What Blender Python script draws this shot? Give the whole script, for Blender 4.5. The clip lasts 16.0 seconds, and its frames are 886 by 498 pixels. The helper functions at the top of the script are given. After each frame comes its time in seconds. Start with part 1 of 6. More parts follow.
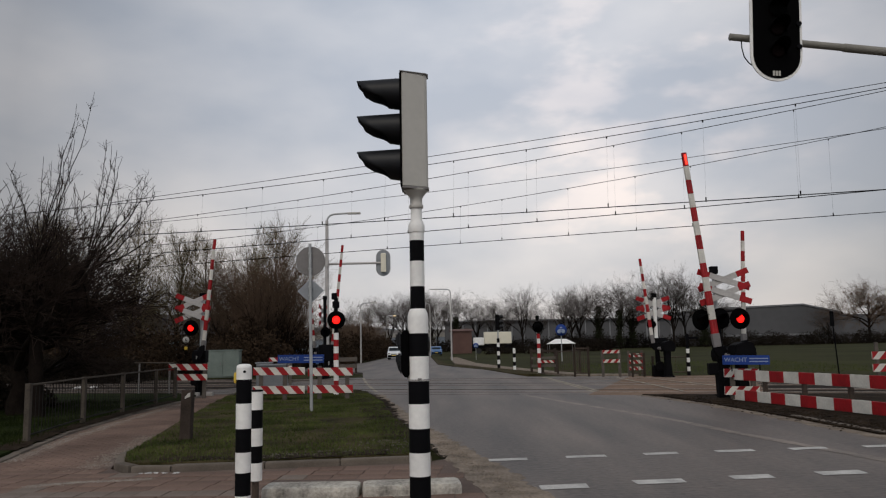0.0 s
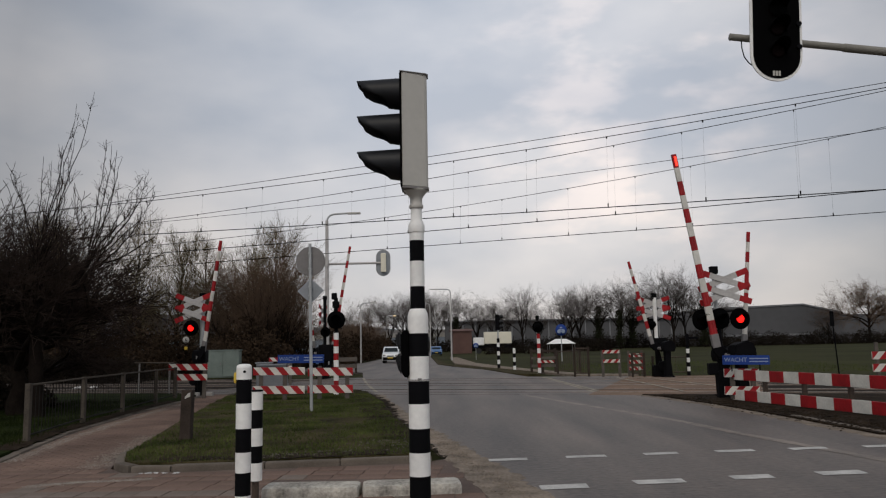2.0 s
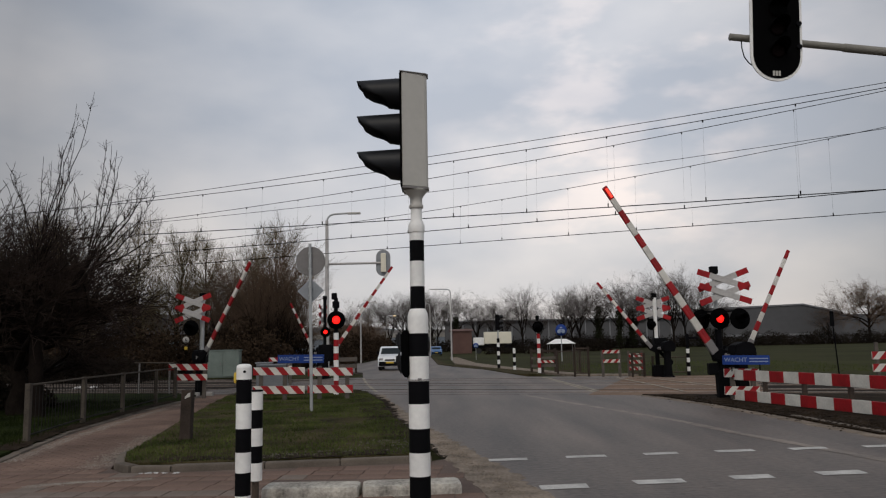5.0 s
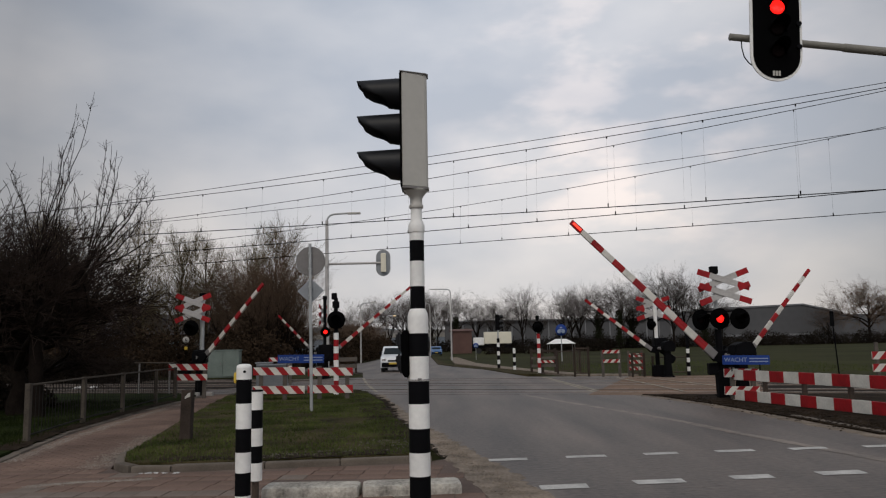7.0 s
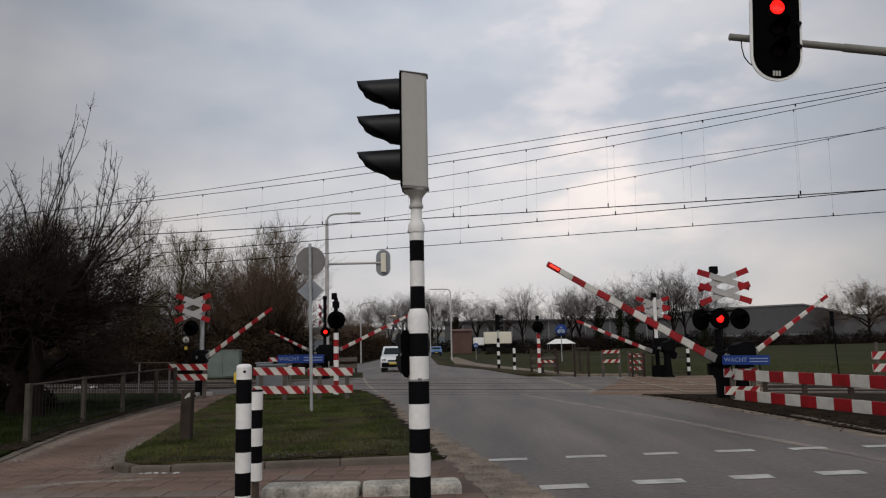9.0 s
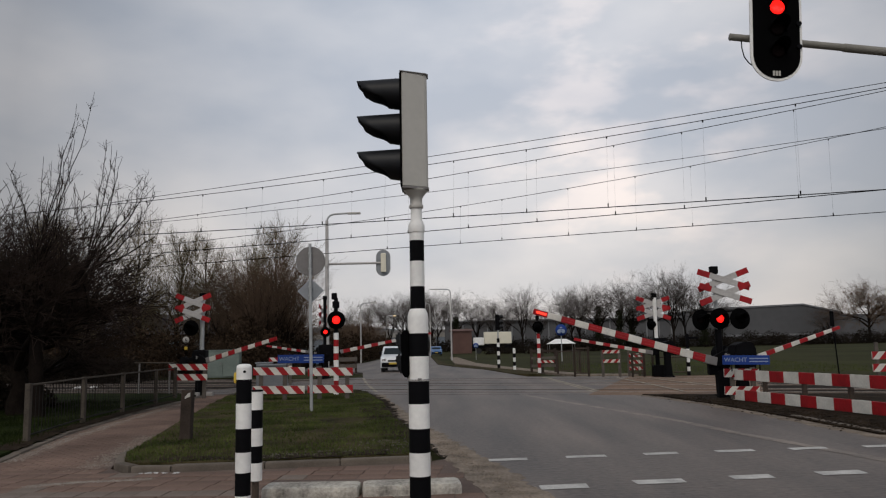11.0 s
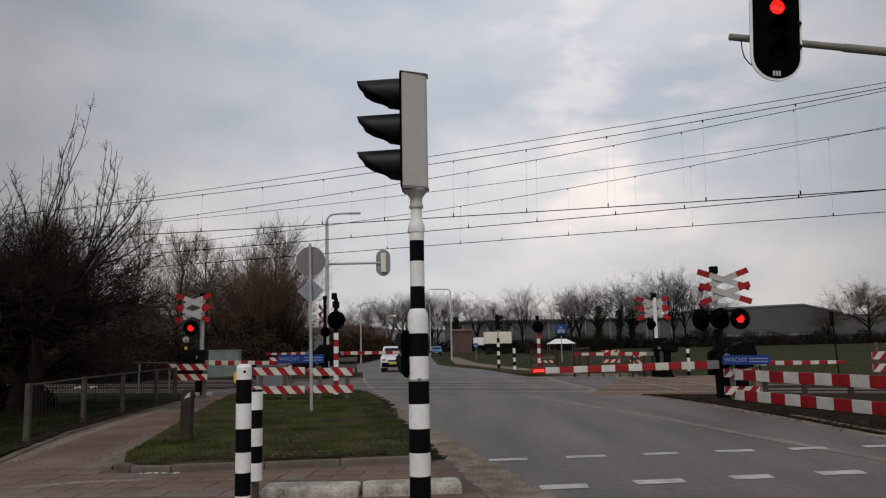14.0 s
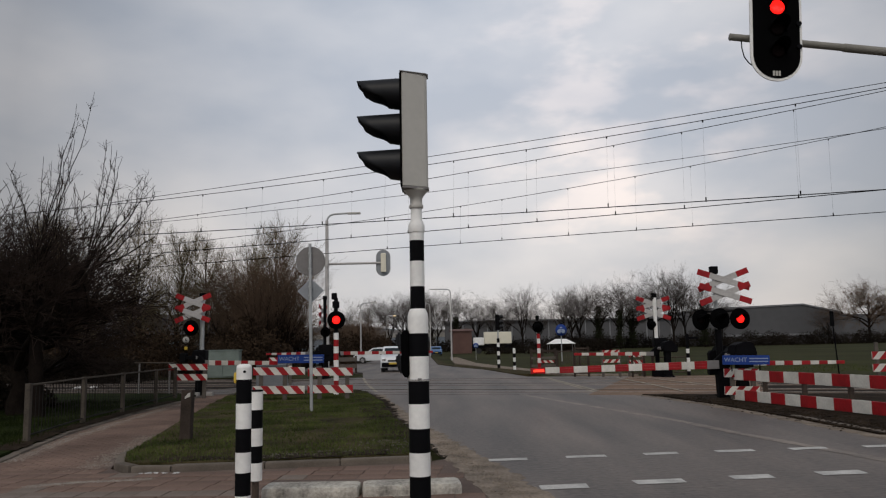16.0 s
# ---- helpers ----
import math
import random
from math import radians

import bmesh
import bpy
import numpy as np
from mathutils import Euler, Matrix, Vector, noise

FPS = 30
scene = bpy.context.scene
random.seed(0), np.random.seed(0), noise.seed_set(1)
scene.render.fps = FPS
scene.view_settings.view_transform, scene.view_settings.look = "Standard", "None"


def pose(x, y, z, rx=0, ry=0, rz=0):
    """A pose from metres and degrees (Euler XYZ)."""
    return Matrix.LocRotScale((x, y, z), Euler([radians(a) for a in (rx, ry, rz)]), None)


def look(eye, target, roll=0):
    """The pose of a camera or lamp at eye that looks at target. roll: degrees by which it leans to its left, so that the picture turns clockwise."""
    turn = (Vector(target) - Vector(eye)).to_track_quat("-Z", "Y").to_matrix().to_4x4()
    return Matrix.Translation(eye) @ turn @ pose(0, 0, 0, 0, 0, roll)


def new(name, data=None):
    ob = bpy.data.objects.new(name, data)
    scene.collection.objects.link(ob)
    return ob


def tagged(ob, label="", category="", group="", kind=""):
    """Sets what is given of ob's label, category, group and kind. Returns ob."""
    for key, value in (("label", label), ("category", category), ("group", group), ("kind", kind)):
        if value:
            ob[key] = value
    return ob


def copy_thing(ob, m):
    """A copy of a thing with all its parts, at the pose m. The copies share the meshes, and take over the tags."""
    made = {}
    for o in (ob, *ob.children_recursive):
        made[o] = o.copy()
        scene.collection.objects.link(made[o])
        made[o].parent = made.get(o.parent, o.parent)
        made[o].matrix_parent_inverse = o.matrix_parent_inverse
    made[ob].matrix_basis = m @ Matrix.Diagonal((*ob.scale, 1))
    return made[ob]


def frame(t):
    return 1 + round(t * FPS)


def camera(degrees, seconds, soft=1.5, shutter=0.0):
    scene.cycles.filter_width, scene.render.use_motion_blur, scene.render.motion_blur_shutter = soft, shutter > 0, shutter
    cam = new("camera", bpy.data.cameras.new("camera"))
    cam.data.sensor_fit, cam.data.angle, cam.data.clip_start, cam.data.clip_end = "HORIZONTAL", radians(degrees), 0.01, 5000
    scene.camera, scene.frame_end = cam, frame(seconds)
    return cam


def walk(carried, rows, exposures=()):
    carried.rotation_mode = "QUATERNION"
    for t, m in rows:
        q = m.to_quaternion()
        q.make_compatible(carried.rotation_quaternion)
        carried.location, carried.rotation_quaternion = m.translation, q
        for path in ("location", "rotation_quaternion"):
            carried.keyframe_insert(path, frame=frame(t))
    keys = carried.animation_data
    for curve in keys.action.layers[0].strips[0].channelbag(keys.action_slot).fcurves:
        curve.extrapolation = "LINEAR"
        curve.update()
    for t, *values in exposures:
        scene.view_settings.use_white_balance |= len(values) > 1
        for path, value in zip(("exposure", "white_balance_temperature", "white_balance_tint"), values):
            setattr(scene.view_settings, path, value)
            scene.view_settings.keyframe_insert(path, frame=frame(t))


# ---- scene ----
from collections import defaultdict

# ---- camera ----
cam = camera(60, 16.0, soft=1.2)
STAND = Matrix.Translation((0, 0, 1.45)) @ pose(0, 0, 0, 97.23) @ pose(0, 0, 0, 0, 0, -1.15)
walk(cam, [(0.0, STAND), (16.0, STAND)])
scene.view_settings.exposure = 0.0

# ---- sky and sun ----
SUN_EL, SUN_AZ = 48, 195         # behind thin cloud, at the camera's back
world = bpy.data.worlds.new("overcast_sky")
scene.world = world
world.use_nodes = True
wn, wl = world.node_tree.nodes, world.node_tree.links
wn.clear()
w_out = wn.new("ShaderNodeOutputWorld")
w_bg = wn.new("ShaderNodeBackground")
w_sky = wn.new("ShaderNodeTexSky")
w_sky.sky_type, w_sky.sun_disc = "NISHITA", False
w_sky.sun_elevation, w_sky.sun_rotation = radians(SUN_EL), radians(SUN_AZ)
w_sky.air_density, w_sky.dust_density = 1.2, 2.5
w_co = wn.new("ShaderNodeTexCoord")
w_map = wn.new("ShaderNodeMapping")
w_map.inputs["Scale"].default_value = (1.0, 1.0, 2.2)
w_map.inputs["Location"].default_value = (0.35, 0.1, 0.2)
w_n1 = wn.new("ShaderNodeTexNoise")
w_n1.inputs["Scale"].default_value, w_n1.inputs["Detail"].default_value, w_n1.inputs["Roughness"].default_value = 3.1, 5, 0.46
w_ramp = wn.new("ShaderNodeValToRGB")
w_ramp.color_ramp.elements[0].position, w_ramp.color_ramp.elements[0].color = 0.38, (5.1, 5.17, 5.46, 1)
w_ramp.color_ramp.elements[1].position, w_ramp.color_ramp.elements[1].color = 0.68, (7.8, 7.3, 7.0, 1)
# a brighter break in the cloud, and paler cloud towards the horizon
w_dot = wn.new("ShaderNodeVectorMath")
w_dot.operation = "DOT_PRODUCT"
sun_way = Vector((math.sin(radians(SUN_AZ)) * math.cos(radians(SUN_EL)), math.cos(radians(SUN_AZ)) * math.cos(radians(SUN_EL)), math.sin(radians(SUN_EL))))
w_dot.inputs[1].default_value = Vector((0.07, 0.96, 0.24)).normalized()
w_glow = wn.new("ShaderNodeMapRange")
w_glow.inputs["From Min"].default_value, w_glow.inputs["From Max"].default_value = 0.84, 0.99
w_glow.inputs["To Min"].default_value, w_glow.inputs["To Max"].default_value = 0.56, 1.12
w_sep = wn.new("ShaderNodeSeparateXYZ")
w_zen = wn.new("ShaderNodeMapRange")
w_zen.inputs["From Min"].default_value, w_zen.inputs["From Max"].default_value = 0.05, 0.42
w_zen.inputs["To Min"].default_value, w_zen.inputs["To Max"].default_value = 0.93, 0.92
w_back = wn.new("ShaderNodeMapRange")      # the cloud is thinner and brighter behind the camera
w_back.inputs["From Min"].default_value, w_back.inputs["From Max"].default_value = 0.25, -0.7
w_back.inputs["To Min"].default_value, w_back.inputs["To Max"].default_value = 1.0, 2.3
w_mul2 = wn.new("ShaderNodeMath")
w_mul2.operation = "MULTIPLY"
w_mul = wn.new("ShaderNodeMath")
w_mul.operation = "MULTIPLY"
w_scale = wn.new("ShaderNodeVectorMath")
w_scale.operation = "SCALE"
w_n2 = wn.new("ShaderNodeTexNoise")          # small warm breaks in the cloud
w_n2.inputs["Scale"].default_value, w_n2.inputs["Detail"].default_value, w_n2.inputs["Roughness"].default_value = 9.0, 4, 0.5
w_gap = wn.new("ShaderNodeMapRange")
w_gap.interpolation_type = "SMOOTHSTEP"
w_gap.inputs["From Min"].default_value, w_gap.inputs["From Max"].default_value = 0.46, 0.68
w_gap.inputs["To Min"].default_value, w_gap.inputs["To Max"].default_value = 0.0, 1.0
w_thin = wn.new("ShaderNodeMapRange")        # the cloud is thinnest high over the crossing
w_thin.inputs["From Min"].default_value, w_thin.inputs["From Max"].default_value = 0.965, 0.995
w_way = wn.new("ShaderNodeVectorMath")
w_way.operation = "DOT_PRODUCT"
w_way.inputs[1].default_value = Vector((0.24, 0.92, 0.30)).normalized()
w_open = wn.new("ShaderNodeMath")
w_open.operation = "MULTIPLY"
w_break = wn.new("ShaderNodeMix")
w_break.data_type = "RGBA"
w_break.inputs["A"].default_value, w_break.inputs["B"].default_value = (1.0, 1.0, 1.0, 1), (1.36, 1.25, 1.17, 1)
w_light = wn.new("ShaderNodeVectorMath")
w_light.operation = "MULTIPLY"
w_mix = wn.new("ShaderNodeMix")
w_mix.data_type = "RGBA"
w_mix.inputs["Factor"].default_value = 0.9
wl.new(w_co.outputs["Generated"], w_map.inputs["Vector"])
wl.new(w_map.outputs["Vector"], w_n1.inputs["Vector"])
wl.new(w_n1.outputs["Fac"], w_ramp.inputs["Fac"])
wl.new(w_co.outputs["Generated"], w_dot.inputs[0])
wl.new(w_dot.outputs["Value"], w_glow.inputs["Value"])
wl.new(w_co.outputs["Generated"], w_sep.inputs["Vector"])
wl.new(w_sep.outputs["Z"], w_zen.inputs["Value"])
wl.new(w_glow.outputs["Result"], w_mul.inputs[0])
wl.new(w_zen.outputs["Result"], w_mul.inputs[1])
wl.new(w_ramp.outputs["Color"], w_scale.inputs[0])
wl.new(w_sep.outputs["Y"], w_back.inputs["Value"])
wl.new(w_mul.outputs["Value"], w_mul2.inputs[0])
wl.new(w_back.outputs["Result"], w_mul2.inputs[1])
wl.new(w_mul2.outputs["Value"], w_scale.inputs["Scale"])
w_cool = wn.new("ShaderNodeMix")            # warm haze low down, cooler cloud higher up
w_cool.data_type = "RGBA"
w_cool.inputs["A"].default_value, w_cool.inputs["B"].default_value = (1.0, 0.995, 1.0, 1), (0.90, 0.975, 1.07, 1)
w_high = wn.new("ShaderNodeMapRange")
w_high.inputs["From Min"].default_value, w_high.inputs["From Max"].default_value = 0.1, 0.45
w_tone = wn.new("ShaderNodeVectorMath")
w_tone.operation = "MULTIPLY"
wl.new(w_sep.outputs["Z"], w_high.inputs["Value"])
wl.new(w_high.outputs["Result"], w_cool.inputs["Factor"])
wl.new(w_scale.outputs["Vector"], w_tone.inputs[0])
wl.new(w_cool.outputs["Result"], w_tone.inputs[1])
wl.new(w_sky.outputs["Color"], w_mix.inputs["A"])
wl.new(w_co.outputs["Generated"], w_way.inputs[0])
wl.new(w_way.outputs["Value"], w_thin.inputs["Value"])
wl.new(w_map.outputs["Vector"], w_n2.inputs["Vector"])
wl.new(w_n2.outputs["Fac"], w_gap.inputs["Value"])
wl.new(w_gap.outputs["Result"], w_open.inputs[0])
wl.new(w_thin.outputs["Result"], w_open.inputs[1])
wl.new(w_open.outputs["Value"], w_break.inputs["Factor"])
wl.new(w_tone.outputs["Vector"], w_light.inputs[0])
wl.new(w_break.outputs["Result"], w_light.inputs[1])
wl.new(w_light.outputs["Vector"], w_mix.inputs["B"])
wl.new(w_mix.outputs["Result"], w_bg.inputs["Color"])
w_bg.inputs["Strength"].default_value = 0.107
wl.new(w_bg.outputs["Background"], w_out.inputs["Surface"])

sun_data = bpy.data.lights.new("sun", "SUN")
sun_data.energy, sun_data.angle, sun_data.color = 0.85, radians(16), (1.0, 0.90, 0.78)
sun = new("sun", sun_data)
sun.matrix_world = look(sun_way * 50, (0, 0, 0))


# ---- materials ----
def mat(name, base, rough=0.6, metal=0.0, vary=0.25, scale=3.0, fine=40.0, bump=0.15, tint=None, emit=0.0, piece=0.0, spec=0.5, stretch=None):
    """Principled surface with stains at one scale, grain at a finer one and a little relief."""
    m = bpy.data.materials.new(name)
    m.use_nodes = True
    nt = m.node_tree
    n, l = nt.nodes, nt.links
    b = n["Principled BSDF"]
    b.inputs["Roughness"].default_value, b.inputs["Metallic"].default_value = rough, metal
    b.inputs["Specular IOR Level"].default_value = spec
    co = n.new("ShaderNodeTexCoord")
    n1, n2 = n.new("ShaderNodeTexNoise"), n.new("ShaderNodeTexNoise")
    n1.inputs["Scale"].default_value, n1.inputs["Detail"].default_value = scale, 5
    n2.inputs["Scale"].default_value, n2.inputs["Detail"].default_value = fine, 3
    if stretch:
        mp = n.new("ShaderNodeMapping")
        mp.inputs["Rotation"].default_value, mp.inputs["Scale"].default_value = (0, 0, radians(stretch[0])), (1, stretch[1], 1)
        l.new(co.outputs["Object"], mp.inputs["Vector"])
        l.new(mp.outputs["Vector"], n1.inputs["Vector"])
    else:
        l.new(co.outputs["Object"], n1.inputs["Vector"])
    l.new(co.outputs["Object"], n2.inputs["Vector"])
    add = n.new("ShaderNodeMath")
    add.operation = "MULTIPLY_ADD"
    add.inputs[1].default_value = 0.65
    mul2 = n.new("ShaderNodeMath")
    mul2.operation = "MULTIPLY"
    mul2.inputs[1].default_value = 0.35
    l.new(n2.outputs["Fac"], mul2.inputs[0])
    l.new(n1.outputs["Fac"], add.inputs[0])
    l.new(mul2.outputs["Value"], add.inputs[2])
    fac = add.outputs["Value"]
    if piece:
        info = n.new("ShaderNodeObjectInfo")
        pa = n.new("ShaderNodeMath")
        pa.operation = "MULTIPLY_ADD"
        pa.inputs[1].default_value = piece
        l.new(info.outputs["Random"], pa.inputs[0])
        l.new(fac, pa.inputs[2])
        fac = pa.outputs["Value"]
    ramp = n.new("ShaderNodeValToRGB")
    lo = [max(0.0, c * (1 - vary)) for c in base]
    hi = [min(1.0, c * (1 + vary)) for c in (tint or base)]
    ramp.color_ramp.elements[0].position, ramp.color_ramp.elements[0].color = 0.33, (*lo, 1)
    ramp.color_ramp.elements[1].position, ramp.color_ramp.elements[1].color = 0.67 + piece * 0.5, (*hi, 1)
    l.new(fac, ramp.inputs["Fac"])
    l.new(ramp.outputs["Color"], b.inputs["Base Color"])
    if bump:
        bp = n.new("ShaderNodeBump")
        bp.inputs["Strength"].default_value, bp.inputs["Distance"].default_value = bump, 0.02
        l.new(n2.outputs["Fac"], bp.inputs["Height"])
        l.new(bp.outputs["Normal"], b.inputs["Normal"])
    if emit:
        b.inputs["Emission Color"].default_value, b.inputs["Emission Strength"].default_value = (*base, 1), emit
    return m


ASPHALT = mat("asphalt", (0.062, 0.048, 0.039), 0.6, vary=0.62, scale=1.0, fine=13, bump=0.5, spec=0.6, tint=(0.086, 0.068, 0.055), stretch=(-8, 0.14))
ASPHALT_OLD = mat("worn_asphalt_edge", (0.190, 0.155, 0.122), 0.95, vary=0.5, scale=2.6, fine=26, bump=0.6, spec=0.15)
SEAM = mat("asphalt_seam", (0.150, 0.120, 0.095), 0.6, vary=0.5, scale=1.5, fine=13, spec=0.6, bump=0.5)
# darker grass: the gloom behind the railing is painted into its colour
SHADE_GRASS = mat("grass_with_painted_shade", (0.010, 0.017, 0.004), 0.95, vary=0.5, scale=1.2, fine=20, bump=0.6, tint=(0.018, 0.024, 0.007), spec=0.03)
PALE_GRIT = mat("pale_grit", (0.24, 0.21, 0.18), 0.95, vary=0.3, scale=6, fine=60, bump=0.2, spec=0.1)
PAINT = mat("road_paint", (0.42, 0.41, 0.39), 0.85, vary=0.35, scale=4, fine=50, spec=0.2)
PAINT_WORN = mat("worn_road_paint", (0.28, 0.25, 0.20), 0.85, vary=0.45, scale=3, fine=40, spec=0.2)
PAVER = mat("paving_stone", (0.140, 0.094, 0.074), 0.9, vary=0.5, scale=0.8, fine=60, piece=0.12, spec=0.15)
PAVER_GREY = mat("grey_paving_stone", (0.155, 0.125, 0.105), 0.9, vary=0.3, scale=2.0, fine=60, piece=0.12, spec=0.15)
SAND = mat("joint_sand", (0.118, 0.089, 0.076), 0.95, vary=0.4, scale=1.4, fine=60, spec=0.1)
KERB = mat("concrete_kerb", (0.115, 0.096, 0.078), 0.9, vary=0.45, scale=2.0, fine=60, piece=0.2, bump=0.3, spec=0.2)
KERB_WHITE = mat("white_painted_kerb", (0.33, 0.31, 0.27), 0.9, vary=0.65, scale=5.0, fine=30, bump=0.6, spec=0.2)
CONCRETE = mat("concrete", (0.30, 0.29, 0.27), 0.9, vary=0.3, scale=1.0, fine=50, spec=0.2)
SOIL = mat("soil", (0.012, 0.0085, 0.006), 0.95, vary=0.7, scale=2.5, fine=30, bump=0.8, tint=(0.024, 0.017, 0.011), spec=0.05)
GRASS = mat("short_grass", (0.022, 0.027, 0.008), 0.95, vary=0.6, scale=1.6, fine=25, bump=0.8, tint=(0.048, 0.038, 0.019), spec=0.05)
BLADE = mat("grass_blade", (0.028, 0.054, 0.009), 0.8, vary=0.6, scale=1.1, fine=9, bump=0, tint=(0.064, 0.076, 0.021), spec=0.1)
FIELD = mat("field_grass", (0.021, 0.024, 0.008), 0.95, vary=0.35, scale=0.06, fine=1.5, bump=0.4, tint=(0.033, 0.033, 0.012), spec=0.05)
BALLAST = mat("track_ballast", (0.020, 0.015, 0.011), 0.95, vary=0.6, scale=4, fine=22, bump=1.0, spec=0.1)
SLAB = mat("crossing_slab", (0.105, 0.062, 0.038), 0.8, vary=0.5, scale=0.8, fine=40, piece=0.3, tint=(0.150, 0.094, 0.060), spec=0.25)
RAIL_STEEL = mat("rail_steel", (0.17, 0.14, 0.12), 0.38, metal=0.9, vary=0.3, scale=3, fine=30, bump=0.05)
RUST = mat("rusty_steel", (0.055, 0.038, 0.027), 0.85, vary=0.4, scale=4, fine=40)
WHITE = mat("white_paint", (0.74, 0.73, 0.70), 0.5, vary=0.12, scale=2.5, fine=25, bump=0.05)
WHITE_WORN = mat("weathered_white_paint", (0.40, 0.385, 0.37), 0.6, vary=0.2, scale=2.5, fine=25, bump=0.05, spec=0.3)
WHITE_BOARD = mat("dirty_white_paint", (0.55, 0.53, 0.48), 0.6, vary=0.2, scale=2.0, fine=25, bump=0.05, spec=0.3)
BLACK = mat("black_paint", (0.003, 0.003, 0.0038), 0.7, vary=0.3, scale=3, fine=30, bump=0.05, spec=0.07)
BLACK_MATT = mat("matt_black", (0.0018, 0.0018, 0.002), 0.85, vary=0.3, scale=3, fine=30, bump=0.05, spec=0.03)
HOOD = mat("black_plastic_hood", (0.006, 0.0065, 0.008), 0.5, vary=0.3, scale=4, fine=30, bump=0.05, spec=0.25)
GREY_BOX = mat("grey_aluminium", (0.40, 0.385, 0.35), 0.55, vary=0.08, scale=1.5, fine=20, bump=0.04)
# grey tube darkened all over for the shade on the arm's underside
ARM_SHADED = mat("underside_shaded_tube", (0.20, 0.19, 0.165), 0.65, vary=0.2, scale=2, fine=25, bump=0.06, spec=0.3)
GREY_TRIM = mat("dark_grey_trim", (0.16, 0.15, 0.145), 0.6, vary=0.15, scale=3, fine=20)
GALV = mat("galvanised_steel", (0.36, 0.37, 0.37), 0.5, metal=0.4, vary=0.2, scale=4, fine=30, bump=0.08)
SIGN_BACK = mat("aluminium_sign_back", (0.22, 0.235, 0.25), 0.6, metal=0.2, vary=0.15, scale=3, fine=25, bump=0.04)
RED = mat("red_paint", (0.27, 0.006, 0.009), 0.55, vary=0.3, scale=3, fine=25, bump=0.06, spec=0.3)
RED_DULL = mat("dull_red_paint", (0.30, 0.03, 0.03), 0.6, vary=0.3, scale=3, fine=25, bump=0.06)
BLUE = mat("blue_sign_paint", (0.007, 0.035, 0.19), 0.5, vary=0.15, scale=3, fine=25, bump=0.02, spec=0.25)
SIGN_WHITE = mat("sign_lettering_white", (0.22, 0.27, 0.36), 0.6, vary=0.1, bump=0)
WOOD = mat("weathered_wood", (0.040, 0.030, 0.024), 0.9, vary=0.4, scale=3, fine=40, bump=0.4, spec=0.15)
WOOD_GREY = mat("grey_weathered_wood", (0.085, 0.072, 0.060), 0.9, vary=0.35, scale=3, fine=40, bump=0.4)
FENCE_POST = mat("concrete_fence_post", (0.062, 0.052, 0.042), 0.9, vary=0.4, scale=3, fine=40, bump=0.3, spec=0.15)
FENCE_BAR = mat("dark_fence_bar", (0.015, 0.014, 0.013), 0.8, vary=0.3, spec=0.1)
CABINET = mat("grey_green_cabinet", (0.125, 0.155, 0.135), 0.6, vary=0.2, scale=2, fine=25, bump=0.05)
CABINET_GREY = mat("grey_cabinet", (0.15, 0.16, 0.17), 0.6, vary=0.2, scale=2, fine=25, bump=0.05)
BARK = mat("bark", (0.013, 0.0098, 0.008), 0.95, vary=0.4, scale=5, fine=30, bump=0.6, spec=0.05)
TWIG = mat("twigs", (0.019, 0.013, 0.011), 0.95, vary=0.4, scale=1.0, fine=8, bump=0, tint=(0.036, 0.026, 0.021), spec=0.05)
TWIG_MOSS = mat("mossy_twigs", (0.070, 0.055, 0.030), 0.95, vary=0.4, scale=0.6, fine=5, bump=0, tint=(0.110, 0.088, 0.050), spec=0.05)
TWIG_RED = mat("reddish_twigs", (0.080, 0.053, 0.037), 0.95, vary=0.4, scale=0.5, fine=4, bump=0, tint=(0.118, 0.082, 0.058), spec=0.05)
# twigs of the far row, distance haze painted in as paler grey
TWIG_HAZED = mat("hazed_far_twigs", (0.075, 0.064, 0.060), 0.95, vary=0.3, scale=0.4, fine=4, bump=0, tint=(0.105, 0.092, 0.086), spec=0.05)
IVY = mat("ivy_leaves", (0.012, 0.014, 0.004), 0.9, vary=0.4, scale=1.0, fine=10, bump=0, spec=0.2)
BUSH = mat("winter_shrub", (0.018, 0.012, 0.008), 0.95, vary=0.5, scale=0.4, fine=5, bump=0, tint=(0.036, 0.024, 0.015), spec=0.05)
HEDGE = mat("dark_hedge", (0.009, 0.007, 0.0055), 0.95, vary=0.5, scale=0.2, fine=4, bump=0, tint=(0.020, 0.016, 0.012), spec=0.05)
WIRE = mat("catenary_wire", (0.005, 0.005, 0.005), 0.7, metal=0.0, vary=0.1, bump=0, spec=0.1)
CLADDING = mat("grey_warehouse_cladding", (0.085, 0.085, 0.088), 0.8, vary=0.12, scale=0.05, fine=0.6, bump=0.02, spec=0.2)
ROOFING = mat("grey_roofing", (0.16, 0.163, 0.17), 0.7, vary=0.12, scale=0.05, fine=0.6, bump=0.02)
BRICK = mat("red_brown_brick", (0.095, 0.050, 0.040), 0.9, vary=0.2, scale=0.4, fine=12, bump=0.3)
BRICK_DARK = mat("dark_brick", (0.07, 0.05, 0.042), 0.9, vary=0.25, scale=0.4, fine=12, bump=0.3)
ROOF_TILE = mat("dark_roof_tile", (0.045, 0.042, 0.045), 0.8, vary=0.3, scale=0.5, fine=8, bump=0.3)
CREAM = mat("cream_trailer_panel", (0.66, 0.62, 0.50), 0.5, vary=0.08, scale=0.5, fine=5, bump=0)
CAR_WHITE = mat("white_car_paint", (0.62, 0.64, 0.66), 0.3, vary=0.05, scale=1, fine=10, bump=0)
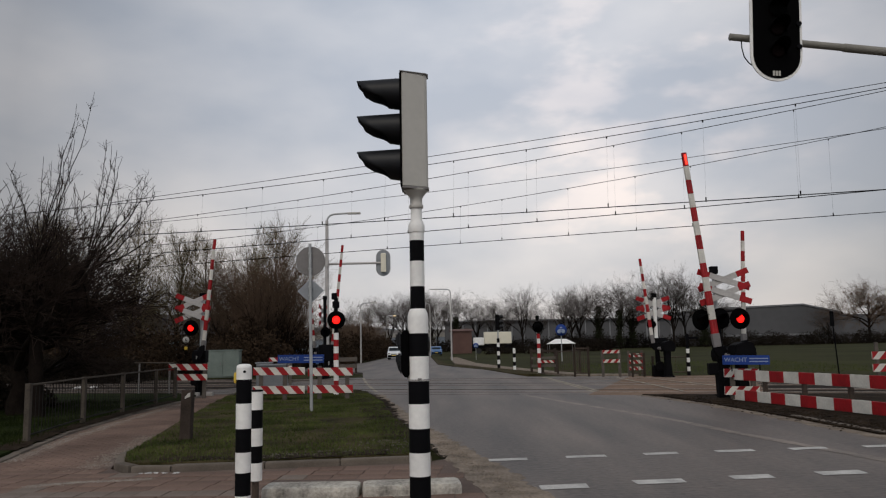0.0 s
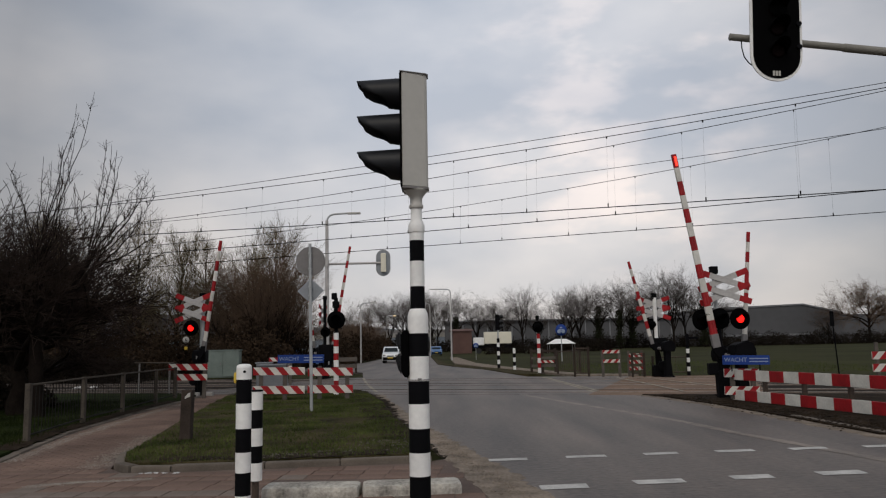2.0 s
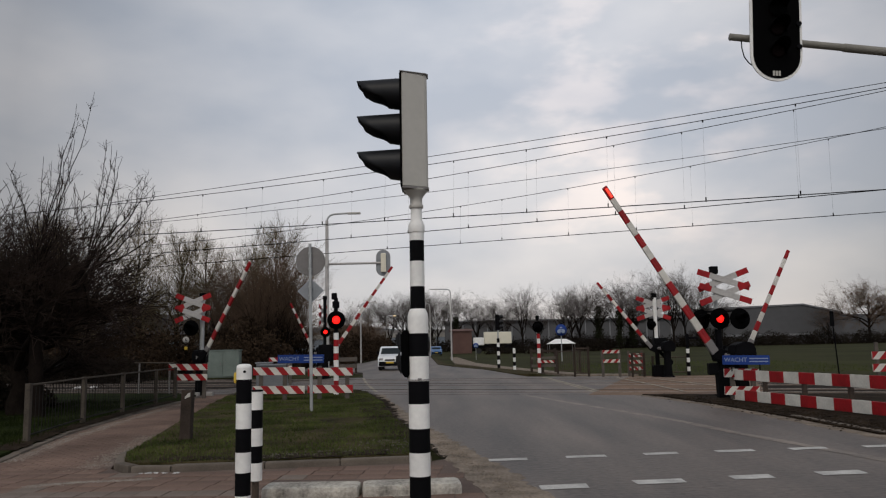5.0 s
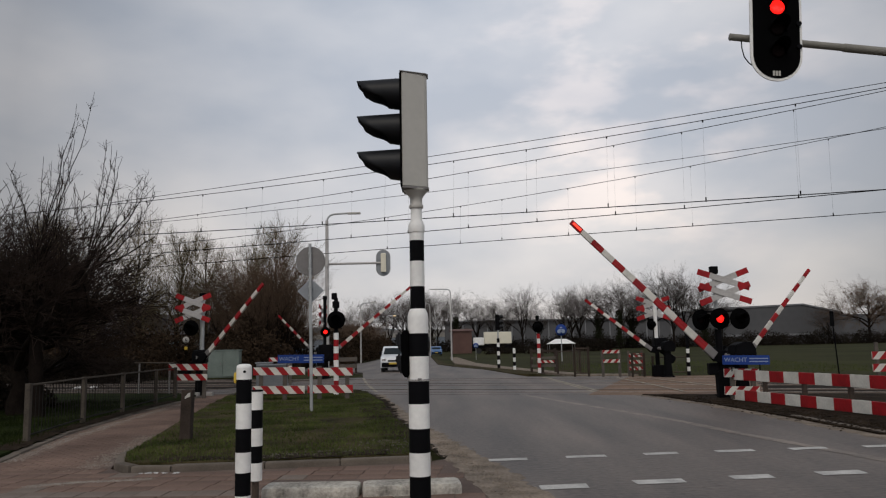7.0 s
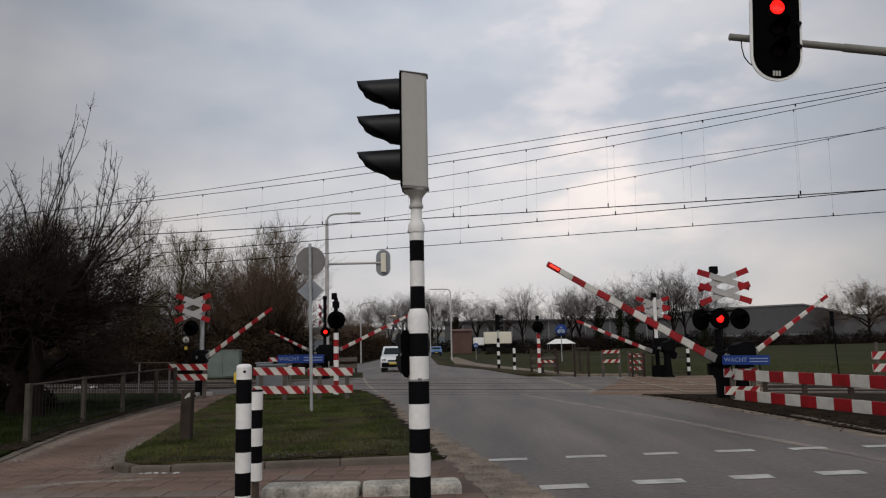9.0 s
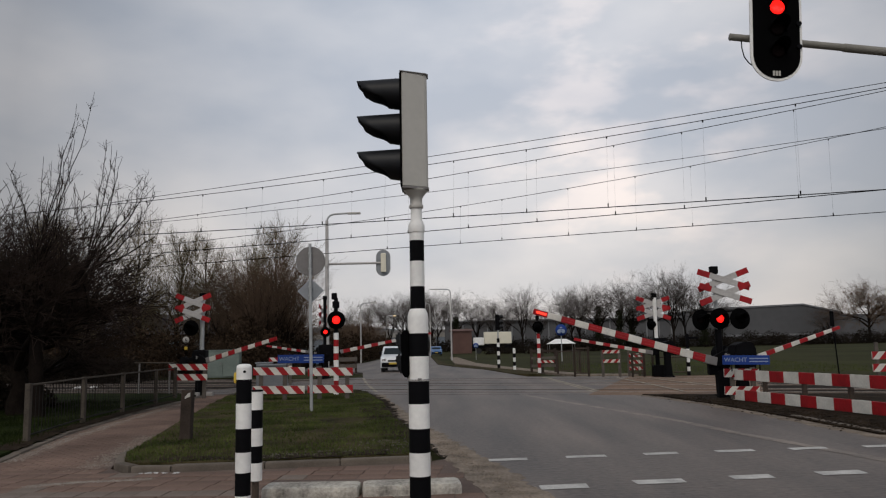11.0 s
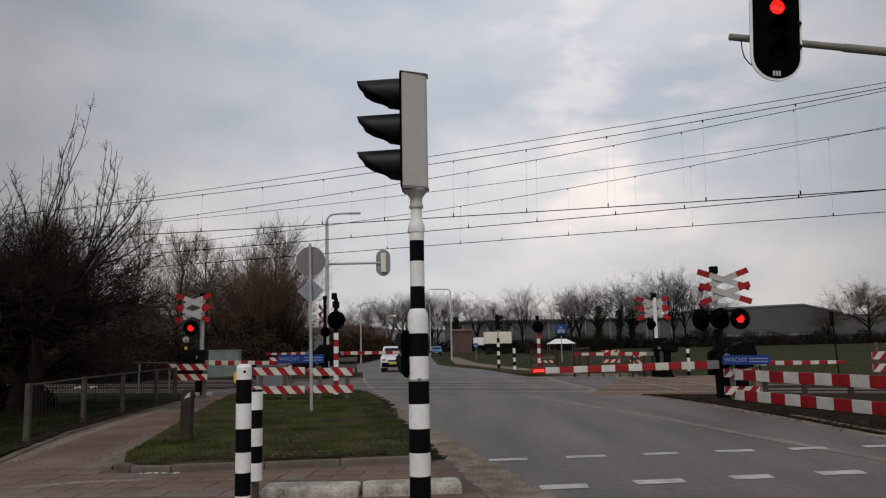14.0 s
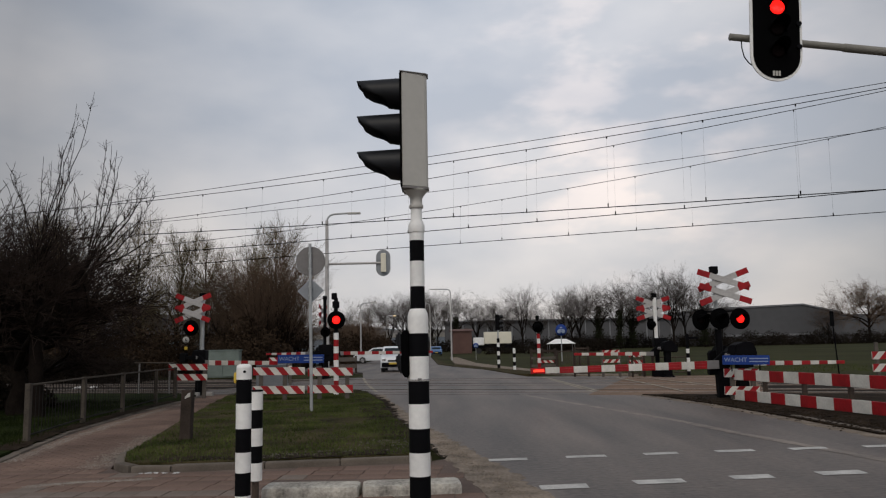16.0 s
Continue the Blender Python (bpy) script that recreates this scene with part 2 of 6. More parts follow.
CAR_BLUE = mat("blue_car_paint", (0.06, 0.14, 0.30), 0.3, vary=0.05, scale=1, fine=10, bump=0)
GLASS_DARK = mat("dark_car_glass", (0.03, 0.04, 0.045), 0.08, vary=0.1, bump=0)
WINDOW = mat("window_glass", (0.10, 0.12, 0.13), 0.1, vary=0.2, bump=0)
TYRE = mat("tyre_rubber", (0.012, 0.012, 0.012), 0.85, vary=0.2, bump=0.1)
CHROME = mat("bright_metal", (0.6, 0.6, 0.6), 0.25, metal=1.0, vary=0.05, bump=0)
YELLOW = mat("yellow_plate", (0.55, 0.38, 0.04), 0.5, vary=0.1, bump=0)
LENS_DARK = mat("unlit_red_lens", (0.006, 0.003, 0.003), 0.7, vary=0.1, bump=0, spec=0.05)
GLOW = mat("lit_red_lamp", (1.0, 0.010, 0.007), 0.3, vary=0.0, bump=0, emit=2.2)
GLOW_SOFT = mat("boom_tip_lamp", (1.0, 0.04, 0.02), 0.3, vary=0.0, bump=0, emit=1.6)
LIT_AMBER = mat("sodium_lamp", (1.0, 0.62, 0.2), 0.3, vary=0.0, bump=0, emit=2.5)
# blue-grey that holds the haze of distance in the colour itself
HILL = mat("hazed_far_hill", (0.10, 0.11, 0.12), 0.95, vary=0.15, scale=0.01, fine=0.1, bump=0, spec=0.0)


# ---- mesh helpers ----
def mesh(name, bm, material):
    me = bpy.data.meshes.new(name)
    bm.normal_update()
    bm.to_mesh(me)
    bm.free()
    me.materials.append(material)
    return me


def part(name, bm, material, parent=None, label=""):
    ob = new(name, mesh(name, bm, material))
    if parent:
        ob.parent = parent
    if label:
        ob["label"] = label
    return ob


def piece(name, me, parent, m):
    """An object of its own on a shared mesh."""
    ob = new(name, me)
    ob.parent = parent
    ob.matrix_basis = m
    return ob


def thing(name, m, label, category, group=""):
    ob = new(name)
    ob.matrix_basis = m
    return tagged(ob, label, category, group)


def box(bm, c, s, bevel=0.0, m=None):
    """A box at centre c of size s, its edges rounded."""
    r = bmesh.ops.create_cube(bm, size=1.0)
    vs = r["verts"]
    bmesh.ops.scale(bm, vec=s, verts=vs)
    bmesh.ops.translate(bm, vec=c, verts=vs)
    if bevel:
        es = {e for v in vs for e in v.link_edges}
        rb = bmesh.ops.bevel(bm, geom=list(es), offset=bevel, segments=2, affect="EDGES", profile=0.6)
        vs = list({v for f in rb["faces"] for v in f.verts} | {v for v in vs if v.is_valid})
    if m is not None:
        bmesh.ops.transform(bm, matrix=m, verts=vs)
    return vs


def bar(bm, a, b, r0, r1=None, seg=12, caps=True):
    """A round bar from a to b."""
    a, b = Vector(a), Vector(b)
    d = b - a
    m = Matrix.Translation((a + b) / 2) @ d.to_track_quat("Z", "Y").to_matrix().to_4x4()
    r = bmesh.ops.create_cone(bm, cap_ends=caps, segments=seg, radius1=r0, radius2=r0 if r1 is None else r1, depth=d.length, matrix=m)
    for f in {f for v in r["verts"] for f in v.link_faces}:
        f.smooth = len(f.verts) == 4
        if len(f.verts) > 4:
            for e in f.edges:
                e.smooth = False
    return r["verts"]


def lathe(bm, profile, seg=20, m=None):
    """Turns (radius, height) pairs round the z axis."""
    rings = []
    for r, z in profile:
        rings.append([bm.verts.new((r * math.cos(2 * math.pi * i / seg), r * math.sin(2 * math.pi * i / seg), z)) for i in range(seg)])
    for lo, hi in zip(rings, rings[1:]):
        for i in range(seg):
            bm.faces.new((lo[i], lo[(i + 1) % seg], hi[(i + 1) % seg], hi[i])).smooth = True
    caps = [bm.faces.new(list(reversed(rings[0])))] if profile[0][0] > 0 else []
    caps += [bm.faces.new(rings[-1])] if profile[-1][0] > 0 else []
    for f in caps:
        for e in f.edges:
            e.smooth = False
    if m is not None:
        bmesh.ops.transform(bm, matrix=m, verts=[v for ring in rings for v in ring])


def slab(bm, outline, z0, z1):
    """A flat plate with the outline given, from z0 up to z1."""
    lo = [bm.verts.new((x, y, z0)) for x, y in outline]
    hi = [bm.verts.new((x, y, z1)) for x, y in outline]
    k = len(outline)
    top = bm.faces.new(hi)
    bm.faces.new(list(reversed(lo)))
    for i in range(k):
        bm.faces.new((lo[i], lo[(i + 1) % k], hi[(i + 1) % k], hi[i]))
    bmesh.ops.recalc_face_normals(bm, faces=bm.faces)
    return top


def plate(bm, outline, y0, y1):
    """A plate standing upright in the xz plane, from y0 to y1."""
    a = [bm.verts.new((x, y0, z)) for x, z in outline]
    b = [bm.verts.new((x, y1, z)) for x, z in outline]
    k = len(outline)
    bm.faces.new(a)
    bm.faces.new(list(reversed(b)))
    for i in range(k):
        bm.faces.new((a[i], b[i], b[(i + 1) % k], a[(i + 1) % k]))
    bmesh.ops.recalc_face_normals(bm, faces=bm.faces)


def sheet(name, outline, z0, z1, material, label, category, kind="structure"):
    bm = bmesh.new()
    slab(bm, outline, z0, z1)
    bmesh.ops.triangulate(bm, faces=[f for f in bm.faces if len(f.verts) > 4])
    return tagged(part(name, bm, material), label, category, "", kind)


# the lines of the railway: across (c) and along (s) the track
N_RAIL, U_RAIL = Vector((0.3219, 0.9468, 0)), Vector((0.9468, -0.3219, 0))


def railway(c, s, z=0.0):
    p = N_RAIL * c + U_RAIL * s
    return Vector((p.x, p.y, z))


RAIL_TURN = math.degrees(math.atan2(U_RAIL.y, U_RAIL.x))

# ---- ground, road, pavements ----
bm = bmesh.new()
slab(bm, [(-1500, -300), (1500, -300), (1500, 2400), (-1500, 2400)], -0.6, -0.10)
tagged(part("ground", bm, FIELD), "wide flat field of short dull green grass", "ground", "", "structure")

ROAD_L = [(1.9, -12), (1.1, -2), (0.75, 4), (0.52, 7.57), (0.41, 8.28), (0.05, 10.29), (-0.25, 12.0), (-1.02, 16.2), (-1.9, 22.0), (-2.57, 26.5), (-3.95, 37.3),
          (-4.9, 46), (-7.0, 50), (-14.0, 54), (-30, 58), (-30, 68), (-10, 66), (-7.9, 75), (-8.3, 120), (-12, 260)]
ROAD_R = [(-5.0, 260), (-2.07, 110), (-0.6, 62), (1.0, 53), (2.3, 47.7), (3.7, 36), (4.7, 29), (5.1, 25), (5.8, 21), (6.3, 18.1), (6.5, 14.8), (6.6, 11.8), (7.4, 6), (8.2, -12)]
bm = bmesh.new()
slab(bm, ROAD_L + ROAD_R, -0.3, 0.0)
bmesh.ops.triangulate(bm, faces=[f for f in bm.faces if len(f.verts) > 4])
road = tagged(part("road", bm, ASPHALT), "worn grey asphalt road leading over a level crossing", "road", "", "structure")


def strip(name, pts, w, z, material, parent, label="", ragged=0.0):
    """A painted or worn strip along a line on the road; ragged: how far its edges wander."""
    bm = bmesh.new()
    if ragged:
        widths = w if isinstance(w, (list, tuple)) else [w] * len(pts)
        fine, fw = [], []
        for (p, q), (v0, v1) in zip(zip(pts, pts[1:]), zip(widths, widths[1:])):
            n = max(2, int(math.hypot(q[0] - p[0], q[1] - p[1]) / 0.12))
            for i in range(n):
                f = i / n
                fine.append((p[0] + (q[0] - p[0]) * f + random.uniform(-ragged, ragged) * 0.5, p[1] + (q[1] - p[1]) * f))
                fw.append(max(0.02, v0 + (v1 - v0) * f + random.uniform(-ragged, ragged) * 1.6))
        pts, w = fine, fw
    rows = []
    for i, (x, y) in enumerate(pts):
        a, b = pts[max(0, i - 1)], pts[min(len(pts) - 1, i + 1)]
        d = Vector((b[0] - a[0], b[1] - a[1])).normalized()
        ww = w[i] if isinstance(w, (list, tuple)) else w
        rows.append((bm.verts.new((x - d.y * ww / 2, y + d.x * ww / 2, z)), bm.verts.new((x + d.y * ww / 2, y - d.x * ww / 2, z))))
    for (a, b), (c, d) in zip(rows, rows[1:]):
        bm.faces.new((a, b, d, c))
    bmesh.ops.recalc_face_normals(bm, faces=bm.faces)
    if bm.faces[:][0].normal.z < 0:
        bmesh.ops.reverse_faces(bm, faces=bm.faces)
    return part(name, bm, material, parent, label)


strip("road_edge", [(1.0, 4), (0.7, 7.5), (0.25, 10.2), (-0.05, 12.0), (-0.85, 16.2), (-1.75, 22.0), (-2.3, 26.0)], [0.7, 0.62, 0.5, 0.4, 0.3, 0.26, 0.22], 0.004, ASPHALT_OLD, road, "crumbled pale gravelly asphalt edge", 0.07)
strip("road_edge", [(6.9, 8), (6.40, 11.8), (6.24, 14.8), (6.0, 18.1), (5.5, 21), (4.8, 24.6)], 0.34, 0.004, ASPHALT_OLD, road, "pale gritty asphalt edge", 0.06)
strip("asphalt_seam", [(2.2, 23.2), (2.62, 21.2), (4.28, 14.5), (4.57, 12.5), (5.22, 9.4), (5.9, 6.0)], 0.19, 0.004, SEAM, road, "brownish repaired seam in the asphalt", 0.03)
strip("edge_line", [(-2.3, 25.7), (-3.2, 31.5), (-3.95, 37.3)], 0.12, 0.012, PAINT_WORN, road, "worn white edge line")
strip("edge_line", [(4.45, 23.4), (4.3, 34.5)], 0.12, 0.008, PAINT_WORN, road, "worn white edge line")
# block markings of the cycle crossing
for row_x, row_y, count, across in ((0.78, 10.04, 6, 0.19), (1.19, 8.09, 6, 0.24)):
    for i in range(count):
        bm = bmesh.new()
        dx = 1.01 if across == 0.19 else 1.03
        cx, cy = row_x + i * dx, row_y + i * (0.15 if across == 0.19 else 0.19) - 0.008 * i * i
        w = 0.25 + 0.02 * math.sin(i * 2.3)
        jag = [random.uniform(-0.012, 0.012) for _ in range(4)]
        vs = [bm.verts.new(p) for p in ((cx - w, cy - 0.03 - across / 2 + jag[0], 0.005), (cx + w + jag[1], cy + 0.03 - across / 2, 0.005),
                                        (cx + w, cy + 0.03 + across / 2 + jag[2], 0.005), (cx - w + jag[3], cy - 0.03 + across / 2, 0.005))]
        bm.faces.new(vs)
        part("block_marking", bm, PAINT, road, "white painted block marking")
# sweeping approach lines in the crossing
for pts in ([(4.6, 23.6), (4.45, 29.0), (4.35, 34.5)], [(6.9, 22.7), (7.0, 27), (7.05, 32.0)], [(8.7, 24.5), (8.2, 30.5)], [(7.2, 31.9), (8.9, 30.2)]):
    strip("crossing_line", pts, 0.10, 0.030, PAINT_WORN, road, "worn white line on the crossing")

# pavement: cycle path that runs past the island, laid in blocks
PATH = [(-7.0, -4), (1.1, -4), (0.75, 4), (0.52, 7.57), (0.41, 8.28), (0.05, 10.29), (-0.21, 10.05), (-0.45, 9.92), (-1.34, 9.80), (-2.25, 9.69), (-3.37, 9.60), (-3.95, 9.58), (-4.25, 9.95), (-4.5, 10.75),
        (-4.62, 11.6), (-5.2, 14.6), (-5.78, 17.9), (-6.45, 21.8), (-6.95, 25), (-7.25, 26.6), (-8.3, 26.9), (-7.85, 25), (-7.75, 23.3), (-7.35, 18.3), (-6.85, 14.1), (-6.1, 10.7)]
pavement = sheet("pavement", PATH, -0.25, 0.0, SAND, "reddish grey block-paved cycle path and footway", "pavement")
# right verge with earth and low kerb, the island of grass between path and road
VERGE_R = [(6.50, 11.8), (6.40, 14.8), (6.18, 18.1), (5.78, 20.6), (5.45, 21.65), (8.0, 20.8), (14, 18.75), (14, 8)]
sheet("verge_right", VERGE_R, -0.3, 0.03, SOIL, "verge of bare brown earth and dead leaves", "verge")
ISLAND = [(-0.22, 10.1), (-0.34, 11.2), (-0.62, 13.2), (-1.05, 15.35), (-1.55, 19.3), (-2.2, 22.6), (-2.75, 25.2), (-6.85, 25.9), (-6.35, 21.8), (-5.68, 17.9), (-5.1, 14.6), (-4.52, 11.6), (-4.4, 10.8), (-4.12, 10.05), (-3.9, 9.78), (-3.37, 9.72), (-2.25, 9.82), (-1.34, 9.92)]
island = sheet("grass_island", ISLAND, -0.3, 0.095, GRASS, "worn grass island with muddy edges between road and path", "verge")
# beyond the path on the far side of the fence, rough grass, shade in its colour
verge_left = sheet("verge_left", [(-6.2, 10.5), (-6.97, 14.0), (-7.48, 18.2), (-7.74, 22.6), (-8.2, 26.0), (-30, 33.0), (-30, -4), (-7.2, -4)], -0.3, 0.05, SHADE_GRASS, "rough ground cover behind the railing with painted shade", "verge")

# ---- railway ----
bm = bmesh.new()
a, b, c_, d = railway(22.4, -60), railway(22.4, 60), railway(34.6, 60), railway(34.6, -60)
slab(bm, [(p.x, p.y) for p in (a, b, c_, d)], -0.3, -0.02)
track_bed = tagged(part("track_bed", bm, BALLAST), "brown stone ballast of a railway with three tracks", "track bed", "", "structure")
for name, s0, s1, material, label in (("crossing_surface", -17.5, -3.3, ASPHALT, "worn asphalt between the rails of a level crossing"), ("crossing_slabs", -3.3, 1.5, SLAB, "brown slab surface beside the road on a level crossing")):
    bm = bmesh.new()
    a, b, c_, d = railway(22.3, s0), railway(22.3, s1), railway(34.7, s1), railway(34.7, s0)
    slab(bm, [(p.x, p.y) for p in (a, b, c_, d)], -0.2, 0.006)
    tagged(part(name, bm, material), label, "crossing", "", "structure")
for k, cc in enumerate((24.1, 28.1, 32.1)):
    track = thing("railway_track", Matrix(), "railway track with polished steel rails set in the crossing", "railway track", "tracks")
    for off in (-0.72, 0.72):
        bm = bmesh.new()
        p = railway(cc + off, 0, -0.05)
        box(bm, (0, 0, 0), (120, 0.07, 0.15), 0.012, Matrix.Translation(p) @ pose(0, 0, 0, 0, 0, RAIL_TURN))
        part("rail", bm, RAIL_STEEL, track, "polished steel rail")
        # no groove is cut: a flat black strip paints the flangeway's shade
        bm = bmesh.new()
        gap = 0.075 if off < 0 else -0.075
        box(bm, (-8.0, 0, 0), (19, 0.07, 0.004), 0, Matrix.Translation(railway(cc + off + gap, 0, 0.011)) @ pose(0, 0, 0, 0, 0, RAIL_TURN))
        part("flangeway_shade", bm, BLACK_MATT, track, "flat black strip for the shaded groove beside the rail")


# ---- moving parts, keyed in motions() at the end ----
BOOMS, BLINK_COVERS, VEHICLES = [], defaultdict(list), {}


# ---- lamps that flash: a lit lens and an added blade hiding it between flashes ----
def flash_lamp(name, parent, m, board_r, lens_r, code, lit=True, facing=True):
    """A round black board with a lens, a hood and an added blanking blade; it looks along -y."""
    bm = bmesh.new()
    lathe(bm, [(0.0, 0.0), (board_r * 0.96, 0.0), (board_r, 0.012), (board_r, 0.03), (board_r * 0.97, 0.04), (0.0, 0.04)], 28, pose(0, 0, 0, -90))
    board = part(name, bm, BLACK_MATT, parent, "round black lamp board")
    board.matrix_basis = m
    bm = bmesh.new()
    lathe(bm, [(0.0, 0.0), (board_r * 0.58, 0.0), (board_r * 0.58, 0.14), (board_r * 0.3, 0.2), (0.0, 0.2)], 16, pose(0, 0.03, 0, -90))
    part("lamp_housing", bm, BLACK_MATT, board)
    if facing:
        bm = bmesh.new()
        lathe(bm, [(0.0, 0.012), (lens_r * 0.6, 0.010), (lens_r, 0.0), (0.0, 0.0)], 20, pose(0, -0.004, 0, 90))
        part("lens", bm, GLOW if lit else LENS_DARK, board, "lit red lens" if lit else "dark lens")
        # the hood: upper half of a tapering tube
        bm = bmesh.new()
        rows = []
        for i in range(13):
            a = math.pi * i / 12
            r0, r1 = lens_r * 1.32, lens_r * 1.25
            rows.append([bm.verts.new((r0 * math.cos(a), -0.0, r0 * math.sin(a))), bm.verts.new((r1 * math.cos(a), -0.26 * math.sin(a) ** 0.5 - 0.02, r1 * math.sin(a))),
                         bm.verts.new((r1 * 0.95 * math.cos(a), -0.26 * math.sin(a) ** 0.5 - 0.02, r1 * 0.95 * math.sin(a))), bm.verts.new((r0 * 0.95 * math.cos(a), 0, r0 * 0.95 * math.sin(a)))])
        for p, q in zip(rows, rows[1:]):
            for j in range(3):
                bm.faces.new((p[j], q[j], q[j + 1], p[j + 1])).smooth = True
        part("hood", bm, BLACK_MATT, board)
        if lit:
            # added blade, no part of a real lamp: covers the always glowing lens
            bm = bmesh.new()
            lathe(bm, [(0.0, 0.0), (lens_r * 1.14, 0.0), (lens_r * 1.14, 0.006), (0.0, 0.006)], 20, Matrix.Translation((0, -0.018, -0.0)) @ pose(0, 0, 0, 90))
            blade = part("shutter", bm, BLACK_MATT, board, "added black blade that hides the lit lens between flashes")
            BLINK_COVERS[code].append((blade, lens_r))
    return board


# ---- crosses of a level crossing ----
def cross_arm(parent, m, length, width, thick=0.025):
    bm = bmesh.new()
    box(bm, (0, 0, 0), (length * 0.54, thick, width), 0.004)
    arm = part("cross_arm", bm, WHITE_WORN, parent, "white painted cross arm with red ends")
    arm.matrix_basis = m
    for s in (-1, 1):
        bm = bmesh.new()
        box(bm, (s * length * 0.385, 0, 0), (length * 0.23, thick, width), 0.004)
        part("arm_end", bm, RED, arm, "red painted arm end")


def double_cross(parent, x, y, z, width=1.4, rise=0.62, gap=0.40, w=0.17, turn=0):
    ang = math.degrees(math.atan2(rise, width))
    ln = math.hypot(width, rise)
    for k, dz in enumerate((gap / 2, -gap / 2)):
        for s in (1, -1):
            cross_arm(parent, pose(x, y - 0.03 * (s > 0) - 0.06 * k, z + dz, 0, 0, turn) @ pose(0, 0, 0, 0, s * ang, 0), ln, w)


def post(name, parent, a, b, r, material, label="", seg=14, r1=None):
    bm = bmesh.new()
    bar(bm, a, b, r, r1, seg)
    return part(name, bm, material, parent, label)


def bell_box(parent, x, y, z):
    bm = bmesh.new()
    box(bm, (x, y, z), (0.20, 0.16, 0.20), 0.03)
    box(bm, (x, y, z - 0.13), (0.12, 0.12, 0.08), 0.02)
    part("bell", bm, BLACK, parent, "black warning bell")


# ---- barrier: machine, weight arm and striped boom ----
def barrier(m, length, r, stripes, label, rows, lamp=False, machine=1.0, pivot=1.0, drop=0.0):
    """The boom lies along local +x when it is down, a little below its pivot, and turns up about local y by the rows (seconds, degrees)."""
    t = thing("level_crossing_barrier", m, label, "barrier", "crossing barriers")
    bm = bmesh.new()
    plate(bm, [(-0.42, 0.04), (-0.08, 0.04), (-0.14, pivot * 0.55), (-0.12, pivot - 0.08), (-0.38, pivot - 0.08), (-0.36, pivot * 0.55)], 0.14, 0.32)
    box(bm, (-0.25, 0.22, 0.03), (0.44, 0.38, 0.06), 0.015)
    for x in (-0.40, -0.10):
        for y in (0.08, 0.36):
            bar(bm, (x, y, 0.05), (x, y, 0.10), 0.018, None, 6)
    part("pedestal", bm, BLACK, t, "black steel pedestal with bolted foot plate")
    k = machine
    bm = bmesh.new()
    plate(bm, [(-0.25 - 0.30 * k, pivot - 0.14), (-0.25 + 0.24 * k, pivot - 0.14), (-0.25 + 0.30 * k, pivot + 0.02), (-0.25 + 0.22 * k, pivot + 0.26 * k), (-0.25 - 0.02 * k, pivot + 0.34 * k),
               (-0.25 - 0.24 * k, pivot + 0.32 * k), (-0.25 - 0.34 * k, pivot + 0.18 * k), (-0.25 - 0.36 * k, pivot)], 0.06, 0.40)
    bmesh.ops.bevel(bm, geom=bm.edges[:], offset=0.02, segments=2, affect="EDGES")
    housing = part("machine_box", bm, BLACK, t, "black barrier drive housing")
    bm = bmesh.new()
    lathe(bm, [(0, 0), (0.15 * k, 0), (0.16 * k, 0.012), (0.15 * k, 0.024), (0, 0.024)], 20, pose(-0.25, 0.062, pivot + 0.1 * k, 90))
    box(bm, (-0.25, 0.04, pivot + 0.27 * k), (0.05, 0.01, 0.05))
    part("cover_plate", bm, HOOD, housing, "round black cover plate")
    bm = bmesh.new()
    bar(bm, (0, 0.20, pivot), (0, -0.12, pivot), 0.06)
    part("shaft", bm, GREY_TRIM, t)
    # a cranked arm carries the boom; the counterweight hangs off behind
    bm = bmesh.new()
    plate(bm, [(-0.09, 0.07), (0.08, 0.10), (0.40, 0.08 - drop), (0.44, -0.09 - drop), (0.20, -0.12 - drop), (-0.02, -0.12 - drop * 0.5), (-0.10, -0.05)], -0.07, 0.0)
    plate(bm, [(-0.62, -0.05), (-0.30, -0.08), (0.02, -0.07), (0.02, 0.07), (-0.30, 0.06), (-0.62, 0.05)], -0.11, -0.07)
    plate(bm, [(-0.92, -0.10), (-0.86, -0.17), (-0.62, -0.17), (-0.56, -0.10), (-0.56, 0.10), (-0.62, 0.15), (-0.86, 0.15), (-0.92, 0.08)], -0.13, -0.02)
    bmesh.ops.bevel(bm, geom=bm.edges[:], offset=0.01, segments=1, affect="EDGES")
    boom = part("boom", bm, BLACK, t, "cranked boom arm with black counterweight")
    boom.matrix_basis = pose(0, 0, pivot)
    bm = bmesh.new()
    box(bm, (0.42, 0, -drop), (0.34, 0.085, 2.5 * r), 0.012)
    part("boom_clamp", bm, GREY_TRIM, boom, "grey steel clamp")
    x0 = 0.58
    step = (length - x0) / stripes
    for i in range(stripes):
        red = (stripes - 1 - i) % 2 == 0
        h0, h1 = r * (1.15 - 0.35 * i / stripes), r * (1.15 - 0.35 * (i + 1) / stripes)
        bm = bmesh.new()
        vs = box(bm, (x0 + step * (i + 0.5), 0, 0), (step, 0.055, 2 * h0), 0.012)
        for v in vs:
            if v.co.x > x0 + step * (i + 0.5):
                v.co.z *= h1 / h0
            v.co.z -= drop
        part("boom_stripe", bm, RED if red else WHITE_BOARD, boom, "red stripe" if red else "white stripe")
        if red and lamp:
            for dz in (-0.4, 0.4):
                bm = bmesh.new()
                for side in (-1, 1):
                    box(bm, (x0 + step * (i + 0.5), side * 0.029, dz * h1 - drop), (step * 0.8, 0.004, 0.012))
                part("reflector_strip", bm, RED_DULL, boom, "dull red reflector strip")
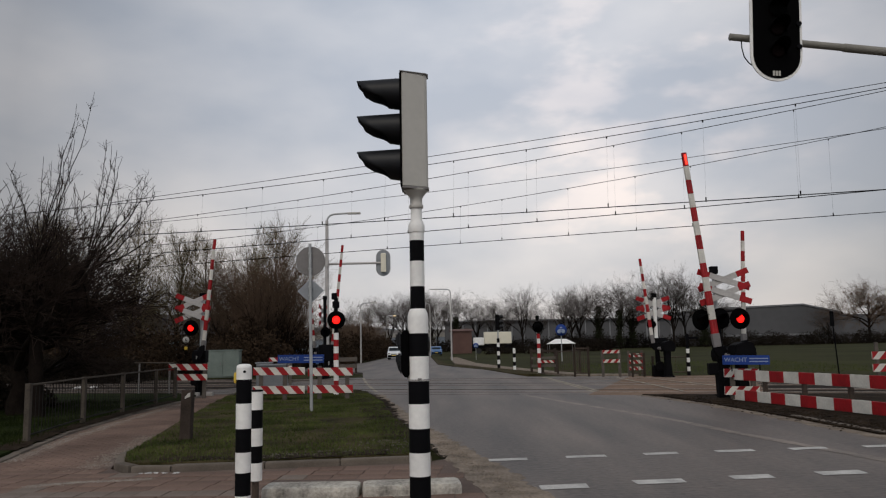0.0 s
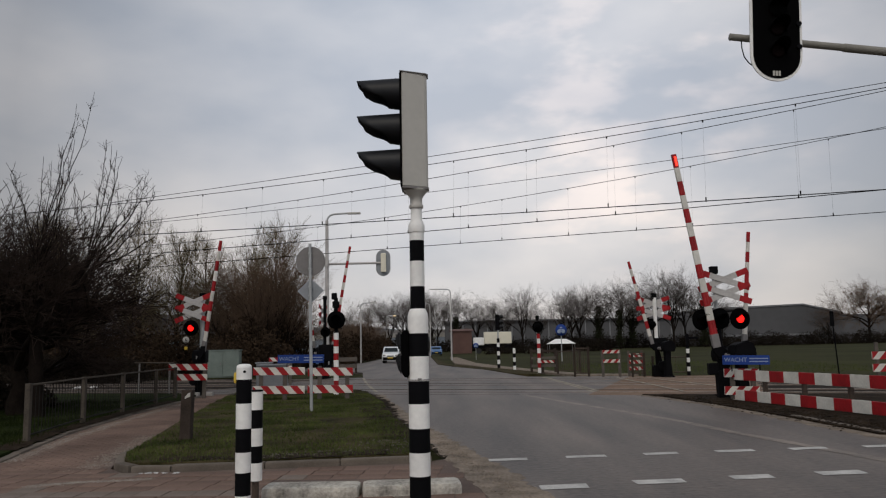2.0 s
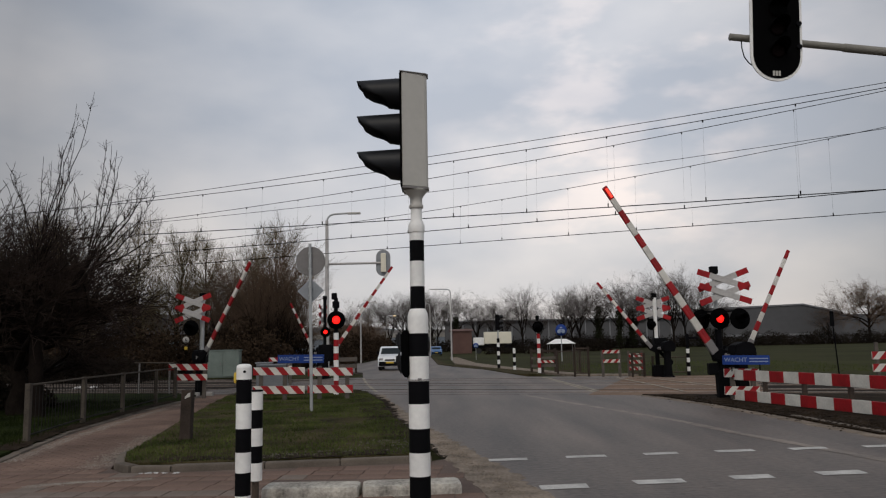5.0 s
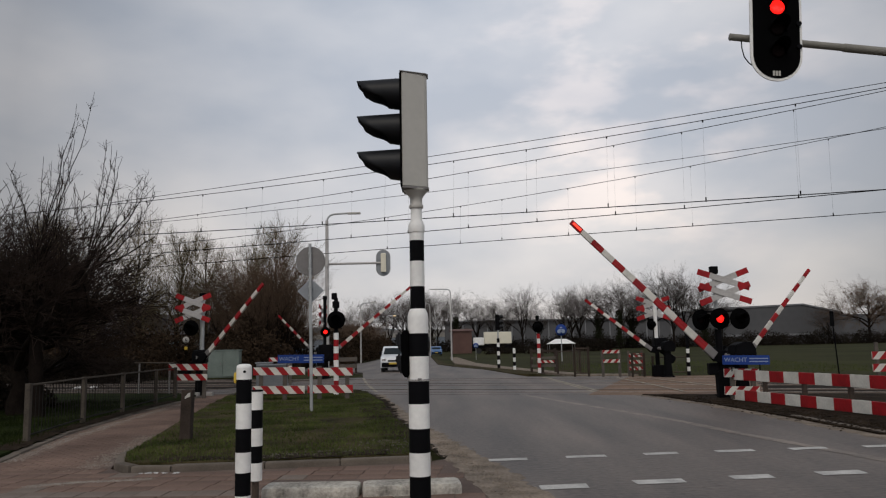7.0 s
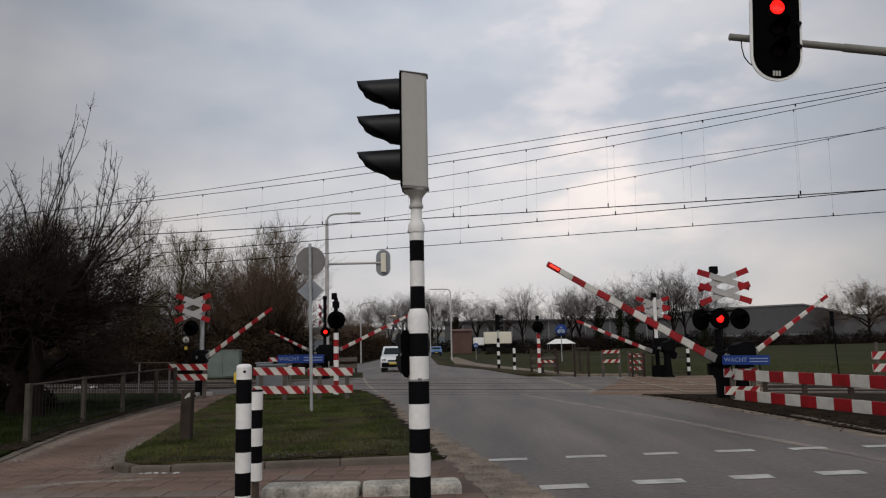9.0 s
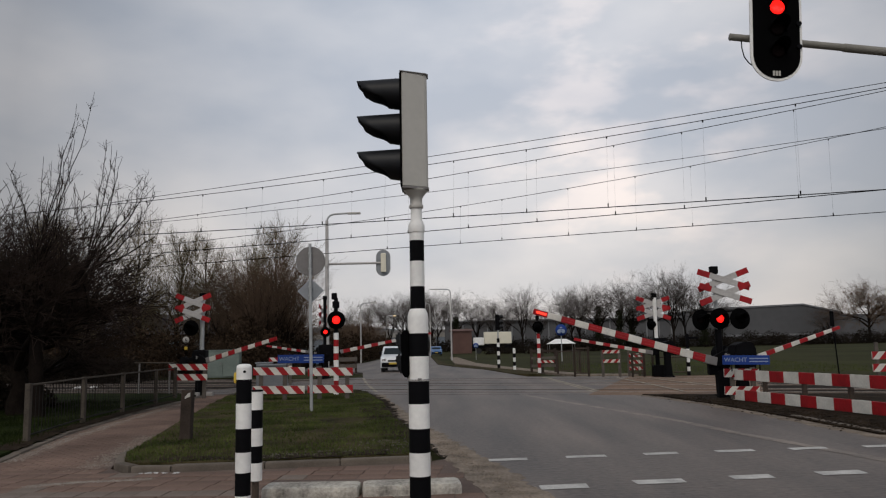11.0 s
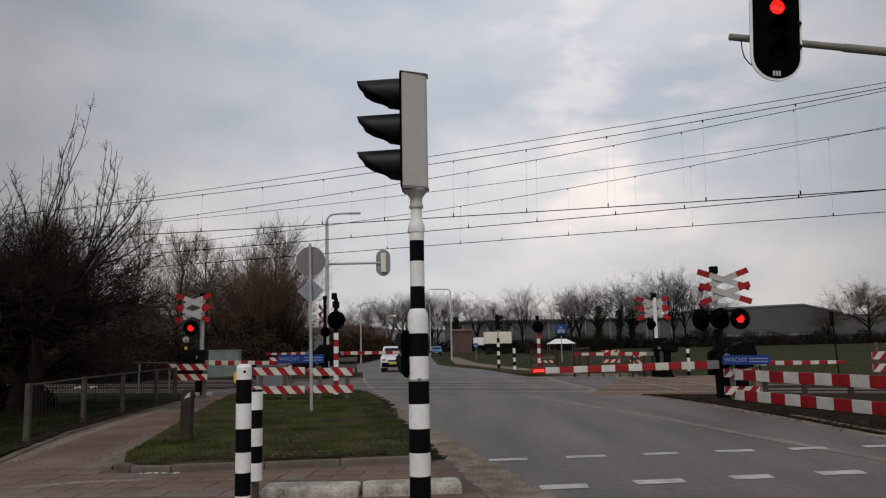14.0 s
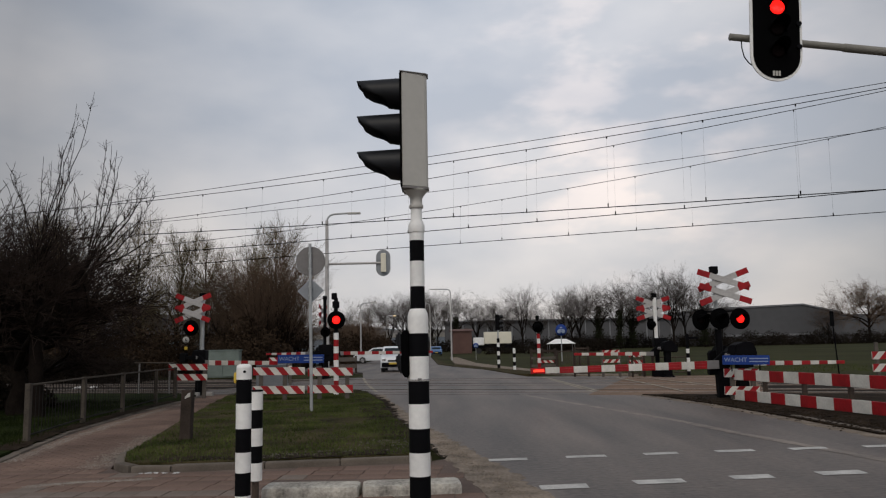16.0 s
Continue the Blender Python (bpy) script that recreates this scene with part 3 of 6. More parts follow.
    if lamp:
        for side in (-1, 1):
            bm = bmesh.new()
            box(bm, (length - 0.19, side * 0.04, -drop), (0.26, 0.03, 0.055), 0.01)
            part("boom_lamp", bm, GLOW_SOFT, boom, "lit red boom lamp")
    BOOMS.append((boom, pivot, rows))
    return t


def direction(px, py, dx, dy):
    """A pose at a place whose local x axis points along (dx, dy)."""
    return pose(px, py, 0, 0, 0, math.degrees(math.atan2(dy, dx)))


def facing(angle):
    return math.cos(radians(angle)), math.sin(radians(angle))


# how each boom comes down: seconds and degrees above level
FALL_ROAD = [(0.0, 82.9), (1.5, 82.9), (1.8, 81.6), (2.0, 79.6), (2.5, 75.0), (3.0, 70.8), (3.5, 67.1), (4.0, 63.1), (4.2, 61.6), (6.3, 46.1), (7.0, 41.5), (8.0, 34.7), (9.0, 28.1), (9.2, 26.8), (11.3, 13.1),
             (12.0, 8.9), (12.5, 6.0), (13.0, 3.2), (13.5, 0.6), (13.8, -0.3), (16.0, -0.3)]
FALL_CYCLE = [(0.0, 86.3), (1.5, 86.3), (2.0, 83.2), (3.0, 75.2), (4.0, 67.6), (7.0, 46.5), (9.0, 31.3), (11.3, 13.6), (12.0, 9.3), (12.5, 5.6), (13.0, 2.7), (13.5, -0.2), (13.8, -0.7), (16.0, -0.7)]
FALL_FAR = [(0.0, 83.4), (1.1, 83.4), (1.5, 80.0), (2.0, 75.2), (3.0, 65.6), (4.0, 56.7), (7.0, 35.5), (9.0, 21.2), (11.3, 8.5), (12.2, 4.2), (13.0, 1.6), (13.5, 0.9), (16.0, 0.9)]
FALL_PATH = [(0.0, 81.5), (1.4, 81.5), (2.0, 76.6), (3.0, 67.4), (4.0, 59.0), (7.0, 37.0), (9.0, 24.0), (11.3, 8.6), (12.0, 4.7), (12.5, 2.0), (13.0, 0.3), (13.3, -0.2), (16.0, -0.2)]
FALL_BEYOND = [(0.0, 84.0), (1.4, 84.0), (2.0, 79.8), (3.0, 70.8), (4.0, 61.9), (7.0, 38.3), (8.0, 31.0), (9.0, 24.5), (11.3, 8.0), (12.0, 4.0), (12.6, 1.0), (13.0, -0.3), (16.0, -0.3)]
FALL_SHORT = [(0.0, 85.0), (1.4, 85.0), (2.0, 82.3), (3.0, 74.5), (4.0, 67.0), (7.0, 40.0), (9.0, 22.2), (11.3, 6.0), (12.0, 2.0), (12.5, 0.0), (16.0, 0.0)]
barrier(direction(7.11, 19.6, *facing(194.7)), 5.28, 0.085, 13, "red and white striped road barrier with black drive housing", FALL_ROAD, True, 1.0, 1.08, 0.22)
barrier(direction(7.65, 20.3, *facing(15.1)), 3.34, 0.055, 10, "slim red and white striped barrier of the cycle path", FALL_CYCLE, machine=0.8, pivot=1.05, drop=0.20)
barrier(direction(8.88, 32.2, *facing(194.6)), 3.80, 0.065, 10, "red and white striped barrier beyond the tracks", FALL_FAR, machine=0.9, pivot=1.19, drop=0.22)
barrier(direction(-8.11, 25.5, *facing(-37.8)), 3.92, 0.07, 10, "red and white striped barrier across the cycle path", FALL_PATH, machine=0.75, pivot=1.25, drop=0.18)
barrier(direction(-5.56, 38.0, *facing(24.7)), 5.42, 0.075, 13, "red and white striped road barrier beyond the tracks", FALL_BEYOND, pivot=1.21)
barrier(direction(-6.45, 38.3, *facing(227.1)), 2.82, 0.055, 8, "short red and white striped barrier of the far footway", FALL_SHORT, pivot=1.25)

# ---- crossing signal beside the road: post, crosses, three lamps, blue board ----
sig = thing("crossing_signal", pose(7.02, 19.75, 0, 0, -1.0, 0), "level crossing signal with double cross, three round lamps and black post", "crossing signal", "crossing signals")
post("post", sig, (0, 0, 0), (0, 0, 1.75), 0.085, BLACK, "black lower post")
post("upper_post", sig, (0, 0, 1.75), (0, 0, 3.15), 0.05, GALV, "grey upper post")
bm = bmesh.new()
box(bm, (0.02, 0, 0.35), (0.30, 0.26, 0.70), 0.03)
part("base_box", bm, BLACK, sig, "black junction box")
bm = bmesh.new()
box(bm, (-0.2, 0, 0.75), (0.26, 0.2, 0.3), 0.03)
part("cable_box", bm, BLACK, sig, "small black cable box")
double_cross(sig, 0.20, -0.10, 2.82, 1.30, 0.46, 0.36, 0.15)
bell_box(sig, 0.0, -0.02, 3.26)
bm = bmesh.new()
bar(bm, (-0.47, 0.02, 2.2), (0.55, 0.02, 2.2), 0.025)
part("lamp_bracket", bm, BLACK, sig)
flash_lamp("lamp_board", sig, pose(-0.42, -0.06, 2.0, 0, 0, 22), 0.27, 0.11, "none", lit=False)
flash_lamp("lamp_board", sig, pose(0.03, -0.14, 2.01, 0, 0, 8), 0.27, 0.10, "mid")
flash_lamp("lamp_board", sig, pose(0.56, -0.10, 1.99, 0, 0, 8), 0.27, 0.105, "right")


def wacht_board(m, w, h):
    t = thing("blue_warning_board", m, "blue enamel board lettered WACHT with smaller lines beside it", "sign", "blue warning boards")
    bm = bmesh.new()
    box(bm, (0, 0, 0), (w, 0.02, h), 0.004)
    part("board", bm, BLUE, t)
    cu = bpy.data.curves.new("lettering", "FONT")
    cu.body, cu.size, cu.extrude, cu.align_x, cu.align_y = "WACHT", h * 0.66, 0.002, "LEFT", "CENTER"
    tmp = new("lettering_tmp", cu)
    bpy.context.view_layer.update()
    me = bpy.data.meshes.new_from_object(tmp.evaluated_get(bpy.context.evaluated_depsgraph_get()))
    bpy.data.objects.remove(tmp)
    me.materials.clear()
    me.materials.append(SIGN_WHITE)
    ob = new("lettering", me)
    ob.parent = t
    ob.matrix_basis = pose(-w * 0.47, -0.014, 0.0, 90)
    for z in (h * 0.16, -h * 0.16):
        bm = bmesh.new()
        box(bm, (w * 0.265, -0.012, z), (w * 0.40, 0.004, h * 0.11), 0)
        part("small_print", bm, SIGN_WHITE, t, "line of small white print")
    for x in (-w * 0.3, w * 0.3):
        post("bracket", t, (x, 0.03, -h * 0.4), (x, 0.03, -h * 0.5 - 0.16), 0.015, BLACK)
    return t


wacht_board(pose(7.17, 18.5, 0.985, 0, 1.0, 0), 1.12, 0.22)
wacht_board(pose(-4.21, 22.6, 1.17, 0, 0.5, 3), 1.34, 0.24)

# ---- crossing signal beyond the tracks ----
sig = thing("crossing_signal", pose(8.95, 32.7, 0), "level crossing signal with double cross beyond the tracks", "crossing signal", "crossing signals")
post("post", sig, (0, 0, 0), (0, 0, 1.5), 0.09, BLACK, "black lower post")
post("upper_post", sig, (0, 0, 1.5), (0, 0, 3.35), 0.075, WHITE, "white upper post")
bm = bmesh.new()
box(bm, (0.1, 0, 1.45), (0.5, 0.5, 0.35), 0.04)
part("base_box", bm, BLACK, sig, "black junction box")
bm = bmesh.new()
box(bm, (0.0, 0, 0.25), (0.45, 0.4, 0.5), 0.04)
part("foot_box", bm, BLACK, sig, "black box at the foot")
double_cross(sig, -0.05, 0.10, 2.88, 1.42, 0.48, 0.42, 0.17)
bell_box(sig, -0.02, 0, 3.42)
flash_lamp("lamp_board", sig, pose(-0.15, 0.1, 2.2, 0, 0, 200), 0.25, 0.11, "none", lit=False, facing=False)

# ---- crossing signal of the cycle path ----
sig = thing("crossing_signal", pose(-8.08, 25.7, 0), "level crossing signal with double cross beside the cycle path", "crossing signal", "crossing signals")
post("post", sig, (0, 0, 0), (0, 0, 1.5), 0.11, BLACK, "black lower post")
post("upper_post", sig, (0, 0, 1.5), (0, 0, 3.2), 0.07, GALV, "grey upper post")
bm = bmesh.new()
box(bm, (0.0, -0.1, 1.28), (0.42, 0.4, 0.42), 0.05)
part("base_box", bm, BLACK, sig, "black drive housing")
double_cross(sig, -0.27, -0.12, 2.88, 1.15, 0.46, 0.40, 0.16)
bell_box(sig, 0.0, 0, 3.28)
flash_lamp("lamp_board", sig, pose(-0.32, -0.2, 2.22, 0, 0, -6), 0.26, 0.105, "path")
bm = bmesh.new()
lathe(bm, [(0, 0), (0.11, 0), (0.11, 0.02), (0, 0.02)], 18, pose(-0.5, -0.1, 1.83, 90))
part("small_disc", bm, WHITE_WORN, sig, "small pale round plate")
bm = bmesh.new()
box(bm, (-0.5, -0.124, 1.84), (0.03, 0.004, 0.09))
box(bm, (-0.48, -0.124, 1.81), (0.05, 0.004, 0.03))
part("disc_mark", bm, BLACK, sig, "dark mark on the plate")
bm = bmesh.new()
box(bm, (-0.5, -0.1, 1.56), (0.10, 0.02, 0.10), 0.005)
part("small_plate", bm, YELLOW, sig, "small yellow plate")
for x in (-0.1, 0.35):
    bm = bmesh.new()
    box(bm, (x, -0.35, 0.06), (0.3, 0.2, 0.12), 0.02)
    part("foot_block", bm, CONCRETE, sig, "pale concrete foot block")

# ---- single lamp on a striped post ----
sig = thing("flashing_light", pose(-3.23, 22.95, 0), "round flashing light and bell on a red and white striped post", "crossing signal", "striped lamp posts")
for i in range(9):
    post("stripe", sig, (0, 0, 0.11 + 0.2 * i), (0, 0, 0.31 + 0.2 * i), 0.075, RED if i % 2 else WHITE, "red stripe" if i % 2 else "white stripe")
post("post", sig, (0, 0, 1.91), (0, 0, 2.95), 0.06, BLACK, "black top of the post")
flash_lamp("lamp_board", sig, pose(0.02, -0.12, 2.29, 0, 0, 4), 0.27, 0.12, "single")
bell_box(sig, 0.0, -0.02, 2.75)
bm = bmesh.new()
box(bm, (-0.05, 0, 3.0), (0.16, 0.14, 0.2), 0.03)
part("top_cap", bm, BLACK, sig)

# ---- road signal beyond the tracks on the far footway ----
sig = thing("crossing_signal", pose(-5.9, 38.0, 0), "level crossing signal beyond the tracks half hidden by posts", "crossing signal", "crossing signals")
post("post", sig, (0, 0, 0), (0, 0, 3.9), 0.08, BLACK, "black post")
bm = bmesh.new()
box(bm, (0.1, 0.1, 1.25), (0.8, 0.5, 0.8), 0.05)
part("base_box", bm, BLACK, sig, "black drive housing")
double_cross(sig, -0.1, 0.1, 3.1, 1.3, 0.48, 0.42, 0.17, 82)
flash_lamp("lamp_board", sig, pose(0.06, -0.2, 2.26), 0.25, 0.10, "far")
bell_box(sig, 0.0, 0, 3.95)

# ---- small signals beyond the tracks ----
def striped_post(m, height, r, band, first, second, label, category, top=True, group="striped posts"):
    t = thing("striped_post", m, label, category, group)
    n = int(height / band)
    for i in range(n):
        post("band", t, (0, 0, i * band), (0, 0, (i + 1) * band), r, second if (n - i) % 2 else first)
    if top:
        bm = bmesh.new()
        lathe(bm, [(r, 0), (r * 1.04, 0.02), (r * 0.9, r * 0.5), (r * 0.5, r * 0.8), (0, r * 0.9)], 16, pose(0, 0, n * band))
        part("cap", bm, second if n % 2 else first, t)
    return t


t = striped_post(pose(4.86, 40.1, 0), 2.0, 0.085, 0.25, WHITE, RED, "red and white striped post with round lamp beyond the tracks", "crossing signal", False, "striped lamp posts")
flash_lamp("lamp_board", t, pose(0, 0.05, 2.36, 0, 0, 160), 0.29, 0.1, "none", lit=False, facing=False)
bell_box(t, -0.03, 0, 2.85)
striped_post(pose(4.05, 45.4, 0), 1.2, 0.08, 0.24, BLACK, WHITE, "black and white striped marker post beside the far path", "marker post")
t = striped_post(pose(3.4, 49.3, 0), 1.9, 0.09, 0.27, WHITE, BLACK, "traffic signal on a black and white striped post beyond the crossing", "traffic light", False)
bm = bmesh.new()
box(bm, (0.0, 0, 2.9), (0.30, 0.22, 0.98), 0.04)
part("housing", bm, BLACK, t, "black signal housing")
for k in range(3):
    bm = bmesh.new()
    bar(bm, (0.12, -0.05, 2.6 + 0.32 * k), (0.34, -0.08, 2.63 + 0.32 * k), 0.13, 0.11)
    part("hood", bm, HOOD, t, "black lamp hood")
post("pole", t, (0, 0, 1.8), (0, 0, 2.45), 0.05, GALV)
t = striped_post(pose(10.43, 33.3, 0), 1.35, 0.07, 0.19, WHITE, BLACK, "black and white striped post with small black arm", "marker post", False)
bm = bmesh.new()
box(bm, (0, 0, 1.55), (0.12, 0.12, 0.45), 0.02)
box(bm, (0.25, 0, 1.6), (0.42, 0.08, 0.09), 0.02)
part("arm_head", bm, BLACK, t, "black arm on the post top")

# ---- traffic signal in the foreground ----
near = thing("traffic_signal", pose(-0.215, 6.2, 0, 0, 0.05, 0), "grey three-lamp traffic signal on a black and white banded pole", "traffic light")
BANDS = [(0.0, 0.09, BLACK), (0.09, 0.27, WHITE), (0.27, 0.448, BLACK), (0.448, 0.627, WHITE), (0.627, 0.812, BLACK), (0.812, 1.003, WHITE), (1.003, 1.182, BLACK), (1.182, 1.375, WHITE), (1.375, 1.557, BLACK)]
for z0, z1, mm in BANDS:
    post("band", near, (0, 0, z0), (0, 0, z1), 0.083, mm, "black band" if mm is BLACK else "white band", 28)
bm = bmesh.new()
lathe(bm, [(0.083, 1.557), (0.083, 1.685), (0.079, 1.715), (0.066, 1.745), (0.061, 1.754)], 28)
part("pole_taper", bm, WHITE, near, "white tapering collar of the pole")
for z0, z1, mm in [(1.754, 1.934, BLACK), (1.934, 2.139, WHITE), (2.139, 2.308, BLACK), (2.308, 2.375, WHITE)]:
    post("band", near, (0, 0, z0), (0, 0, z1), 0.059, mm, "black band" if mm is BLACK else "white band", 28)
bm = bmesh.new()
lathe(bm, [(0.064, 2.375), (0.067, 2.385), (0.067, 2.43), (0.06, 2.455), (0.047, 2.475), (0.045, 2.56), (0.045, 2.58)], 28)
part("pole_top", bm, WHITE, near, "white stepped pole top")
bm = bmesh.new()
lathe(bm, [(0.055, 2.575), (0.058, 2.58), (0.058, 2.60), (0.05, 2.61), (0.05, 2.655), (0.056, 2.665), (0.06, 2.675), (0.085, 2.705), (0.10, 2.72), (0.10, 2.73)], 24)
part("mount", bm, GREY_BOX, near, "grey mounting collar")
bm = bmesh.new()
slab(bm, [(-0.102, -0.15), (0.088, -0.062), (0.102, -0.045), (0.102, 0.045), (0.088, 0.062), (-0.102, 0.15)], 2.738, 3.692)
bmesh.ops.bevel(bm, geom=bm.edges[:], offset=0.006, segments=2, affect="EDGES")
part("housing", bm, GREY_BOX, near, "plain grey signal housing")
bm = bmesh.new()
slab(bm, [(-0.116, -0.160), (0.095, -0.070), (0.114, -0.048), (0.114, 0.048), (0.095, 0.070), (-0.116, 0.160)], 3.692, 3.700)
part("housing_cap", bm, GREY_TRIM, near, "dark cap strip")
bm = bmesh.new()
slab(bm, [(-0.104, -0.150), (0.092, -0.064), (0.108, -0.047), (0.108, 0.047), (0.092, 0.064), (-0.104, 0.150)], 2.724, 2.738)
part("housing_base", bm, GREY_TRIM, near, "dark base strip")
bm = bmesh.new()
box(bm, (-0.112, 0.0, 3.215), (0.016, 0.30, 0.95), 0.006)
part("front_panel", bm, BLACK_MATT, near, "black front panel")
for k in range(3):
    z = 2.943 + 0.302 * k
    bm = bmesh.new()
    rows = []
    for i in range(49):
        a = -math.pi * 0.48 + math.pi * 1.96 * i / 48
        lift = 0.5 + 0.5 * math.sin(a)                    # 1 at the top of the hood, 0 low down
        reach = float(np.interp(lift, (0, 0.05, 0.16, 0.27, 0.39, 0.59, 0.76, 0.90, 1.0), (0.09, 0.096, 0.115, 0.155, 0.233, 0.306, 0.324, 0.356, 0.36)))
        r0, r1 = 0.132, 0.118
        pts = []
        for j in range(6):
            f = j / 5
            rr = r0 + (r1 - r0) * f
            pts.append(bm.verts.new((-0.12 - reach * f, rr * math.cos(a), z + rr * math.sin(a) - 0.004 * f * lift)))
        for j in range(6):
            f = 1 - j / 5
            rr = (r0 + (r1 - r0) * f) * 0.95
            pts.append(bm.verts.new((-0.12 - reach * f, rr * math.cos(a), z + rr * math.sin(a) - 0.004 * f * lift)))
        rows.append(pts)
    for p, q in zip(rows, rows[1:]):
        for j in range(11):
            bm.faces.new((p[j], p[j + 1], q[j + 1], q[j])).smooth = True
    bmesh.ops.recalc_face_normals(bm, faces=bm.faces)
    hood = part("hood", bm, HOOD, near, "black plastic lamp hood")
    bm = bmesh.new()
    lathe(bm, [(0, 0.02), (0.06, 0.016), (0.1, 0.0), (0, 0)], 20, pose(-0.123, 0, z, 0, -90))
    part("lens", bm, LENS_DARK, hood, "unlit lens")
# small repeater signal low on the pole: two lamps under drooping hoods
bm = bmesh.new()
plate(bm, [(-0.07, 1.215), (-0.10, 1.20), (-0.135, 1.25), (-0.135, 1.56), (-0.10, 1.595), (-0.07, 1.59)], -0.06, 0.10)
bmesh.ops.bevel(bm, geom=bm.edges[:], offset=0.012, segments=2, affect="EDGES")
box(bm, (-0.08, 0.02, 1.40), (0.06, 0.08, 0.12), 0.01)
rep = part("repeater_signal", bm, BLACK_MATT, near, "small black repeater signal")
for z in (1.315, 1.485):
    bm = bmesh.new()
    plate(bm, [(-0.13, z - 0.085), (-0.155, z - 0.06), (-0.168, z - 0.01), (-0.185, z + 0.05), (-0.175, z + 0.08), (-0.13, z + 0.088)], -0.055, 0.095)
    bmesh.ops.bevel(bm, geom=bm.edges[:], offset=0.015, segments=2, affect="EDGES")
    part("small_hood", bm, HOOD, rep)
bm = bmesh.new()
lathe(bm, [(0.0845, -0.004), (0.0845, 0.004)], 24, pose(0, 0, 1.19))
box(bm, (0.01, -0.085, 1.195), (0.03, 0.008, 0.02), 0.003)
part("hatch_edge", bm, GREY_TRIM, near, "edge of the service hatch")

# ---- signal on a cantilever arm over the road ----
over = thing("overhead_traffic_signal", pose(8.9, 10.3, 0), "overhead traffic signal, black white-rimmed oval board on grey arm", "traffic light")
post("mast", over, (0, 0, 0.07), (0, 0, 5.3), 0.11, GALV, "grey mast", 20, 0.085)
bm = bmesh.new()
bar(bm, (0.0, 0, 5.08), (-3.35, -0.20, 5.40), 0.060, 0.058, 18)
bar(bm, (-3.33, -0.20, 5.40), (-4.93, -0.30, 5.545), 0.050, 0.047, 18)
lathe(bm, [(0.047, 0), (0.05, 0.012), (0, 0.016)], 16, Matrix.Translation((-4.93, -0.30, 5.545)) @ Vector((-1.6, -0.1, 0.145)).to_track_quat("Z", "Y").to_matrix().to_4x4())
part("arm", bm, ARM_SHADED, over, "grey tubular arm with a step")


def oval(cx, cz, w, h, n=14):
    r = w / 2
    return [(cx + r * math.cos(math.pi * i / n), cz + h / 2 - r + r * math.sin(math.pi * i / n)) for i in range(n + 1)] + \
           [(cx + r * math.cos(math.pi + math.pi * i / n), cz - h / 2 + r + r * math.sin(math.pi + math.pi * i / n)) for i in range(n + 1)]


OX, OZ = -4.38, 5.585
TILT = Matrix.Translation((OX, 0, OZ)) @ pose(0, 0, 0, 0, 3.0, 0) @ Matrix.Translation((-OX, 0, -OZ))     # the board hangs a little askew
bm = bmesh.new()
plate(bm, oval(OX, OZ, 0.695, 1.46), -0.46, -0.44)
rim = part("board_rim", bm, WHITE, over, "white rim of the board")
bm = bmesh.new()
plate(bm, oval(OX + 0.003, OZ, 0.625, 1.39), -0.466, -0.461)
face = part("board", bm, BLACK_MATT, over, "black oval background board")
bm = bmesh.new()
box(bm, (OX, -0.38, OZ), (0.28, 0.14, 0.95), 0.03)
part("housing", bm, BLACK, over, "black signal housing")
for k in range(3):
    z = OZ - 0.31 + 0.305 * k
    bm = bmesh.new()
    lathe(bm, [(0, 0.02), (0.07, 0.016), (0.1, 0.0), (0, 0)], 20, pose(OX + 0.02, -0.468, z, 90))
    part("lens", bm, GLOW if k == 2 else LENS_DARK, over, "lit red lens" if k == 2 else "unlit lens")
    bm = bmesh.new()
    rows = []
    for i in range(13):
        a = math.pi * (-0.1 + 1.2 * i / 12)
        rows.append([bm.verts.new((OX + 0.02 + r * math.cos(a), y, z + r * math.sin(a))) for r, y in ((0.125, -0.466), (0.118, -0.50 - 0.2 * max(0, math.sin(a)) ** 0.5), (0.112, -0.50 - 0.2 * max(0, math.sin(a)) ** 0.5), (0.118, -0.466))])
    for p, q in zip(rows, rows[1:]):
        for j in range(3):
            bm.faces.new((p[j], q[j], q[j + 1], p[j + 1])).smooth = True
    part("hood", bm, BLACK_MATT, over, "black lamp hood")
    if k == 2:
        # added blade blanks the glowing lens until the signal turns red
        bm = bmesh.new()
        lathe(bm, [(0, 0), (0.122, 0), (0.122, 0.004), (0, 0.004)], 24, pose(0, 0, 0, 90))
        blade = part("shutter", bm, BLACK_MATT, over, "added black blade that hides the lit lens before red shows")
        OVER_BLINK_COVER = (blade, Vector((OX + 0.018, -0.492, z - 0.014)))
bm = bmesh.new()
for k in range(3):
    box(bm, (OX - 0.005 + (k - 1) * 0.038, -0.468, OZ - 0.625), (0.028, 0.004, 0.07), 0.004)
part("maker_mark", bm, GREY_BOX, over, "small grey plate of bars")
for z in (0.12, -0.20):
    bm = bmesh.new()
    bar(bm, (OX + 0.30, -0.46, OZ + z - 0.05), (OX + 0.30, -0.49, OZ + z - 0.05), 0.035)
    part("clip", bm, BLACK, over)
for ob in over.children:
    if ob.name.split(".")[0] in ("board_rim", "board", "housing", "lens", "hood", "maker_mark", "clip"):
        ob.matrix_basis = TILT
bm = bmesh.new()
pts = [Vector((-4.79, -0.30, 5.48)), Vector((-4.80, -0.33, 5.36)), Vector((-4.785, -0.35, 5.24)), Vector((-4.74, -0.37, 5.15)), Vector((-4.67, -0.39, 5.08)), Vector((-4.58, -0.41, 5.05))]
for p, q in zip(pts, pts[1:]):
    bar(bm, p, q, 0.008, None, 6)
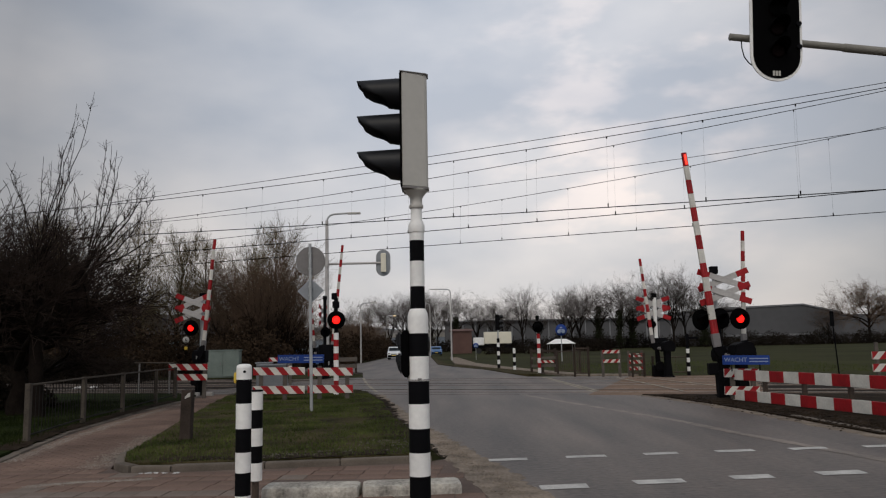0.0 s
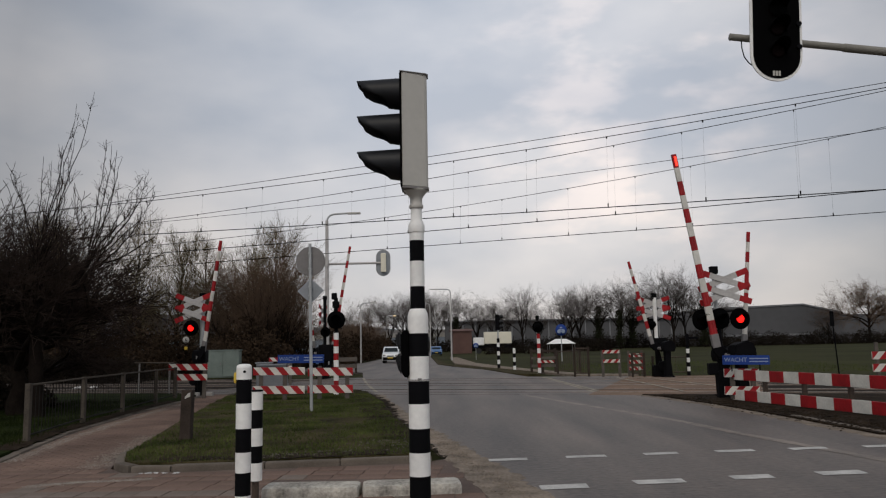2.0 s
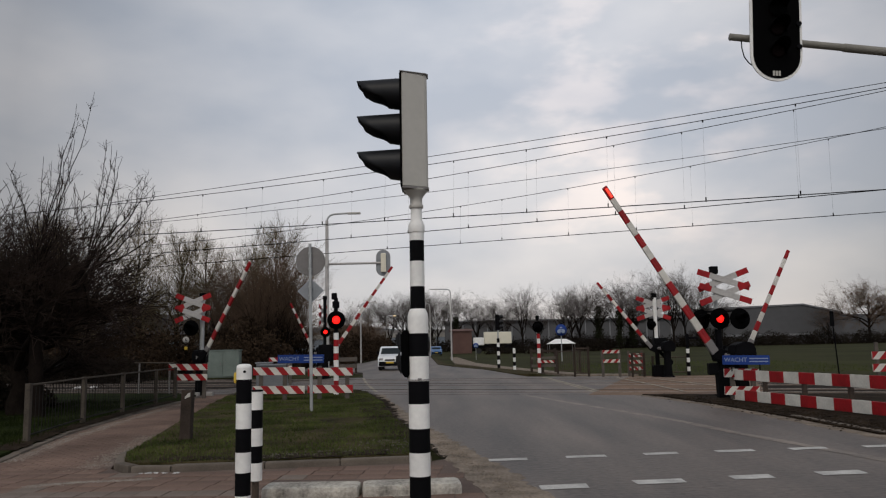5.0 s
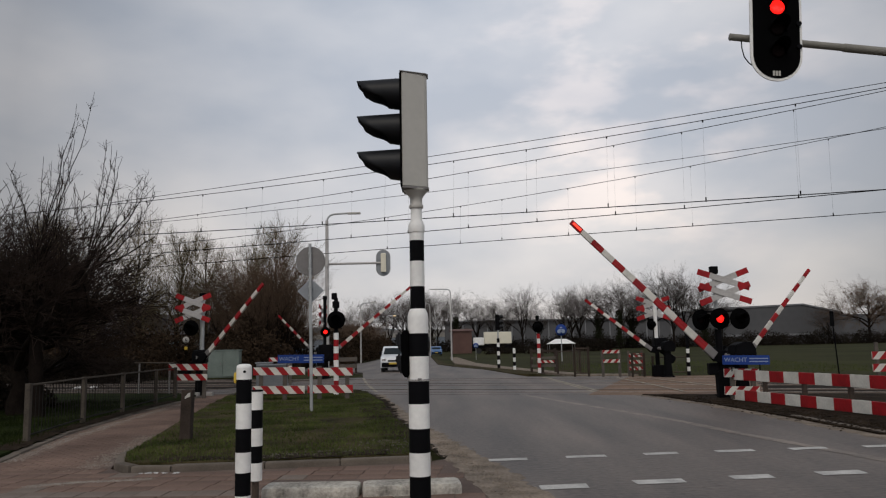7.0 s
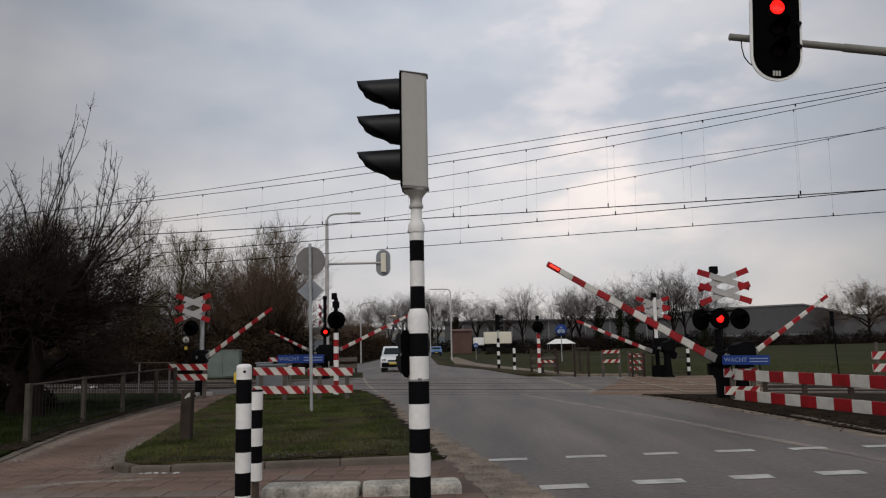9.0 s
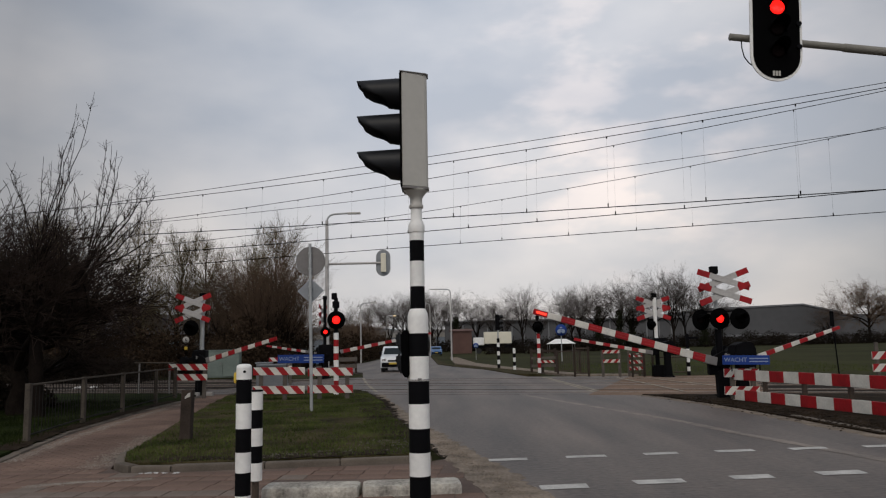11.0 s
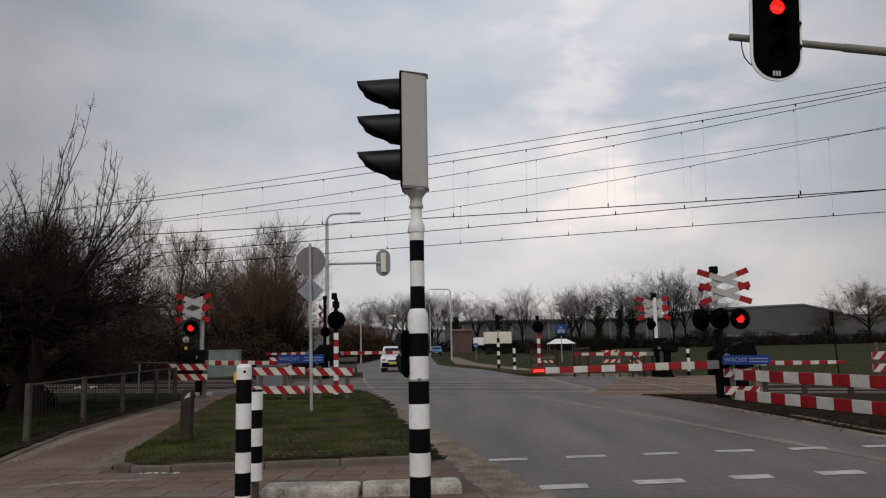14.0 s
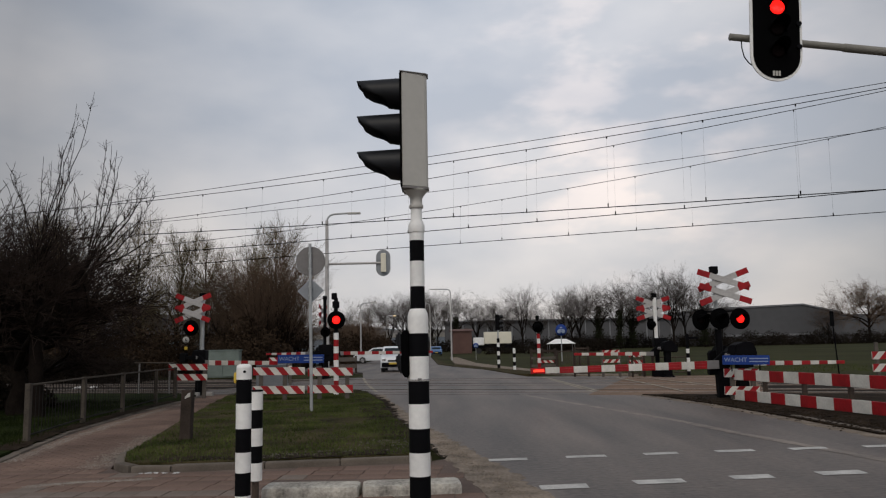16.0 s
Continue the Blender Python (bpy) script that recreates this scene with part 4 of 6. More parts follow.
part("cable", bm, BLACK, over, "thin black cable loop")


# ---- striped bollards and stub post ----
def bollard(m, r, bands, label, foot=0.0):
    """bands: (height of the top edge, colour) from the ground up."""
    t = thing("striped_bollard", m, label, "bollard", "striped bollards")
    z = foot
    if foot:
        post("foot", t, (0, 0, 0), (0, 0, foot), r * 0.55, RUST, "dark steel foot", 14)
    for top, mm in bands:
        post("band", t, (0, 0, z), (0, 0, top), r, mm, "black band" if mm is BLACK else "white band", 24)
        z = top
    return t


t = bollard(pose(-1.75, 6.75, 0), 0.066, [(0.04, BLACK), (0.225, WHITE), (0.415, BLACK), (0.585, WHITE), (0.783, BLACK), (0.996, WHITE), (1.20, BLACK), (1.30, WHITE)], "black and white banded bollard with rounded white top")
bm = bmesh.new()
lathe(bm, [(0.066, 1.30), (0.062, 1.318), (0.045, 1.330), (0, 1.334)], 24)
part("cap", bm, WHITE, t, "rounded white cap")
bm = bmesh.new()
box(bm, (-0.072, 0.045, 1.212), (0.055, 0.06, 0.10), 0.02)
part("reflector", bm, YELLOW, t, "yellow reflector")
first_bollard = t
t = bollard(pose(-1.85, 7.6, 0), 0.064, [(0.374, WHITE), (0.532, BLACK), (0.70, WHITE), (0.875, BLACK), (1.05, WHITE)], "black and white banded bollard on a thin steel foot", 0.207)
bm = bmesh.new()
lathe(bm, [(0.066, 1.05), (0.066, 1.065), (0.0, 1.067)], 20)
part("cap", bm, BLACK, t, "dark cap")

bm = bmesh.new()
bar(bm, (0.02, -0.058, 1.268), (0.02, -0.070, 1.268), 0.011, None, 10)
part("bolt", bm, BLACK, first_bollard, "small dark bolt")
t = thing("marker_post", pose(-10.0, 19.0, 0.0), "thin dark post with a small yellow plate by the tree", "post")
post("pole", t, (0, 0, 0), (0, 0, 1.25), 0.02, BLACK, "thin dark pole", 8)
bm = bmesh.new()
box(bm, (0, -0.025, 1.14), (0.09, 0.01, 0.16), 0.003)
part("plate", bm, YELLOW, t, "small dull yellow plate")
t = thing("wooden_post", pose(-4.04, 12.15, 0.10), "short dark square wooden post with pale reflector", "post")
bm = bmesh.new()
box(bm, (0, 0, 0.38), (0.165, 0.165, 0.76), 0.015)
bmesh.ops.rotate(bm, verts=bm.verts, cent=(0, 0, 0), matrix=Euler((0, radians(1.5), 0)).to_matrix())
part("shaft", bm, WOOD, t)
bm = bmesh.new()
plate(bm, [(0.0, 0.62), (0.08, 0.66), (0.08, 0.72), (0.04, 0.70), (0.0, 0.65)], -0.095, -0.088)
part("reflector", bm, GREY_BOX, t, "pale worn reflector")

# ---- railing along the path ----
t = thing("path_railing", Matrix(), "low railing with concrete posts, thin dark bars and pale top rail", "railing")
FP = [(-6.85, 12.78), (-7.42, 15.95), (-7.72, 18.6), (-8.05, 21.6), (-8.25, 23.7)]
for x, y in FP:
    bm = bmesh.new()
    box(bm, (x, y, 0.49), (0.088, 0.088, 0.98), 0.012)
    part("fence_post", bm, FENCE_POST, t, "square grey post")
for (x0, y0), (x1, y1) in zip(FP, FP[1:]):
    for z, r, mm in ((0.95, 0.019, FENCE_POST), (0.14, 0.016, FENCE_BAR)):
        post("rail", t, (x0, y0, z), (x1, y1, z), r, mm, "", 8)
    n = int(math.hypot(x1 - x0, y1 - y0) / 0.17)
    for i in range(1, n):
        f = i / n
        post("bar", t, (x0 + (x1 - x0) * f, y0 + (y1 - y0) * f, 0.14), (x0 + (x1 - x0) * f, y0 + (y1 - y0) * f, 0.94), 0.006, FENCE_BAR, "", 6)

t = thing("guard_rail", pose(-10.0, 27.0, 0), "thin weathered pipe rail on short posts beside the tracks", "railing")
post("rail", t, (-0.83, 0, 1.10), (0.55, 0, 1.06), 0.022, FENCE_POST, "weathered pipe", 8)
for x in (-0.65, 0.4):
    post("fence_post", t, (x, 0, 0), (x, 0, 1.065), 0.03, GREY_TRIM, "", 8)

# ---- boards with slanted red and white stripes ----
def striped_board(parent, w, h, n, slant, m, first=RED):
    """A board in the local xz plane; the stripes are pieces of their own."""
    step = w / n
    for i in range(n + 1):
        bm = bmesh.new()
        x0, x1 = -w / 2 + (i - 0.5) * step, -w / 2 + (i + 0.5) * step
        k = slant * h / 2
        pts = [(x0 - k, -h / 2), (x1 - k, -h / 2), (x1 + k, h / 2), (x0 + k, h / 2)]
        pts = [(min(w / 2, max(-w / 2, x)), z) for x, z in pts]
        if len({round(x, 4) for x, _ in pts}) < 2:
            bm.free()
            continue
        pts = [p for j, p in enumerate(pts) if (round(p[0], 4), p[1]) != (round(pts[j - 1][0], 4), pts[j - 1][1])]
        plate(bm, pts, -0.02, 0.02)
        red = (i % 2 == 0) == (first is RED)
        ob = part("stripe", bm, RED if red else WHITE_BOARD, parent, "red stripe" if red else "white stripe")
        ob.matrix_basis = m


def board_fence(m, w, boards, posts, h, n, slant, label, post_h=0.98):
    t = thing("striped_board_fence", m, label, "fence", "striped board fences")
    for x in posts:
        bm = bmesh.new()
        box(bm, (x, 0.06, post_h / 2), (0.11, 0.08, post_h), 0.01)
        part("fence_post", bm, WOOD_GREY, t, "grey wooden post")
    for k, (z, dx, ww) in enumerate(boards):
        bm = bmesh.new()
        box(bm, (dx, 0.0, z), (ww, 0.036, h * 0.98), 0.004)
        bd = part("board", bm, WHITE_BOARD, t, "white board with slanted red stripes")
        striped_board(bd, ww, h, max(2, round(n * ww / w)), slant, pose(dx, 0, z, 0, 0, 0))
    return t


board_fence(pose(-4.52, 21.05, 0.0, 0, 0.6, 0), 1.44, [(0.87, 0, 1.40), (0.37, 0, 1.40)], (-0.5, 0.15), 0.21, 7, -0.9, "red and white slant-striped boards on the grass island")
board_fence(pose(-3.12, 21.0, 0.0, 0, 0.6, 0), 1.26, [(0.83, 0, 1.22), (0.37, 0, 1.22)], (-0.3, 0.45), 0.21, 6, -0.9, "red and white slant-striped board fence beside the road")
board_fence(pose(-7.97, 24.0, 0.0, 0, 0.8, 0), 1.22, [(0.97, 0, 1.2), (0.66, 0.12, 0.95)], (-0.4, 0.5), 0.19, 6, -0.9, "short red and white slant-striped boards by the cycle path", 1.08)
board_fence(pose(7.14, 18.8, 0.05, 0, 1.0, 0), 0.86, [(0.62, 0, 0.84), (0.20, 0, 0.84)], (-0.2, 0.3), 0.20, 5, 0.9, "short red and white slant-striped boards at the barrier foot", 0.75)
board_fence(pose(8.25, 33.6, 0.0), 0.62, [(0.9, 0, 0.58), (0.62, 0, 0.58), (0.34, 0, 0.58)], (-0.29, 0.29), 0.15, 4, -0.9, "far red and white striped board fence", 1.1)
board_fence(pose(7.15, 33.4, 0.0), 0.78, [(1.08, 0, 0.72), (0.68, 0, 0.72)], (-0.36, 0.36), 0.14, 5, 0.9, "far red and white striped boards beside the gate", 1.15)
board_fence(pose(14.75, 26.0, 0.0), 0.9, [(0.86, 0, 0.9), (0.45, 0, 0.9)], (-0.25,), 0.26, 4, 0.9, "red and white striped board on a dark post", 1.3)
board_fence(pose(-6.8, 32.0, 0.0), 1.0, [(1.05, 0, 0.95), (0.7, 0, 0.95)], (-0.4, 0.4), 0.16, 5, -0.9, "red and white striped boards beyond the first track", 1.15)
t = thing("wooden_fence", pose(-5.75, 45.5, 0), "weathered brown plank fence by the far road edge", "fence")
for x in (-0.5, 0.5):
    bm = bmesh.new()
    box(bm, (x, 0.06, 0.5), (0.12, 0.1, 1.0), 0.01)
    part("fence_post", bm, WOOD, t, "brown post")
for z in (0.4, 0.8):
    bm = bmesh.new()
    box(bm, (0, 0, z), (1.15, 0.04, 0.24), 0.006)
    part("plank", bm, WOOD_GREY, t, "weathered plank")

# ---- guard fence of red and white blocks along the right verge ----
t = thing("block_striped_guard_fence", Matrix(), "guard fence of two red and white block-striped beams on short posts", "fence")
GF0, GF1 = Vector((6.97, 18.93, 0)), Vector((8.47, 11.43, 0))
gd = (GF1 - GF0)
for k in range(6):
    p = GF0 + gd * (0.16 + 0.18 * k)
    bm = bmesh.new()
    box(bm, (p.x + 0.07, p.y + 0.03, 0.40), (0.09, 0.09, 0.72), 0.01)
    part("fence_post", bm, RUST, t, "dark short post")
g_ang = math.atan2(gd.y, gd.x)
for z, lift in ((0.63, 0.0), (0.155, 0.0)):
    n = 15
    for i in range(n):
        p, q = GF0 + gd * (i / n), GF0 + gd * ((i + 1) / n)
        bm = bmesh.new()
        mid = (p + q) / 2
        ln = (q - p).length
        box(bm, (0, 0, 0), (ln, 0.05, 0.24), 0.006, Matrix.Translation((mid.x, mid.y, z + 0.02 * i / n)) @ Matrix.Rotation(g_ang, 4, "Z"))
        part("beam_block", bm, WHITE_BOARD if i % 2 == 0 else RED, t, "white block" if i % 2 == 0 else "red block")

# ---- back of a road sign pair on the island ----
t = thing("road_sign", pose(-2.95, 17.1, 0.08, 0, -0.6, 0), "grey backs of a round and a diamond sign on post", "road sign")
post("post", t, (0, 0, 0), (0, 0, 3.72), 0.035, GALV, "thin grey post")
bm = bmesh.new()
lathe(bm, [(0, 0), (0.315, 0), (0.325, 0.008), (0.325, 0.02), (0, 0.02)], 40, pose(0.0, 0.062, 3.33, 90))
part("round_sign", bm, SIGN_BACK, t, "grey round sign back")
bm = bmesh.new()
lathe(bm, [(0.325, -0.012), (0.333, 0.0), (0.325, 0.024)], 40, pose(0.0, 0.062, 3.33, 90))
part("sign_rim", bm, GREY_TRIM, t, "darker rim")
bm = bmesh.new()
plate(bm, [(-0.30, 2.66), (0, 2.38), (0.30, 2.66), (0, 2.94)], 0.042, 0.055)
part("diamond_sign", bm, SIGN_BACK, t, "grey diamond sign back")
for z in (3.5, 3.15, 2.75, 2.55):
    bm = bmesh.new()
    box(bm, (0, 0.0, z), (0.085, 0.09, 0.03), 0.006)
    part("clamp", bm, GALV, t)


# ---- lamp posts and the far cantilever signal ----
def street_lamp(m, h, reach, label, lit=False, stout=0.085):
    t = thing("street_lamp", m, label, "street lamp", "street lamps")
    post("pole", t, (0, 0, 0), (0, 0, h - 0.35), stout, WHITE_WORN, "pale tapering pole", 12, stout * 0.62)
    bm = bmesh.new()
    s = 1 if reach > 0 else -1
    pts = [Vector((0, 0, h - 0.36)), Vector((s * 0.06, 0, h - 0.18)), Vector((s * 0.2, 0, h - 0.05)), Vector((s * 0.4, 0, h)), Vector((reach * 0.62, 0, h + 0.03))]
    for p, q in zip(pts, pts[1:]):
        bar(bm, p, q, 0.05, None, 10)
    part("bracket", bm, GALV, t)
    bm = bmesh.new()
    box(bm, (reach * 0.82, 0, h + 0.02), (abs(reach) * 0.40, 0.22, 0.10), 0.03)
    part("lantern", bm, GREY_BOX, t, "flat grey lantern")
    if lit:
        bm = bmesh.new()
        box(bm, (reach * 0.82, 0, h - 0.05), (abs(reach) * 0.3, 0.16, 0.04), 0.01)
        part("lamp_glass", bm, LIT_AMBER, t, "lit amber lamp")
    return t


street_lamp(pose(-6.1, 40.0, 0), 8.5, 1.75, "tall pale street lamp with curved bracket beyond the tracks", stout=0.13)
street_lamp(pose(-8.15, 75.0, 0), 5.8, 1.6, "slim street lamp beside the far road")
street_lamp(pose(0.68, 80.0, 0), 7.35, -2.1, "pale street lamp leaning over the far road")
street_lamp(pose(-2.2, 118.0, 0), 8.0, -2.2, "street lamp far along the road")
street_lamp(pose(-11.2, 150.0, 0), 7.6, 1.8, "lit street lamp far down the road", True)
t = thing("overhead_traffic_signal", pose(-6.1, 40.0, 0), "pale oval back of an overhead signal on a thin arm", "traffic light")
post("clamp", t, (0, 0, 5.70), (0, 0, 6.0), 0.125, WHITE_WORN, "clamp round the lamp pole", 14)
post("arm", t, (0, 0, 5.85), (3.1, 0, 5.86), 0.06, WHITE_WORN, "thin pale arm")
bm = bmesh.new()
plate(bm, oval(2.95, 5.86, 0.72, 1.36), 0.02, 0.05)
part("board", bm, SIGN_BACK, t, "grey oval board")
bm = bmesh.new()
plate(bm, oval(2.95, 5.86, 0.76, 1.40), 0.03, 0.04)
part("board_rim", bm, WHITE_WORN, t, "pale rim")
bm = bmesh.new()
box(bm, (2.97, -0.06, 5.86), (0.28, 0.14, 1.0), 0.04)
part("housing", bm, CREAM, t, "pale housing")

# ---- cabinets ----
def cabinet(m, w, d, h, material, label, doors=2):
    t = thing("relay_cabinet", m, label, "cabinet", "trackside cabinets")
    bm = bmesh.new()
    box(bm, (0, 0, h / 2), (w, d, h), 0.02)
    part("body", bm, material, t)
    bm = bmesh.new()
    box(bm, (0, 0, h + 0.02), (w + 0.08, d + 0.08, 0.06), 0.02)
    part("lid", bm, material, t)
    for k in range(doors):
        bm = bmesh.new()
        x = -w / 2 + w * (k + 0.5) / doors
        box(bm, (x, -d / 2 - 0.012, h * 0.5), (w / doors - 0.05, 0.024, h - 0.12), 0.008)
        dr = part("door", bm, material, t)
        bm = bmesh.new()
        box(bm, (x + w / doors * 0.32, -d / 2 - 0.03, h * 0.52), (0.03, 0.03, 0.14), 0.006)
        part("handle", bm, GREY_TRIM, dr)
    return t


cabinet(pose(-12.1, 42.5, 0, 0, 0, 4), 1.7, 0.7, 1.45, CABINET, "grey-green relay cabinet beside the tracks")
cabinet(pose(-5.85, 26.3, 0, 0, 0, 4), 0.95, 0.5, 0.92, CABINET_GREY, "low grey cabinet behind the boards", 1)
cabinet(pose(-6.75, 28.9, 0), 0.5, 0.4, 0.95, CABINET_GREY, "small grey cabinet near the track", 1)

# ---- gates beyond the tracks ----
def mesh_gate(m, w, h, label, n=7):
    t = thing("steel_gate", m, label, "gate", "gates beyond the tracks")
    for x in (-w / 2, w / 2):
        bm = bmesh.new()
        box(bm, (x, 0, h / 2), (0.09, 0.09, h), 0.01)
        part("gate_post", bm, WOOD, t, "dark post")
    for z in (0.15, h - 0.06):
        post("rail", t, (-w / 2, 0, z), (w / 2, 0, z), 0.025, RUST, "", 8)
    for i in range(1, n):
        x = -w / 2 + w * i / n
        post("bar", t, (x, 0, 0.15), (x, 0, h - 0.06), 0.012, RUST, "", 6)
    return t


t = thing("wooden_gate", pose(5.1, 40.3, 0), "dark wooden gate with a red and white board", "gate", "gates beyond the tracks")
for x in (-0.62, -0.05, 0.62):
    bm = bmesh.new()
    box(bm, (x, 0, 0.62), (0.13, 0.11, 1.24), 0.01)
    part("gate_post", bm, WOOD, t, "dark post")
for z in (0.35, 0.75, 1.1):
    bm = bmesh.new()
    box(bm, (0, -0.05, z), (1.26, 0.05, 0.13), 0.006)
    part("plank", bm, WOOD_GREY if z < 1 else WOOD, t, "weathered plank")
striped_board(t, 0.9, 0.13, 6, -0.9, pose(0.1, -0.1, 0.56))
mesh_gate(pose(6.02, 34.3, 0), 0.62, 1.3, "narrow dark steel gate with upright bars")
mesh_gate(pose(6.05, 38.0, 0), 1.1, 1.15, "rusty bar fence panel at the far verge", 12)
mesh_gate(pose(9.7, 33.5, 0), 1.5, 0.85, "thin low rail fence beside the far path", 3)
mesh_gate(pose(8.2, 33.0, 0), 0.5, 1.0, "small dark steel gate", 4)

# ---- blue round sign, white tent, trailer, brick building ----
t = thing("cycle_path_sign", pose(9.78, 64.9, 0), "blue round sign on a thin grey post", "road sign", "blue round signs")
post("post", t, (0, 0, 0), (0, 0, 2.2), 0.04, GALV, "thin post", 10)
bm = bmesh.new()
lathe(bm, [(0, 0), (0.48, 0), (0.48, 0.03), (0, 0.03)], 28, pose(0, -0.05, 2.62, 90))
part("disc", bm, BLUE, t, "blue disc")
bm = bmesh.new()
for dx in (-0.17, 0.17):
    lathe(bm, [(0.14, 0), (0.165, 0), (0.165, 0.01), (0.14, 0.01)], 18, pose(dx, -0.085, 2.5, 90))
box(bm, (0, -0.09, 2.66), (0.4, 0.01, 0.05))
box(bm, (0, -0.09, 2.82), (0.16, 0.01, 0.10))
part("symbol", bm, SIGN_WHITE, t, "white symbol")
copy_thing(t, Matrix.Translation((3.4, 85, -0.1)) @ Matrix.Diagonal((0.6, 0.6, 0.6, 1)))

t = thing("white_tent", pose(19.5, 130.0, 0), "small white tent roof on thin legs in the field", "tent")
bm = bmesh.new()
vs = [bm.verts.new(p) for p in ((-2.3, -1.4, 1.5), (2.3, -1.4, 1.5), (2.3, 1.4, 1.5), (-2.3, 1.4, 1.5))]
ap = [bm.verts.new((-0.9, 0, 2.3)), bm.verts.new((0.9, 0, 2.3))]
bm.faces.new((vs[0], vs[1], ap[1], ap[0]))
bm.faces.new((vs[1], vs[2], ap[1]))
bm.faces.new((vs[2], vs[3], ap[0], ap[1]))
bm.faces.new((vs[3], vs[0], ap[0]))
bm.faces.new(list(reversed(vs)))
part("canopy", bm, WHITE, t, "white canopy")
for x in (-2.1, 2.1):
    for y in (-1.2, 1.2):
        post("leg", t, (x, y, 0), (x, y, 1.5), 0.04, GREY_TRIM, "", 8)

t = thing("box_trailer", pose(9.4, 140.0, 0), "cream-white box trailer parked behind a hedge", "trailer")
bm = bmesh.new()
box(bm, (0.15, 0, 2.8), (4.9, 2.4, 2.1), 0.08)
part("box_body", bm, CREAM, t, "cream box body")
bm = bmesh.new()
box(bm, (-3.3, 0, 2.2), (1.9, 2.2, 1.4), 0.15)
part("cab", bm, WHITE, t, "white cab")
for x in (-3.3, -1.2, 1.7):
    bm = bmesh.new()
    bar(bm, (x, -1.15, 0.5), (x, -0.85, 0.5), 0.5, None, 18)
    part("wheel", bm, TYRE, t)
bm = bmesh.new()
box(bm, (-0.7, 0, 1.25), (6.6, 1.6, 0.5), 0.05)
part("chassis", bm, BLACK, t, "dark chassis")


def house(m, w, d, wall_h, roof_h, wall, roof, label, windows=()):
    t = thing("house", m, label, "house", "houses")
    bm = bmesh.new()
    box(bm, (0, 0, wall_h / 2), (w, d, wall_h))
    part("wall", bm, wall, t)
    bm = bmesh.new()
    o = 0.35
    pts = [(-w / 2 - o, -d / 2 - o, wall_h - 0.1), (w / 2 + o, -d / 2 - o, wall_h - 0.1), (w / 2 + o, d / 2 + o, wall_h - 0.1), (-w / 2 - o, d / 2 + o, wall_h - 0.1), (-w / 2 - o, 0, wall_h + roof_h), (w / 2 + o, 0, wall_h + roof_h)]
    v = [bm.verts.new(p) for p in pts]
    for f in ((0, 1, 5, 4), (2, 3, 4, 5), (1, 2, 5), (3, 0, 4), (3, 2, 1, 0)):
        bm.faces.new([v[i] for i in f])
    rf = part("roof", bm, roof, t, "dark tiled roof")
    bm = bmesh.new()
    box(bm, (w * 0.3, 0.3, wall_h + roof_h * 0.9), (0.7, 0.7, roof_h * 0.7), 0.03)
    part("chimney", bm, wall, rf)
    for x, z, ww, hh in windows:
        bm = bmesh.new()
        box(bm, (x, -d / 2 - 0.02, z), (ww, 0.1, hh), 0.02)
        wi = part("window", bm, WOOD_GREY, t, "dull window frame")
        bm = bmesh.new()
        box(bm, (x, -d / 2 - 0.08, z), (ww - 0.25, 0.04, hh - 0.25))
        part("pane", bm, WINDOW, wi)
    return t


house(pose(3.2, 152.0, 0, 0, 0, 4), 3.7, 5.0, 4.4, 0.35, BRICK, BRICK, "low red-brown brick building beside the far road")
WIN = [(-4.2, 1.8, 1.6, 1.5), (-1.6, 1.8, 1.6, 1.5), (1.4, 1.8, 1.8, 1.5), (4.2, 1.8, 1.4, 1.5)]
house(pose(-42, 92, 0, 0, 0, 14), 13, 8, 4.6, 2.6, BRICK_DARK, ROOF_TILE, "dark brick house with tiled roof behind the trees", WIN)
house(pose(-28.5, 78, 0, 0, 0, 10), 12, 7, 3.2, 2.0, BRICK_DARK, ROOF_TILE, "brick row house half hidden behind bare trees", WIN)
house(pose(-56, 88, 0, 0, 0, 14), 13, 8, 5.2, 3.0, BRICK_DARK, ROOF_TILE, "dark house with low roof behind the railing", WIN)

t = thing("field_marker_post", pose(16.75, 33.1, -0.1), "thin dark pole with dark head standing in the field", "post")
post("pole", t, (0, 0, 0), (-0.1, 0, 2.1), 0.03, BLACK, "thin dark pole", 8)
bm = bmesh.new()
box(bm, (-0.12, 0, 2.4), (0.14, 0.12, 0.65), 0.03)
part("head", bm, BLACK, t, "dark head")

# long warehouse behind the hedge
t = thing("warehouse", pose(0, 0, 0), "long grey warehouse with pale cladding and one gabled hall", "warehouse")
bm = bmesh.new()
box(bm, (62, 262, 4.6), (124, 20, 9.2))
part("wall", bm, CLADDING, t, "grey clad long wall")
bm = bmesh.new()
box(bm, (62, 261.6, 9.4), (124.6, 21, 0.5))
part("roof", bm, ROOFING, t, "flat roof edge")
for k in range(30):
    bm = bmesh.new()
    box(bm, (2 + 4.0 * k, 251.9, 4.5), (0.35, 0.3, 9.0))
    part("cladding_rib", bm, ROOFING, t)
bm = bmesh.new()
plate(bm, [(78, 0), (128, 0), (128, 9.6), (116, 12.4), (84, 11.4), (78, 10.8)], 249.0, 300.0)
part("hall", bm, CLADDING, t, "gabled hall")
bm = bmesh.new()
plate(bm, [(77.5, 10.8), (84, 11.4), (116, 12.4), (128.5, 9.6), (128.5, 10.1), (116, 12.9), (84, 11.9), (77.5, 11.3)], 248.7, 300.0)
part("hall_roof", bm, ROOFING, t, "pale roof edge of the hall")
bm = bmesh.new()
box(bm, (104, 248.6, 3.0), (34, 0.3, 0.6))
part("fascia", bm, ROOFING, t)
